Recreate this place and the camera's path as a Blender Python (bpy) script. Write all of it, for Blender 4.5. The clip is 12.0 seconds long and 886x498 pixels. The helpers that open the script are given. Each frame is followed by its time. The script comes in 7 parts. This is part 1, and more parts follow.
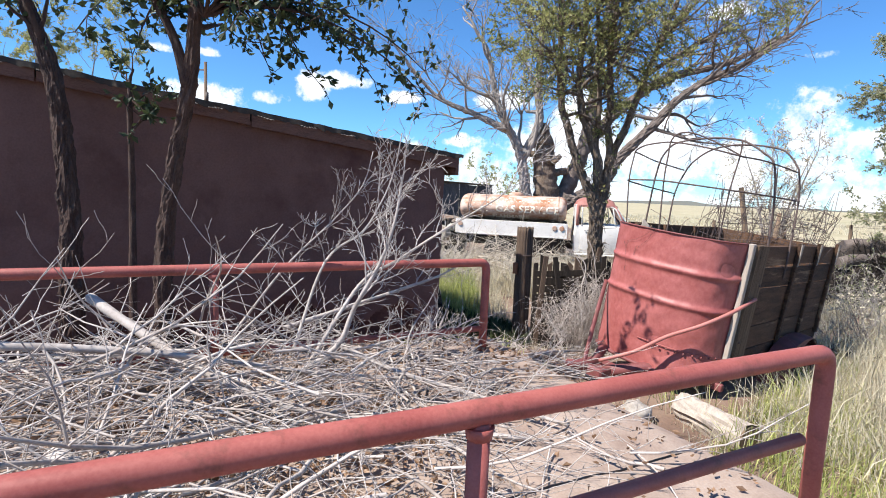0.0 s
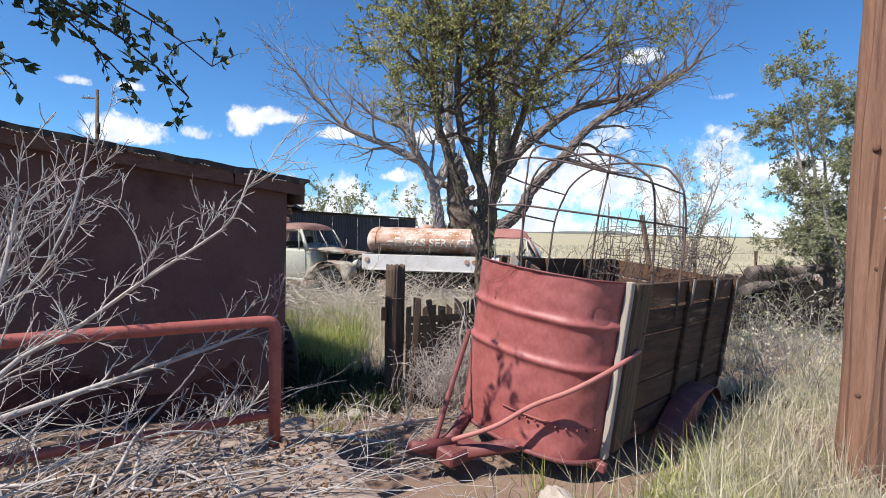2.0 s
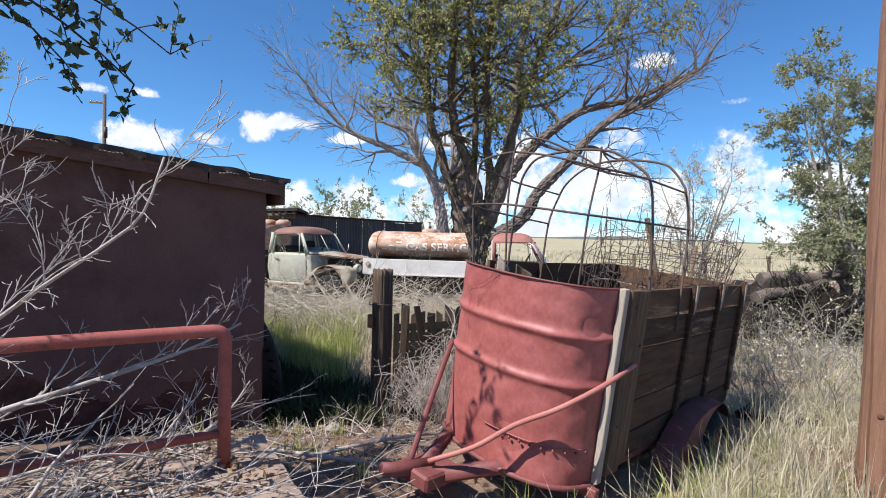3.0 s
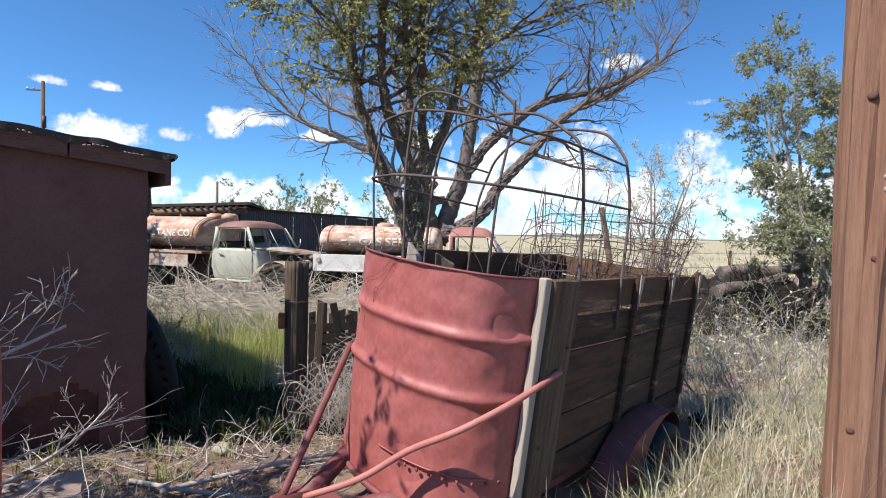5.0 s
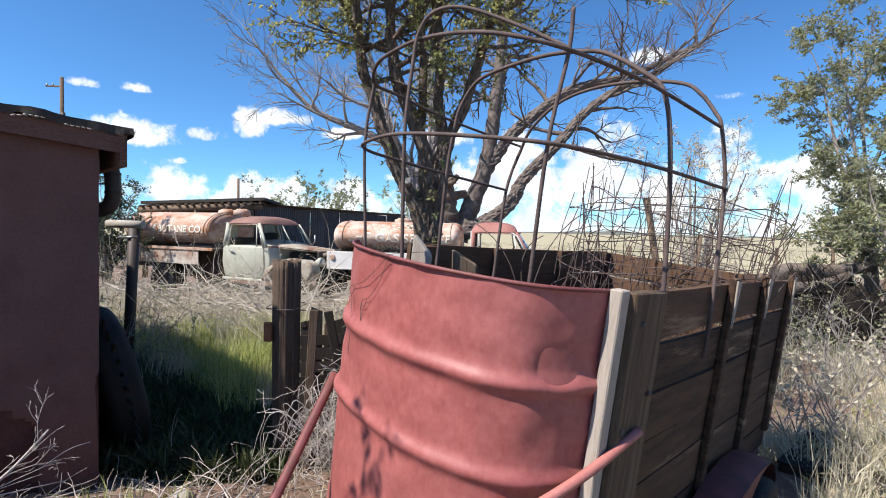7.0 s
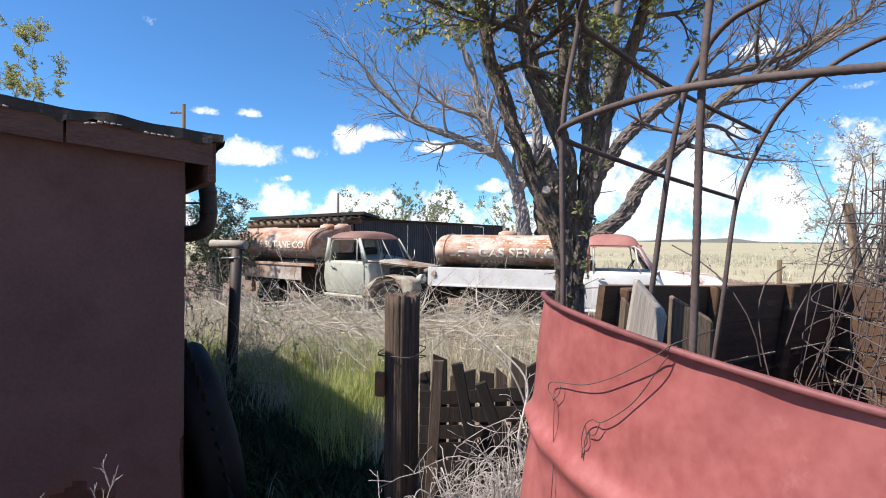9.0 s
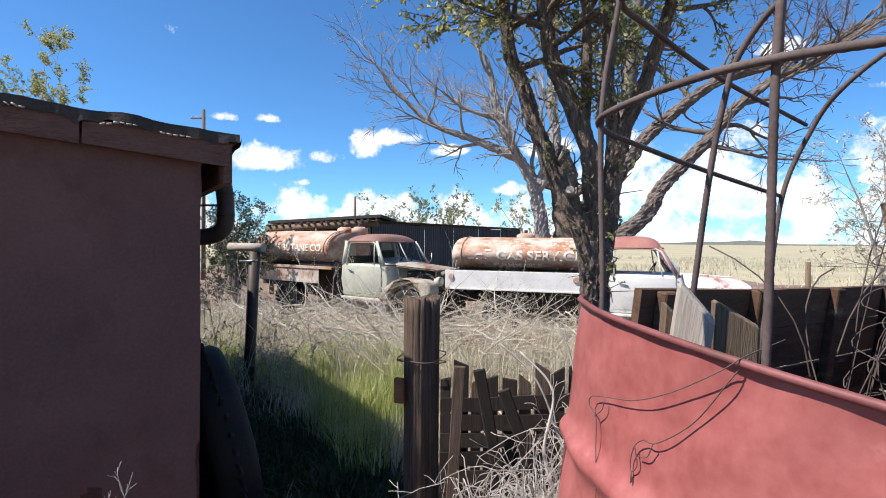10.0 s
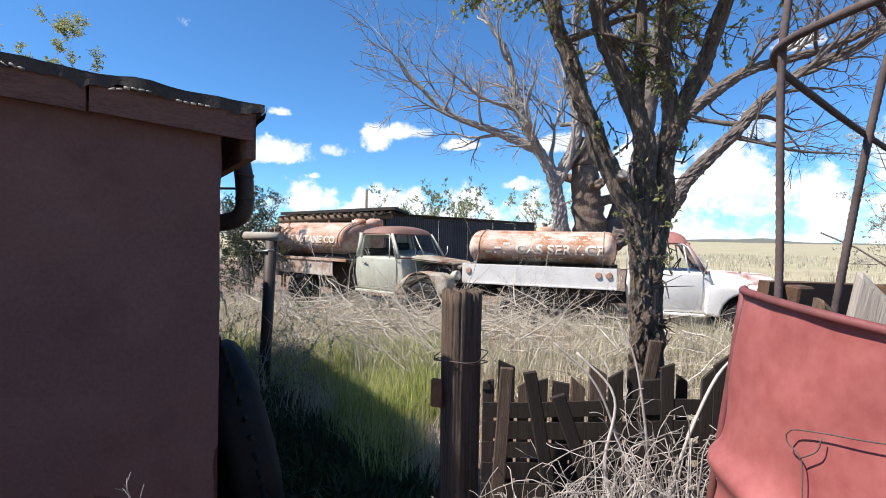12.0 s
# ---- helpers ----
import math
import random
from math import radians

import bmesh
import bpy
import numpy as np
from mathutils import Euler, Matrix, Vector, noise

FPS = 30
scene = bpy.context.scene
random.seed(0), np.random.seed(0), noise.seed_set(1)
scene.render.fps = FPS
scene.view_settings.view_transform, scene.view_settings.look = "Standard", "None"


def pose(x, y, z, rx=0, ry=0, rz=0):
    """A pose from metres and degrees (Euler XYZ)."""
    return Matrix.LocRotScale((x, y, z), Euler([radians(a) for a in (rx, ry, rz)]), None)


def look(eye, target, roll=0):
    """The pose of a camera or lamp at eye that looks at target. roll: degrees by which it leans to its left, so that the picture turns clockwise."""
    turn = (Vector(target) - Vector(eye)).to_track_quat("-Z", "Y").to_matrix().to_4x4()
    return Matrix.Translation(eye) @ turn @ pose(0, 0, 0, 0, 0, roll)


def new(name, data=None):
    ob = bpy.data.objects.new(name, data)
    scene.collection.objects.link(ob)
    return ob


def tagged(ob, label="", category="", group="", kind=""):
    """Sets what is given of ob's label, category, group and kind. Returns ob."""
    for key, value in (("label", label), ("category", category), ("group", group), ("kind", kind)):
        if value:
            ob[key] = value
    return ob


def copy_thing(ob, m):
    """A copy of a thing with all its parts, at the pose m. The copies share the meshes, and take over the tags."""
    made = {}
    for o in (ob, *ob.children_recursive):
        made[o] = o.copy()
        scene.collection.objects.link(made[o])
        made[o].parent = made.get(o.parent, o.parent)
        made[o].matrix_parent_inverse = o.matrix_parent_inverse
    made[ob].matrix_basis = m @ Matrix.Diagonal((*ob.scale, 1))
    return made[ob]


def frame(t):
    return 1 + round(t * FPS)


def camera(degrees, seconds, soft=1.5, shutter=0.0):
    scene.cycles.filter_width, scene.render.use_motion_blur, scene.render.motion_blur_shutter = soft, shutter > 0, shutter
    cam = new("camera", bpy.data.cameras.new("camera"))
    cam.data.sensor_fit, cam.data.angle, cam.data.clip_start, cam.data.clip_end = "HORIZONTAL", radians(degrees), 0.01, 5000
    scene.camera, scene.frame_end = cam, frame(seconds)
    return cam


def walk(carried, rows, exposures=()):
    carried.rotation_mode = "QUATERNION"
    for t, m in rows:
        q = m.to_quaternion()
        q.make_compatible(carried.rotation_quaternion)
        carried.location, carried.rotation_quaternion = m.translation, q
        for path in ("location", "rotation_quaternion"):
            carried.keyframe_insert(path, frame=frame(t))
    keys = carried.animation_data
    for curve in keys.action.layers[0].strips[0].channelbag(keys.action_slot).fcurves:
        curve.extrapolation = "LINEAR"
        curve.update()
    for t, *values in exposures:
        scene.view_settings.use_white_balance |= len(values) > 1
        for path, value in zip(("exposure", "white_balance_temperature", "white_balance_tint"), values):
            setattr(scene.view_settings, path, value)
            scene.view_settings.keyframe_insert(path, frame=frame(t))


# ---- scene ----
cam = camera(82.0, 12.0, soft=1.0)
PATH = [
    (0, (0.374, -0.711, 1.581), (0.304, 1.276, 1.367), 2.5),
    (0.5, (0.569, -0.455, 1.576), (0.609, 1.539, 1.422), 1.7),
    (1, (0.806, -0.226, 1.589), (0.88, 1.77, 1.495), 1.4),
    (1.5, (1.024, 0.019, 1.558), (1.174, 2.012, 1.494), 1.5),
    (2, (1.229, 0.298, 1.593), (1.392, 2.29, 1.519), 1.4),
    (2.5, (1.334, 0.512, 1.572), (1.48, 2.506, 1.51), 1.6),
    (3, (1.454, 0.56, 1.574), (1.577, 2.556, 1.519), 1.5),
    (5, (1.932, 1.122, 1.487), (2.161, 3.108, 1.427), 1.4),
    (5.5, (2.097, 1.322, 1.434), (2.306, 3.31, 1.375), 1.4),
    (6, (2.117, 1.428, 1.433), (2.327, 3.416, 1.375), 1.6),
    (6.5, (2.085, 1.661, 1.409), (2.27, 3.651, 1.346), 1.6),
    (7, (2.042, 1.93, 1.456), (2.185, 3.924, 1.383), 1.3),
    (7.5, (2.008, 2.293, 1.481), (2.04, 4.291, 1.412), 0.9),
    (9.5, (1.679, 2.848, 1.539), (1.427, 4.832, 1.507), 0.6),
    (10, (1.686, 2.888, 1.525), (1.409, 4.869, 1.497), 0.5),
    (10.5, (1.684, 2.906, 1.515), (1.386, 4.883, 1.489), 0.5),
    (11, (1.666, 2.939, 1.508), (1.354, 4.915, 1.48), 0.3),
    (11.5, (1.608, 2.989, 1.484), (1.288, 4.963, 1.452), 0.6),
    (12, (1.478, 3.144, 1.483), (1.165, 5.119, 1.433), 1.1),
]
walk(cam, [(t, look(eye, target, roll)) for t, eye, target, roll in PATH],
     exposures=[(0.0, 0.84), (1.0, 0.58), (2.5, 0.52), (5.0, 0.60), (12.0, 0.68)])

# The yard behind an old adobe shed: slab with pipe rails, home-made trailer, tree, two tank trucks.
# ---- light ----
SUN_EL, SUN_H = 53.0, Vector((-0.90, -0.43)).normalized()
world = bpy.data.worlds.new("sky")
scene.world = world
world.use_nodes = True
W = world.node_tree
W.nodes.clear()


def wnode(kind, **values):
    n = W.nodes.new(kind)
    for key, v in values.items():
        n.inputs[int(key[1:])].default_value = v
    return n


def wmath(op, a, b=None, c=None):
    n = W.nodes.new("ShaderNodeMath")
    n.operation = op
    for i, v in enumerate((a, b, c)):
        if v is None:
            continue
        if isinstance(v, (int, float)):
            n.inputs[i].default_value = v
        else:
            W.links.new(v, n.inputs[i])
    return n.outputs[0]


sky = W.nodes.new("ShaderNodeTexSky")
sky.sky_type, sky.sun_disc = "NISHITA", False
sky.sun_elevation, sky.sun_rotation = radians(SUN_EL), math.atan2(SUN_H.x, SUN_H.y)
sky.altitude, sky.air_density, sky.dust_density, sky.ozone_density = 1500, 1.0, 0.2, 3.0
coord = W.nodes.new("ShaderNodeTexCoord")
split = W.nodes.new("ShaderNodeSeparateXYZ")
W.links.new(coord.outputs["Generated"], split.inputs[0])
wob = W.nodes.new("ShaderNodeTexNoise")
wob.inputs["Scale"].default_value, wob.inputs["Detail"].default_value, wob.inputs["Roughness"].default_value = 13.0, 8.0, 0.66
W.links.new(coord.outputs["Generated"], wob.inputs["Vector"])
azim = wmath("MULTIPLY", wmath("ARCTAN2", split.outputs[0], split.outputs[1]), 57.2958)
elev = wmath("MULTIPLY", wmath("ARCSINE", split.outputs[2]), 57.2958)
# fair-weather cumulus: azimuth to the right of +y, elevation, half width, half height (degrees)
CLOUDS = [
    (0.0, 0.4, 220.0, 3.0), (-27.5, 8.6, 3.6, 1.9), (-16.9, 10.2, 1.7, 1.7), (-13.2, 11.3, 2.6, 1.1), (-20.6, 9.0, 1.9, 0.9), (-31.0, 12.4, 1.6, 0.5), (-27.8, 12.6, 1.7, 0.6),
    (-7.0, 10.1, 2.0, 0.8), (-23.0, 6.2, 0.8, 0.4), (-25.0, 3.0, 5.0, 3.0), (-14.6, 3.0, 4.8, 2.6), (-6.2, 3.6, 3.0, 2.4), (-0.6, 5.8, 1.9, 1.0),
    (4.2, 10.0, 2.6, 1.1), (2.0, 3.0, 5.0, 2.4), (21.5, 7.4, 4.0, 3.2), (25.5, 5.6, 6.0, 4.2), (31.4, 6.8, 4.6, 3.6), (38.0, 4.6, 4.4, 2.8), (15.0, 4.0, 6.0, 3.2), (22.0, 4.2, 14.0, 6.0), (10.0, 4.0, 7.0, 4.0), (12.5, 9.0, 3.6, 2.2), (33.0, 3.0, 10.0, 2.4),
    (46.0, 3.6, 7.0, 2.6), (-36.0, 3.0, 6.0, 2.4), (-48.0, 4.0, 8.0, 3.0), (25.0, 17.8, 2.2, 0.8), (33.0, 13.4, 1.5, 0.5),
    (80.0, 6.0, 11.0, 4.0), (110.0, 7.0, 12.0, 4.0), (150.0, 6.0, 14.0, 4.0), (-80.0, 6.0, 12.0, 3.4), (-120.0, 8.0, 13.0, 4.0), (-160.0, 6.0, 15.0, 4.0),
]
field = None
for az, el, ra, re_ in CLOUDS:
    du = wmath("MULTIPLY", wmath("SUBTRACT", azim, az), 1 / ra)
    dv = wmath("MULTIPLY", wmath("SUBTRACT", elev, el), 1 / re_)
    # flat bases: squeeze the part under the middle
    dv = wmath("MAXIMUM", dv, wmath("MULTIPLY", dv, -1.6))
    one = wmath("SUBTRACT", 1.0, wmath("ADD", wmath("MULTIPLY", du, du), wmath("MULTIPLY", dv, dv)))
    field = one if field is None else wmath("MAXIMUM", field, one)
puff = wmath("ADD", wmath("MULTIPLY", wmath("MAXIMUM", field, -1.5), 0.55), wmath("MULTIPLY", wmath("SUBTRACT", wob.outputs["Fac"], 0.5), 4.4))
edge = W.nodes.new("ShaderNodeMapRange")
edge.interpolation_type = "SMOOTHSTEP"
edge.inputs[1].default_value, edge.inputs[2].default_value = -0.06, 0.62
W.links.new(puff, edge.inputs[0])
fine = W.nodes.new("ShaderNodeTexNoise")
fine.inputs["Scale"].default_value, fine.inputs["Detail"].default_value = 22.0, 6.0
W.links.new(coord.outputs["Generated"], fine.inputs["Vector"])
white = W.nodes.new("ShaderNodeMix")
white.data_type = "RGBA"
white.inputs[6].default_value, white.inputs[7].default_value = (6.2, 6.8, 7.8, 1), (10.6, 10.8, 11.0, 1)
W.links.new(wmath("MULTIPLY_ADD", fine.outputs["Fac"], 2.4, -0.55), white.inputs[0])
tint = W.nodes.new("ShaderNodeMix")
tint.data_type, tint.blend_type = "RGBA", "MULTIPLY"
tint.inputs[0].default_value, tint.inputs[7].default_value = 1.0, (0.66, 1.13, 1.50, 1)
W.links.new(sky.outputs[0], tint.inputs[6])
mixed = W.nodes.new("ShaderNodeMix")
mixed.data_type = "RGBA"
W.links.new(wmath("MULTIPLY", edge.outputs[0], 0.96), mixed.inputs[0])
W.links.new(tint.outputs[2], mixed.inputs[6])
W.links.new(white.outputs[2], mixed.inputs[7])
back = W.nodes.new("ShaderNodeBackground")
back.inputs[1].default_value = 0.078
W.links.new(mixed.outputs[2], back.inputs[0])
wout = W.nodes.new("ShaderNodeOutputWorld")
W.links.new(back.outputs[0], wout.inputs[0])

sun = new("sun", bpy.data.lights.new("sun", "SUN"))
sun.data.energy, sun.data.angle, sun.data.color = 5.0, radians(0.53), (1.0, 0.95, 0.89)
reach = math.cos(radians(SUN_EL))
sun.matrix_world = look((SUN_H.x * reach * 30, SUN_H.y * reach * 30, math.sin(radians(SUN_EL)) * 30), (0, 0, 0))


# ---- mesh helpers ----
class Geo:
    """Vertices and faces of one mesh."""

    def __init__(self):
        self.v, self.f, self.s, self.m = [], [], [], []

    def add(self, verts, faces, smooth=False, slot=0):
        n = len(self.v)
        self.v.extend(tuple(p) for p in verts)
        self.f.extend(tuple(n + i for i in f) for f in faces)
        self.s.extend([smooth] * len(faces))
        self.m.extend([slot] * len(faces))
        return self

    def box(self, lo, hi, b=0.004, m=None, slot=0, taper=None):
        """A box with chamfered edges; m: a pose; taper(x, y, z) shifts its corners."""
        lo, hi = Vector(lo), Vector(hi)
        c, h = (lo + hi) / 2, (hi - lo) / 2
        b = min(b, 0.45 * min(h))
        pts = []
        for sx in (-1, 1):
            for sy in (-1, 1):
                for sz in (-1, 1):
                    for k in range(3):
                        cut = [b, b, b]
                        cut[k] = 0
                        p = Vector((c.x + sx * (h.x - cut[0]), c.y + sy * (h.y - cut[1]), c.z + sz * (h.z - cut[2])))
                        if taper:
                            p = Vector(taper(*p))
                        pts.append(m @ p if m else p)
        return self.add(pts, BOX_FACES, False, slot)

    def tube(self, pts, r, seg=8, cap=True, slot=0, rough=0.0, seed=0, squash=1.0):
        """A round bar along points; r: a radius or one for each point."""
        pts = [Vector(p) for p in pts]
        rs = [r] * len(pts) if isinstance(r, (int, float)) else list(r)
        verts, faces = [], []
        t = (pts[1] - pts[0]).normalized()
        side = t.orthogonal().normalized()
        for i, p in enumerate(pts):
            a, b = pts[max(i - 1, 0)], pts[min(i + 1, len(pts) - 1)]
            t = (b - a).normalized()
            side = (side - t * side.dot(t)).normalized()
            up = t.cross(side)
            for k in range(seg):
                ang = 2 * math.pi * k / seg
                d = side * math.cos(ang) + up * math.sin(ang) * squash
                q = rs[i]
                if rough:
                    q *= 1 + rough * noise.noise(p * 6 + d * 1.7 + Vector((seed, 0, 0)))
                    if seg >= 20:
                        q *= 1 + 0.12 * noise.noise(d * 2.0 + p * 4.0) + 0.50 * (0.25 - abs(noise.noise(d * 3.4 + Vector((p.x, p.y, p.z * 6.0))))) + 0.16 * noise.noise(d * 7.0 + p * 24.0)
                verts.append(p + d * q)
        for i in range(len(pts) - 1):
            for k in range(seg):
                k2 = (k + 1) % seg
                faces.append((i * seg + k, i * seg + k2, (i + 1) * seg + k2, (i + 1) * seg + k))
        n = len(faces)
        self.add(verts, faces, not (rough and seg >= 20), slot)
        if cap:
            base = len(self.v) - len(verts)
            self.f.append(tuple(base + k for k in reversed(range(seg))))
            self.f.append(tuple(base + (len(pts) - 1) * seg + k for k in range(seg)))
            self.s += [False, False]
            self.m += [slot, slot]
        return self

    def grid(self, fn, nu, nv, smooth=True, slot=0, close_u=False):
        """A sheet of points fn(u, v), u and v from 0 to 1."""
        verts = [fn(i / nu, j / nv) for i in range(nu + (0 if close_u else 1)) for j in range(nv + 1)]
        cols = nu if close_u else nu + 1
        faces = []
        for i in range(nu):
            i2 = (i + 1) % cols
            for j in range(nv):
                faces.append((i * (nv + 1) + j, i2 * (nv + 1) + j, i2 * (nv + 1) + j + 1, i * (nv + 1) + j + 1))
        return self.add(verts, faces, smooth, slot)

    def prism(self, outline, d0, d1, place, slot=0, smooth=False):
        """A flat outline of (a, b) pairs with thickness from d0 to d1; place(a, b, d) gives the point."""
        n = len(outline)
        verts = [place(a, b, d0) for a, b in outline] + [place(a, b, d1) for a, b in outline]
        faces = [tuple(range(n)), tuple(reversed(range(n, 2 * n)))] + [(i, n + i, n + (i + 1) % n, (i + 1) % n) for i in range(n)]
        return self.add(verts, faces, smooth, slot)

    def mesh(self, name, *materials):
        me = bpy.data.meshes.new(name)
        me.from_pydata(self.v, [], self.f)
        me.polygons.foreach_set("use_smooth", self.s)
        me.polygons.foreach_set("material_index", self.m)
        for m in materials:
            me.materials.append(m)
        me.update()
        return me

    def fixed(self, name, *materials):
        """The mesh with its normals turned outward."""
        me = self.mesh(name, *materials)
        bm = bmesh.new()
        bm.from_mesh(me)
        bmesh.ops.recalc_face_normals(bm, faces=bm.faces)
        bm.to_mesh(me)
        bm.free()
        return me


def _box_faces():
    bm = bmesh.new()
    n = 0
    for sx in (-1, 1):
        for sy in (-1, 1):
            for sz in (-1, 1):
                for k in range(3):
                    cut = [0.3] * 3
                    cut[k] = 0
                    bm.verts.new((sx * (1 - cut[0]), sy * (1 - cut[1]), sz * (1 - cut[2])))
    bm.verts.ensure_lookup_table()
    for i, v in enumerate(bm.verts):
        v.index = i
    lay = bm.verts.layers.int.new("n")
    for v in bm.verts:
        v[lay] = v.index
    bmesh.ops.convex_hull(bm, input=bm.verts)
    bmesh.ops.dissolve_limit(bm, angle_limit=0.02, verts=bm.verts, edges=bm.edges)
    bmesh.ops.recalc_face_normals(bm, faces=bm.faces)
    out = [tuple(v[lay] for v in f.verts) for f in bm.faces]
    bm.free()
    return out


BOX_FACES = _box_faces()


def thing(name, label, category, m=None, group="", kind="", data=None):
    ob = new(name, data)
    if m is not None:
        ob.matrix_world = m
    return tagged(ob, label, category, group, kind)


def part(name, geo, material, parent, label="", m=None):
    me = geo if isinstance(geo, bpy.types.Mesh) else geo.fixed(name, *(material if isinstance(material, (list, tuple)) else [material]))
    ob = new(name, me)
    ob.parent = parent
    if m is not None:
        ob.matrix_local = m
    if label:
        tagged(ob, label)
    return ob


# ---- materials ----
def mat(name, c1, c2, scale=4.0, c3=None, cover=0.5, scale3=3.0, soft3=0.12, fine=70.0, rough=0.85, metal=0.0, bump=0.35, depth=0.006, stretch=(1, 1, 1), rough3=None, island=0.0, objvar=0.0, spec=0.4):
    """A worn surface: c1 to c2 by a slow and a fine noise, with patches of c3."""
    m = bpy.data.materials.new(name)
    m.use_nodes = True
    t = m.node_tree
    bsdf = t.nodes["Principled BSDF"]
    tc = t.nodes.new("ShaderNodeTexCoord")
    mp = t.nodes.new("ShaderNodeMapping")
    mp.inputs["Scale"].default_value = stretch
    t.links.new(tc.outputs["Object"], mp.inputs[0])

    def tex(s, detail=6.0, r=0.6, vec=None):
        n = t.nodes.new("ShaderNodeTexNoise")
        n.inputs["Scale"].default_value, n.inputs["Detail"].default_value, n.inputs["Roughness"].default_value = s, detail, r
        t.links.new(vec or mp.outputs[0], n.inputs["Vector"])
        return n.outputs["Fac"]

    def mth(op, a, b):
        n = t.nodes.new("ShaderNodeMath")
        n.operation = op
        for i, v in enumerate((a, b)):
            if isinstance(v, (int, float)):
                n.inputs[i].default_value = v
            else:
                t.links.new(v, n.inputs[i])
        return n.outputs[0]

    def mixc(f, a, b):
        n = t.nodes.new("ShaderNodeMix")
        n.data_type = "RGBA"
        t.links.new(f, n.inputs[0])
        for i, v in ((6, a), (7, b)):
            if isinstance(v, tuple):
                n.inputs[i].default_value = (*v, 1)
            else:
                t.links.new(v, n.inputs[i])
        return n.outputs[2]

    slow, quick = tex(scale), tex(fine, 4.0)
    f = mth("ADD", mth("MULTIPLY", mth("SUBTRACT", slow, 0.5), 1.7), mth("MULTIPLY", mth("SUBTRACT", quick, 0.5), 1.2))
    f = mth("ADD", f, 0.5)
    if island:
        geo = t.nodes.new("ShaderNodeNewGeometry")
        f = mth("ADD", f, mth("MULTIPLY", mth("SUBTRACT", geo.outputs["Random Per Island"], 0.5), island))
    if objvar:
        oi = t.nodes.new("ShaderNodeObjectInfo")
        f = mth("ADD", f, mth("MULTIPLY", mth("SUBTRACT", oi.outputs["Random"], 0.5), objvar))
    cl = t.nodes.new("ShaderNodeClamp")
    t.links.new(f, cl.inputs[0])
    col = mixc(cl.outputs[0], c1, c2)
    bsdf.inputs["Roughness"].default_value, bsdf.inputs["Metallic"].default_value = rough, metal
    bsdf.inputs["Specular IOR Level"].default_value = spec
    if c3:
        patch = tex(scale3, 8.0, 0.68)
        mr = t.nodes.new("ShaderNodeMapRange")
        mr.inputs[1].default_value, mr.inputs[2].default_value = 1 - cover - soft3, 1 - cover + soft3
        t.links.new(patch, mr.inputs[0])
        col = mixc(mr.outputs[0], col, c3)
        if rough3 is not None:
            rr = t.nodes.new("ShaderNodeMapRange")
            rr.inputs[3].default_value, rr.inputs[4].default_value = rough, rough3
            t.links.new(mr.outputs[0], rr.inputs[0])
            t.links.new(rr.outputs[0], bsdf.inputs["Roughness"])
    t.links.new(col, bsdf.inputs["Base Color"])
    if bump:
        bn = t.nodes.new("ShaderNodeBump")
        bn.inputs["Strength"].default_value, bn.inputs["Distance"].default_value = bump, depth
        t.links.new(mth("ADD", mth("MULTIPLY", slow, 0.6), mth("MULTIPLY", quick, 0.5)), bn.inputs["Height"])
        t.links.new(bn.outputs[0], bsdf.inputs["Normal"])
    return m


def leafy(name, c1, c2, through_light=0.35):
    """Thin leaves: some light comes through; each leaf has its own shade."""
    m = mat(name, c1, c2, scale=1.2, fine=30, rough=0.55, bump=0, island=1.1)
    t = m.node_tree
    bsdf, out = t.nodes["Principled BSDF"], t.nodes["Material Output"]
    tr = t.nodes.new("ShaderNodeBsdfTranslucent")
    mx = t.nodes.new("ShaderNodeMixShader")
    mx.inputs[0].default_value = through_light
    t.links.new(bsdf.inputs["Base Color"].links[0].from_socket, tr.inputs[0])
    t.links.new(bsdf.outputs[0], mx.inputs[1])
    t.links.new(tr.outputs[0], mx.inputs[2])
    t.links.new(mx.outputs[0], out.inputs[0])
    return m


EARTH = mat("earth", (0.095, 0.052, 0.037), (0.215, 0.135, 0.098), 1.3, (0.27, 0.195, 0.14), 0.42, 0.7, 0.2, fine=40, rough=0.95, bump=0.8, depth=0.02)
PLAIN = mat("straw_plain", (0.30, 0.25, 0.15), (0.46, 0.40, 0.26), 0.15, (0.27, 0.28, 0.15), 0.35, 0.05, 0.15, fine=2.0, rough=1.0, bump=0.5, depth=0.1)
ADOBE = mat("adobe_plaster", (0.118, 0.060, 0.049), (0.178, 0.098, 0.080), 2.2, (0.088, 0.040, 0.033), 0.38, 1.6, 0.10, fine=60, rough=0.95, bump=0.6, depth=0.008)
BAREADOBE = mat("bare_mud_brick", (0.075, 0.032, 0.025), (0.130, 0.062, 0.048), 5.0, (0.045, 0.020, 0.016), 0.4, 4.0, 0.1, fine=50, rough=0.98, bump=1.0, depth=0.015)
CONCRETE = mat("concrete", (0.25, 0.18, 0.14), (0.41, 0.325, 0.265), 2.5, (0.17, 0.11, 0.085), 0.35, 4.0, 0.2, fine=90, rough=0.92, bump=0.5, depth=0.006)
RAIL = mat("red_pipe_paint", (0.27, 0.062, 0.05), (0.41, 0.125, 0.10), 6.0, (0.13, 0.05, 0.033), 0.36, 9.0, 0.1, fine=120, rough=0.55, bump=0.25, depth=0.002)
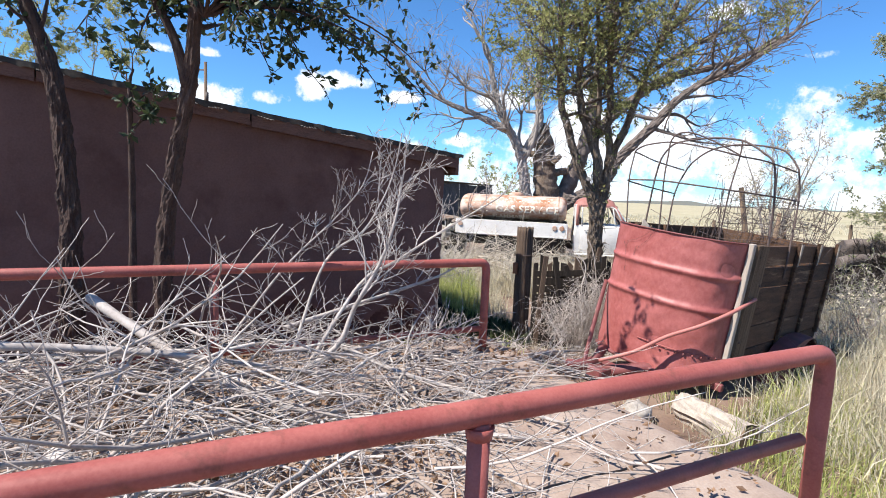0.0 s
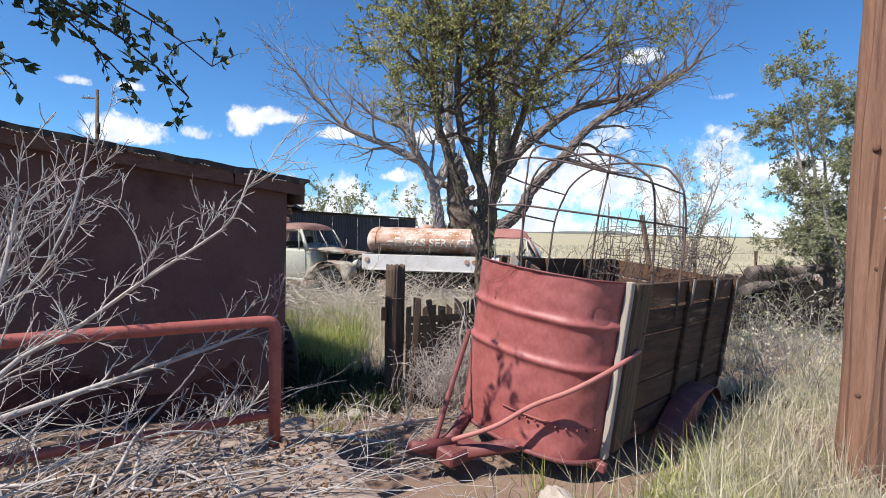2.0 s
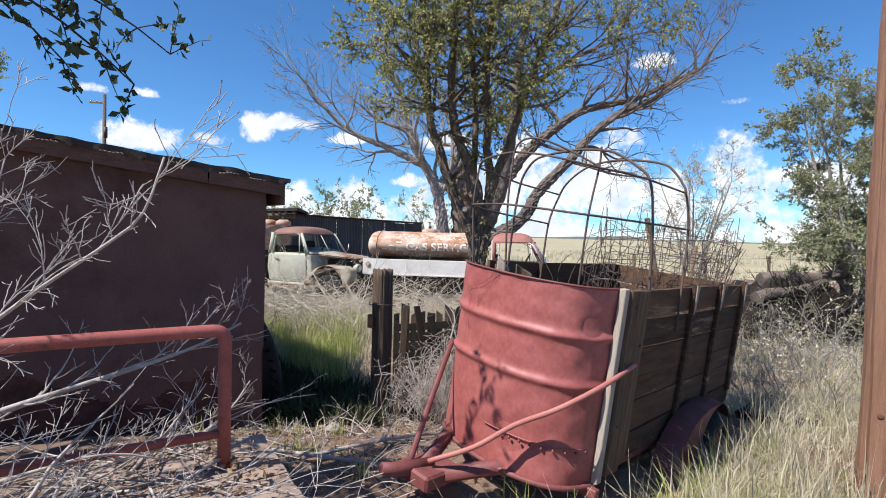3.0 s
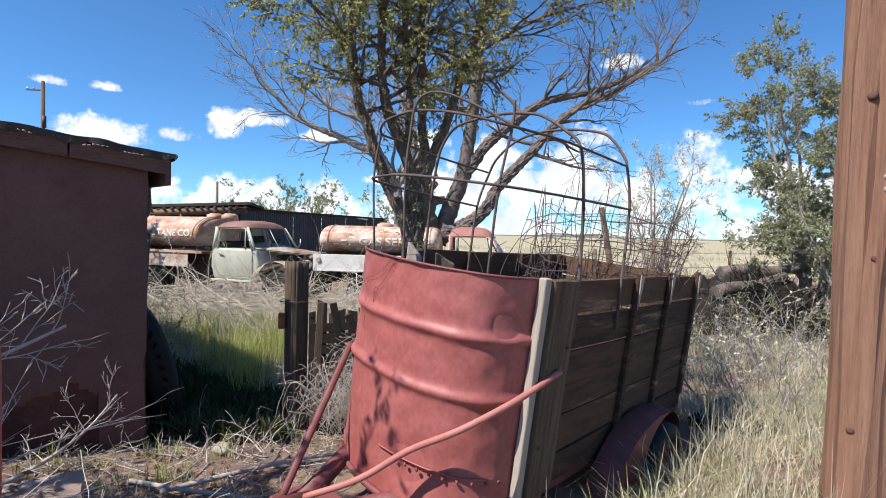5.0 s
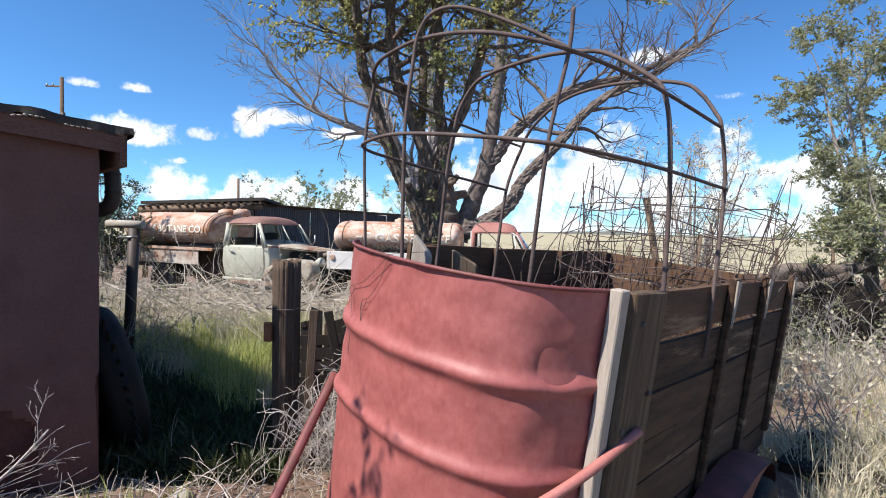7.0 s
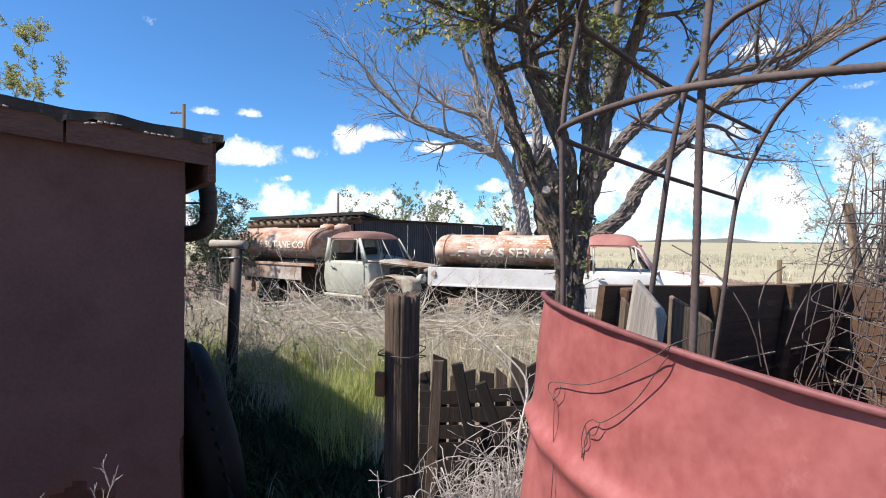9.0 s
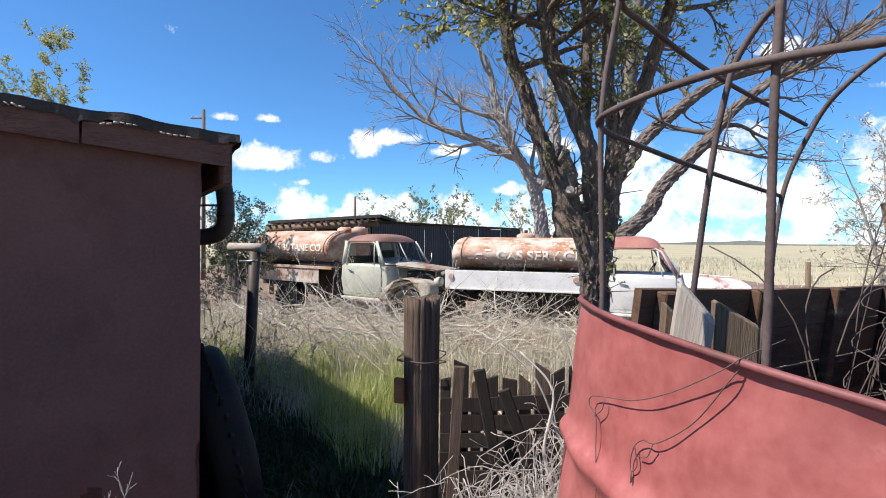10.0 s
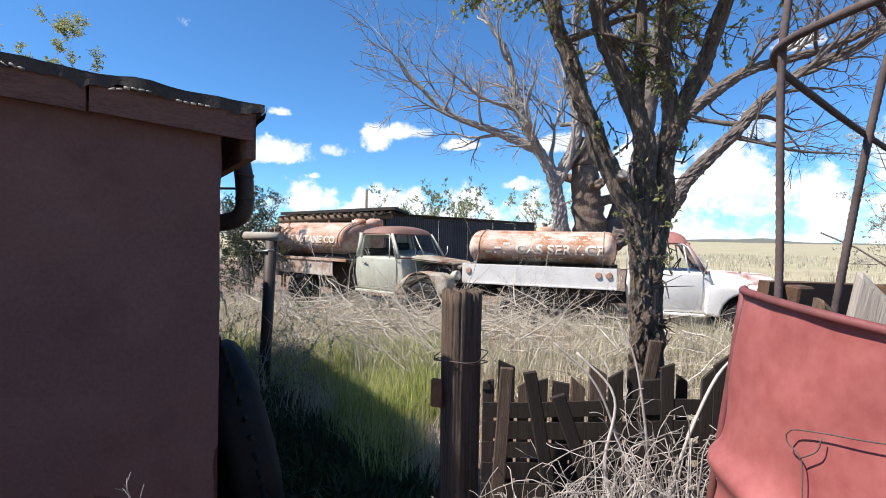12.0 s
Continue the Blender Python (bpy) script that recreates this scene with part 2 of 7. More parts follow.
SHEETRED = mat("faded_red_paint", (0.250, 0.060, 0.053), (0.410, 0.138, 0.125), 1.7, (0.43, 0.17, 0.155), 0.30, 5.5, 0.05, fine=34, rough=0.50, bump=0.14, depth=0.004, stretch=(1.1, 1.1, 0.9))
REDDARK = mat("worn_red_iron", (0.135, 0.036, 0.036), (0.24, 0.078, 0.074), 7.0, (0.10, 0.05, 0.035), 0.4, 8.0, 0.12, fine=80, rough=0.6, bump=0.3, depth=0.003)
REBAR = mat("rusted_bar", (0.060, 0.040, 0.034), (0.145, 0.105, 0.093), 12.0, (0.065, 0.042, 0.035), 0.36, 14.0, fine=150, rough=0.8, bump=0.4, depth=0.002)
RUST = mat("rust", (0.13, 0.055, 0.028), (0.26, 0.12, 0.06), 6.0, (0.08, 0.035, 0.02), 0.35, 4.0, fine=80, rough=0.9, bump=0.4, depth=0.004)
BLACK = mat("black_rubber", (0.012, 0.012, 0.012), (0.03, 0.029, 0.028), 5.0, fine=60, rough=0.8, bump=0.3)
# Near black for the cab seats and, as painted shade, the barn bay's back
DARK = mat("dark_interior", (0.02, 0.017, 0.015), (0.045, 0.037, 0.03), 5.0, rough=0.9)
OLDWOOD = mat("weathered_grey_wood", (0.085, 0.052, 0.031), (0.25, 0.175, 0.115), 5.0, (0.065, 0.05, 0.036), 0.35, 6.0, 0.15, fine=45, rough=0.92, bump=1.0, depth=0.010, stretch=(9, 9, 0.40), objvar=0.6)
BOARDWOOD = mat("weathered_brown_boards", (0.020, 0.010, 0.006), (0.120, 0.064, 0.036), 4.0, (0.33, 0.225, 0.14), 0.34, 1.5, 0.07, fine=40, rough=0.9, bump=0.8, depth=0.005, stretch=(6, 0.7, 6), objvar=0.9)
POLEWOOD = mat("brown_pole_wood", (0.16, 0.075, 0.045), (0.30, 0.165, 0.108), 6.0, (0.105, 0.048, 0.030), 0.34, 7.0, 0.10, fine=60, rough=0.92, bump=0.9, depth=0.008, stretch=(6, 6, 0.22))
ROOFING = mat("tar_roofing", (0.035, 0.03, 0.027), (0.075, 0.065, 0.055), 6.0, (0.15, 0.13, 0.08), 0.25, 5.0, fine=60, rough=0.95, bump=0.6, depth=0.01)
BARK = mat("furrowed_bark", (0.045, 0.030, 0.022), (0.34, 0.26, 0.195), 11.0, (0.44, 0.36, 0.28), 0.22, 9.0, 0.10, fine=60, rough=0.95, bump=1.0, depth=0.05, stretch=(2.8, 2.8, 0.75))
# Bark for the tree by the shed wall, shade put into its colour
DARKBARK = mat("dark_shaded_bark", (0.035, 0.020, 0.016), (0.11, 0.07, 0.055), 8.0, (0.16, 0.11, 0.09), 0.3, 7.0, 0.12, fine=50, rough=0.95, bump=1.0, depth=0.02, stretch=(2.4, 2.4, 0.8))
DEADBARK = mat("bleached_bark", (0.19, 0.165, 0.145), (0.39, 0.35, 0.315), 3.0, (0.12, 0.095, 0.08), 0.28, 4.0, fine=30, rough=0.9, bump=0.6, depth=0.01, stretch=(3, 3, 0.5))
STICK = mat("grey_dead_sticks", (0.27, 0.225, 0.195), (0.56, 0.50, 0.455), 5.0, (0.17, 0.125, 0.10), 0.28, 5.0, fine=50, rough=0.9, bump=0.4, depth=0.003, island=0.7)
LEAF = leafy("leaf_green", (0.14, 0.175, 0.065), (0.36, 0.38, 0.18), 0.45)
LEAFY = leafy("leaf_yellow_green", (0.21, 0.23, 0.08), (0.50, 0.48, 0.20), 0.55)
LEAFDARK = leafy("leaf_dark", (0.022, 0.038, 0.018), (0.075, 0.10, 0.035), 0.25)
GRASSDRY = leafy("dry_grass", (0.38, 0.33, 0.225), (0.74, 0.67, 0.50), 0.35)
GRASSGREEN = leafy("green_grass", (0.20, 0.25, 0.06), (0.62, 0.62, 0.24), 0.42)
GATEWOOD = mat("dark_furrowed_timber", (0.048, 0.031, 0.022), (0.205, 0.140, 0.098), 6.0, (0.028, 0.018, 0.013), 0.36, 7.0, 0.10, fine=55, rough=0.94, bump=1.0, depth=0.012, stretch=(10, 10, 0.35))
STONE = mat("pale_stone", (0.22, 0.19, 0.16), (0.44, 0.40, 0.35), 6.0, fine=50, rough=0.95, bump=0.6)
# Old wood darkened with the shade of fence and heap; also the crate's
SHADEWOOD = mat("shade_darkened_old_wood", (0.014, 0.010, 0.008), (0.045, 0.034, 0.026), 5.0, (0.11, 0.085, 0.06), 0.16, 6.0, 0.15, fine=45, rough=0.95, bump=0.8, depth=0.006, stretch=(6, 6, 0.35), objvar=0.5)
LEAFPALE = leafy("leaf_pale_grey_green", (0.19, 0.21, 0.10), (0.44, 0.44, 0.25), 0.45)
# Weed green darkened to deepen the shed's shadow
SHADEWEED = leafy("shade_darkened_weed_leaves", (0.036, 0.046, 0.019), (0.105, 0.120, 0.048), 0.25)

# ---- ground ----
WALL_A, WALL_B = Vector((0.890, 0.456)).normalized(), Vector((-0.456, 0.890)).normalized()
SLAB_A, SLAB_B = Vector((0.880, 0.475)).normalized(), Vector((-0.475, 0.880)).normalized()


def smooth(a, b, x):
    x = min(max((x - a) / (b - a), 0), 1)
    return x * x * (3 - 2 * x)


def ground_z(x, y):
    """The lie of the land: level by the rail, a bank down to the grass by the shed, then the plain."""
    z = -0.30 * smooth(4.2, 5.7, y - 0.25 * max(x - 2.0, 0)) - 0.06 * smooth(8, 14, y)
    z += 0.05 * noise.noise((x * 0.55, y * 0.55, 0)) + 0.018 * noise.noise((x * 2.3, y * 2.3, 3))
    far = math.hypot(x, y)
    z += 0.5 * smooth(60, 400, far) * noise.noise((x * 0.004, y * 0.004, 7))
    return z


def ground_sheet():
    def ticks():
        a = [i * 0.14 for i in range(0, 72)]
        while a[-1] < 2600:
            a.append(a[-1] * 1.12 + 0.1)
        return a
    up = ticks()
    xs = sorted([-v for v in up[1:]] + up)
    ys = sorted([3 - v for v in up[1:]] + [3 + v for v in up])
    g = Geo()
    verts = [(x + 1, y, ground_z(x + 1, y)) for x in xs for y in ys]
    n = len(ys)
    g.add(verts, [(i * n + j, (i + 1) * n + j, (i + 1) * n + j + 1, i * n + j + 1) for i in range(len(xs) - 1) for j in range(n - 1)], True)
    for i in range(len(xs) - 1):
        for j in range(n - 1):
            if math.hypot(xs[i], ys[j]) > 34 + 12 * noise.noise((xs[i] * 0.05, ys[j] * 0.05, 2)):
                g.m[i * (n - 1) + j] = 1
    return g.mesh("ground", EARTH, PLAIN)


thing("ground", "dry brown earth plain with straw-coloured grass", "ground", kind="structure", data=ground_sheet())

# ---- concrete slab with two pipe rails ----
SLAB_Z = 0.42
S0 = Vector((0.66, 3.55))  # far corner of the slab, by the bank


def on_slab(a, b, z):
    p = S0 + SLAB_A * a + SLAB_B * b
    return Vector((p.x, p.y, z))


def slab():
    top = thing("pavement", "cracked pale concrete slab with raised edge", "slab", kind="structure")
    # four poured panels, with open joints between them
    edges_b = [-2.80, -2.05, -1.3, -0.55, 0.0]
    edges_a = [-7.0, -4.6, -2.4, -1.1, -0.04]
    for i in range(4):
        for j in range(4):
            g = Geo()
            a0, a1, b0, b1 = edges_a[i] + 0.008, edges_a[i + 1] - 0.008, edges_b[j] + 0.008, edges_b[j + 1] - 0.008
            dz = 0.012 * noise.noise((i * 3.1, j * 2.7, 1))

            def top_at(u, v):
                a, b = a0 + (a1 - a0) * u, b0 + (b1 - b0) * v
                wear = 0.014 * noise.noise((a * 2.2, b * 2.2, 5)) + 0.006 * noise.noise((a * 9, b * 9, 2))
                lip = 0.018 * (max(0, 0.06 - min(u, 1 - u, v, 1 - v)) / 0.06) ** 2
                return on_slab(a + 0.012 * noise.noise((b * 7, a * 7, 8)), b + 0.012 * noise.noise((b * 7, a * 7, 9)), SLAB_Z + dz + wear - lip)
            g.grid(top_at, 14, 12, True)
            for (p, q) in (((0, 0), (1, 0)), ((1, 0), (1, 1)), ((1, 1), (0, 1)), ((0, 1), (0, 0))):
                g.grid(lambda s, h, p=p, q=q: top_at(p[0] + (q[0] - p[0]) * s, p[1] + (q[1] - p[1]) * s) - Vector((0, 0, 0.75 * h)), 14, 3, False)
            part("panel", g, CONCRETE, top)
    return top


slab()


def elbowed(pts, r=0.075, n=6):
    """A pipe run with its corners turned on a radius."""
    pts = [Vector(p) for p in pts]
    out = [pts[0]]
    for a, b, c in zip(pts, pts[1:], pts[2:]):
        u, w = (a - b).normalized(), (c - b).normalized()
        for i in range(n + 1):
            t = i / n
            out.append((b + u * r) * (1 - t) ** 2 + b * 2 * t * (1 - t) + (b + w * r) * t * t)
    return out + [pts[-1]]


def pipe_rail(name, start, end, height, posts, low, low_span, ends_down=True):
    """A welded pipe rail: top pipe turned down at its far end, posts, a lower pipe."""
    s, e = Vector((*start, height)), Vector((*end, height))
    d = (e - s).normalized()
    rail = thing(name, "red painted steel pipe handrail on the slab", "handrail", m=pose(s.x, s.y, SLAB_Z - 0.01))
    off = Vector((s.x, s.y, SLAB_Z - 0.01))
    run = [s - off, e - off] + ([e - off - Vector((0, 0, height - SLAB_Z - 0.0))] if ends_down else [])
    dense = []
    path = elbowed(run, 0.06)
    for a, b in zip(path, path[1:]):
        k = max(1, int((b - a).length / 0.25))
        dense += [a + (b - a) * i / k for i in range(k)]
    dense.append(path[-1])
    part("top_rail", Geo().tube(dense, 0.031, 14, rough=0.04), RAIL, rail)
    for q in posts:
        p = s + d * q - off
        base = Vector((p.x, p.y, 0.01))
        part("post", Geo().tube([base, (p + base) / 2, p - Vector((0, 0, 0.02))], 0.027, 12, rough=0.04), RAIL, rail)
        part("weld_collar", Geo().tube([p - Vector((0, 0, 0.06)), p - Vector((0, 0, 0.03))], [0.03, 0.036], 12), RAIL, rail)
    if low:
        a, b = s + d * low_span[0] - off, s + d * low_span[1] - off
        a.z = b.z = low - SLAB_Z
        part("lower_rail", Geo().tube([a, a * 0.6 + b * 0.4, b], 0.022, 12, rough=0.05), RAIL, rail)
    return rail


pipe_rail("pipe_rail", (-4.2, -2.1), (1.67, 1.075), 1.09, [1.3, 3.6, 5.27], 0.80, (2.6, 6.57))
pipe_rail("pipe_rail", (-5.2, -0.15), (0.57, 3.06), 1.09, [1.4, 3.1, 4.75], 0.60, (0.4, 6.58))

# ---- shed ----
END_B = Vector((-0.66, 0.75)).normalized()  # the end wall runs off askew
C = Vector((0.14, 5.23))  # the shed's corner by the gate post
ROOF_S = -0.119  # fall of the roof for each metre towards that corner


def on_wall(a, b, z):
    p = C + WALL_A * a + WALL_B * min(b, 0.0) + END_B * max(b, 0.0)
    return Vector((p.x, p.y, z))


def roof_z(a):
    return 1.952 + ROOF_S * a


def shed():
    def face(name, a0, a1, b0, b1, label):
        """A plastered wall, swept along its length, uneven and worn at the foot."""
        g = Geo()
        lead = abs(a1 - a0) > abs(b1 - b0)
        n = int(max(abs(a1 - a0), abs(b1 - b0)) / 0.03)
        thick = 0.3

        def at(u, v, skin):
            a, b = a0 + (a1 - a0) * u, b0 + (b1 - b0) * u
            low = ground_z(C.x + a, C.y + b) - 0.4
            z = -0.8 + (roof_z(a) + 0.8) * v
            bulge = 0.025 * noise.noise((a * 1.3, b * 1.3, z * 1.3)) + 0.007 * noise.noise((a * 7, b * 7, z * 7))
            bulge += 0.05 * max(0, 0.35 - z) * (0.6 + noise.noise((a * 2, b * 2, 4)))
            if skin and bare(a, b, z):
                bulge -= 0.016 + 0.012 * noise.noise((a * 11, b * 11, z * 11))
            out = bulge if skin else -thick
            return on_wall(a, b - out, z) if lead else on_wall(a + out, b, z)
        rows = 110

        def bare(a, b, z):
            """Where the plaster has come off the foot of the wall."""
            return z < 0.27 + 0.36 * noise.noise((a * 1.5 + 3, b * 1.5, 0)) + 0.20 * noise.noise((a * 3.4, b * 3.4, z * 3.4)) + 0.05 * noise.noise((a * 12, b * 12, z * 12)) + 0.26 * smooth(-0.30, 0.0, a) * (lead or b < 0.3)
        g.grid(lambda u, v: at(u, v, True), n, rows)
        for i in range(n):
            for j in range(rows):
                u = (i + 0.5) / n
                if bare(a0 + (a1 - a0) * u, b0 + (b1 - b0) * u, -0.8 + (roof_z(a0 + (a1 - a0) * u) + 0.8) * (j + 0.5) / rows):
                    g.m[i * rows + j] = 1
        g.grid(lambda u, v: at(u, v, False), n, 4)
        for v in (0, 1):
            g.grid(lambda u, w, v=v: at(u, v, True).lerp(at(u, v, False), w), n, 1, False)
        for u in (0, 1):
            g.grid(lambda v, w, u=u: at(u, v, True).lerp(at(u, v, False), w), rows, 1, False)
        thing(name, label, "wall", kind="structure", data=g.fixed(name, ADOBE, BAREADOBE))
    face("wall_south", -9.0, 0.0, 0.0, 0.0, "long purplish-brown plastered adobe shed wall")
    face("wall_east", 0.0, 0.0, 0.0, 4.6, "end wall of the plastered adobe shed")
    face("wall_north", -9.0, 0.0, 4.6, 4.6, "back wall of the plastered adobe shed")
    # roof: plank deck under tar paper, curled along the edge
    roof = thing("roof", "low sloping tar-paper roof with ragged edge on the adobe shed", "roof", kind="structure")
    g = Geo()

    def deck(u, v):
        a, b = -9.2 + 9.38 * u, -0.09 + 5.0 * v
        rag = 0.018 * noise.noise((a * 5, 3, 1)) * (1 - v) + 0.025 * noise.noise((b * 3, 9, 4)) * u ** 8
        return on_wall(a + 0.03 * noise.noise((b * 4, 1, 2)) * u ** 8, b + (0.035 * noise.noise((a * 6, 7, 2)) if v == 0 else 0), roof_z(a) + 0.10 + rag)
    g.grid(deck, 150, 12, True)
    g.grid(lambda u, v: deck(u, v) - Vector((0, 0, 0.028)), 150, 12, True)
    g.grid(lambda u, w: deck(u, 0) - Vector((0, 0, 0.028 * w)), 150, 1, False)
    g.grid(lambda v, w: deck(1, v) - Vector((0, 0, 0.028 * w)), 12, 1, False)
    # tar-paper flaps that hang ragged over the edge
    def flap(u, w):
        a = -9.2 + 9.38 * u
        drop = 0.040 + 0.030 * noise.noise((a * 9, 2, 5)) + 0.040 * max(0, noise.noise((a * 23, 6, 1)))
        return deck(u, 0) + Vector((WALL_B.x, WALL_B.y, 0)) * (-0.012 - 0.014 * w * noise.noise((a * 14, 3, 3))) - Vector((0, 0, 0.01 + drop * w))
    g.grid(flap, 520, 2, False)

    def end_flap(v, w):
        b = 5.0 * v
        return deck(1, v) + Vector((WALL_A.x, WALL_A.y, 0)) * 0.008 - Vector((0, 0, (0.03 + 0.03 * noise.noise((b * 9, 2, 8))) * w))
    g.grid(end_flap, 200, 2, False)
    part("roof_felt", g, ROOFING, roof)
    g = Geo()
    for k in range(260):
        u = 0.25 + 0.745 * k / 260
        p = deck(u, 0) + Vector((-WALL_B.x, -WALL_B.y, 0)) * -0.006
        w = 0.010 + 0.010 * noise.noise((k * 0.9, 2, 2))
        if noise.noise((k * 0.13, 7, 1)) <= 0.08:
            continue
        g.tube([p + Vector((0, 0, -0.052 - 0.02 * noise.noise((k * 0.31, 1, 1)))) - Vector((WALL_B.x, WALL_B.y, 0)) * 0.028, p + Vector((0.02 * WALL_A.x, 0.02 * WALL_A.y, -0.056)) - Vector((WALL_B.x, WALL_B.y, 0)) * 0.028], w * 0.45, 5)
    part("frayed_felt_edge", g, STONE, roof, "frayed pale felt edge")
    g = Geo()
    g.grid(lambda u, v: deck(u, 0.012 + v * 0.98) + Vector((0, 0, 0.006 + 0.004 * noise.noise((u * 90, v * 30, 1)))), 150, 12, True)
    part("roof_gravel", g, mat_gravel, roof, "pale sun-bleached roof gravel")
    rng = random.Random(5)
    a = -9.1
    while a < 0.0:
        w = rng.uniform(0.9, 1.7)
        end = min(a + w, 0.15)
        g = Geo()
        dz = rng.uniform(-0.012, 0.012)
        g.prism([(a, 0), (end - 0.012, 0), (end - 0.012, 1), (a, 1)], -0.085, -0.06,
                lambda p, q, d: on_wall(p, d, roof_z(p) + 0.068 - 0.115 * (1 - q) + dz))
        part("fascia_board", g, mat_fascia, roof)
        a = end
        if end > 0.12:
            break
    # end rafter and the cheeks of the eave
    g = Geo()
    g.prism([(-0.07, -0.13), (4.7, -0.13), (4.7, 0.066), (-0.07, 0.066)], 0.112, 0.15, lambda b, z, d: on_wall(d, b, roof_z(d) + z))
    part("barge_board", g, mat_fascia, roof)
    for k in range(9):
        aa = -8.6 + k * 1.07
        g = Geo()
        g.box((-0.04, 0.0, 0), (0.04, 0.16, 0.11), 0.006)
        fr = Matrix.Translation(on_wall(aa, -0.058, roof_z(aa) - 0.05)) @ Matrix.Rotation(math.atan2(WALL_A.y, WALL_A.x), 4, "Z")
        part("rafter_end", g, mat_fascia, roof, m=fr)


mat_gravel = mat("bleached_roof_gravel", (0.26, 0.23, 0.19), (0.45, 0.41, 0.35), 5.0, (0.10, 0.09, 0.08), 0.35, 6.0, fine=120, rough=0.95, bump=0.8, depth=0.006)
mat_fascia = mat("stained_fascia_wood", (0.085, 0.040, 0.030), (0.21, 0.115, 0.085), 5.0, (0.05, 0.028, 0.022), 0.35, 5.0, fine=40, rough=0.9, bump=0.6, stretch=(1, 1, 4))
shed()

# ---- split-top gate post by the bank ----
def gate_post():
    p = thing("gate_post", "square weathered grey timber gate post with wire", "post", m=pose(1.175, 5.72, -0.42, 0, 0, -14))
    g = Geo()
    rng = random.Random(2)

    def shell(u, v):
        ang = 2 * math.pi * u
        c, s = math.cos(ang), math.sin(ang)
        k = 1 / max(abs(c), abs(s), 0.78 * (abs(c) + abs(s)) / 1.0)
        r = 0.098 * k * (1 + 0.03 * noise.noise((c * 3, s * 3, v * 1.2)) + 0.085 * noise.noise((c * 9, s * 9, v * 0.9)) - 0.05 * max(0.0, noise.noise((c * 22, s * 22, v * 1.4))))
        return Vector((c * r, s * r, 1.63 * v + (0.02 * noise.noise((c * 4, s * 4, 1)) if v > 0.99 else 0)))
    g.grid(shell, 128, 24, True, close_u=True)
    n = len(g.v)
    g.v.append((0, 0, 1.615))
    rim = [i * 25 + 24 for i in range(128)]
    for a, b in zip(rim, rim[1:] + rim[:1]):
        g.f.append((a, b, n))
        g.s.append(False)
        g.m.append(0)
    part("timber", g, GATEWOOD, p)
    for z, tilt in ((1.30, 0.012), (1.27, -0.02)):
        pts = [Vector((0.118 * math.cos(t) / max(abs(math.cos(t)), abs(math.sin(t)), 0.8), 0.118 * math.sin(t) / max(abs(math.cos(t)), abs(math.sin(t)), 0.8), z + tilt * math.sin(t))) for t in [i * math.pi / 12 for i in range(25)]]
        part("wire", Geo().tube(pts, 0.003, 5), REBAR, p)
    part("hinge", Geo().box((-0.118, -0.118, 1.05), (-0.06, -0.09, 1.19), 0.006), RUST, p)
    return p


gate_post()

# ---- home-made stock trailer ----
TX, TY = Vector((0.658, -0.753, -0.105)).normalized(), Vector((0.753, 0.658, -0.035)).normalized()
TZ = TX.cross(TY).normalized()
TY = TZ.cross(TX).normalized()
T_M = Matrix.Translation((2.677, 3.401, 1.284)) @ Matrix((TX, TY, TZ)).transposed().to_4x4()
T_W, T_D, T_H, T_L = 1.22, 0.40, 1.16, 2.37  # width, bulge of the front, height, length
BOWED = [(-1.05, -0.19), (-1.02, -0.235), (-0.88, -0.315), (-0.62, -0.372), (-0.36, -0.365), (-0.15, -0.29), (-0.05, -0.17), (0.0, 0.0)]


def _bowed_line():
    pts = [Vector((x, y, 0)) for x, y in BOWED]
    ext = [pts[0] * 2 - pts[1]] + pts + [pts[-1] * 2 - pts[-2]]
    line = []
    for a, b, c, d in zip(ext, ext[1:], ext[2:], ext[3:]):
        for i in range(12):
            t = i / 12
            line.append(0.5 * ((2 * b) + (c - a) * t + (2 * a - 5 * b + 4 * c - d) * t * t + (3 * b - a - 3 * c + d) * t ** 3))
    line.append(pts[-1])
    run = [0.0]
    for a, b in zip(line, line[1:]):
        run.append(run[-1] + (b - a).length)
    return line, [r / run[-1] for r in run]


BOW_LINE, BOW_RUN = _bowed_line()


def front_at(u, z, out=0.0):
    """A point of the bowed front sheet: u from the left end (0) to the right end (1)."""
    u = min(max(u, 0.0), 1.0)
    k = 0
    while k < len(BOW_RUN) - 2 and BOW_RUN[k + 1] < u:
        k += 1
    f = (u - BOW_RUN[k]) / (BOW_RUN[k + 1] - BOW_RUN[k])
    p = BOW_LINE[k].lerp(BOW_LINE[k + 1], f)
    a, b = BOW_LINE[max(k - 1, 0)], BOW_LINE[min(k + 2, len(BOW_LINE) - 1)]
    t = (b - a).normalized()
    return Vector((p.x + t.y * out, p.y - t.x * out, z))


def rib(z):
    """Rolled beads of the sheet metal, and the rim."""
    out = 0.0
    for zr in (-0.285, -0.565):
        d = (z - zr) / 0.026
        out += 0.021 * math.exp(-d * d)
    return out


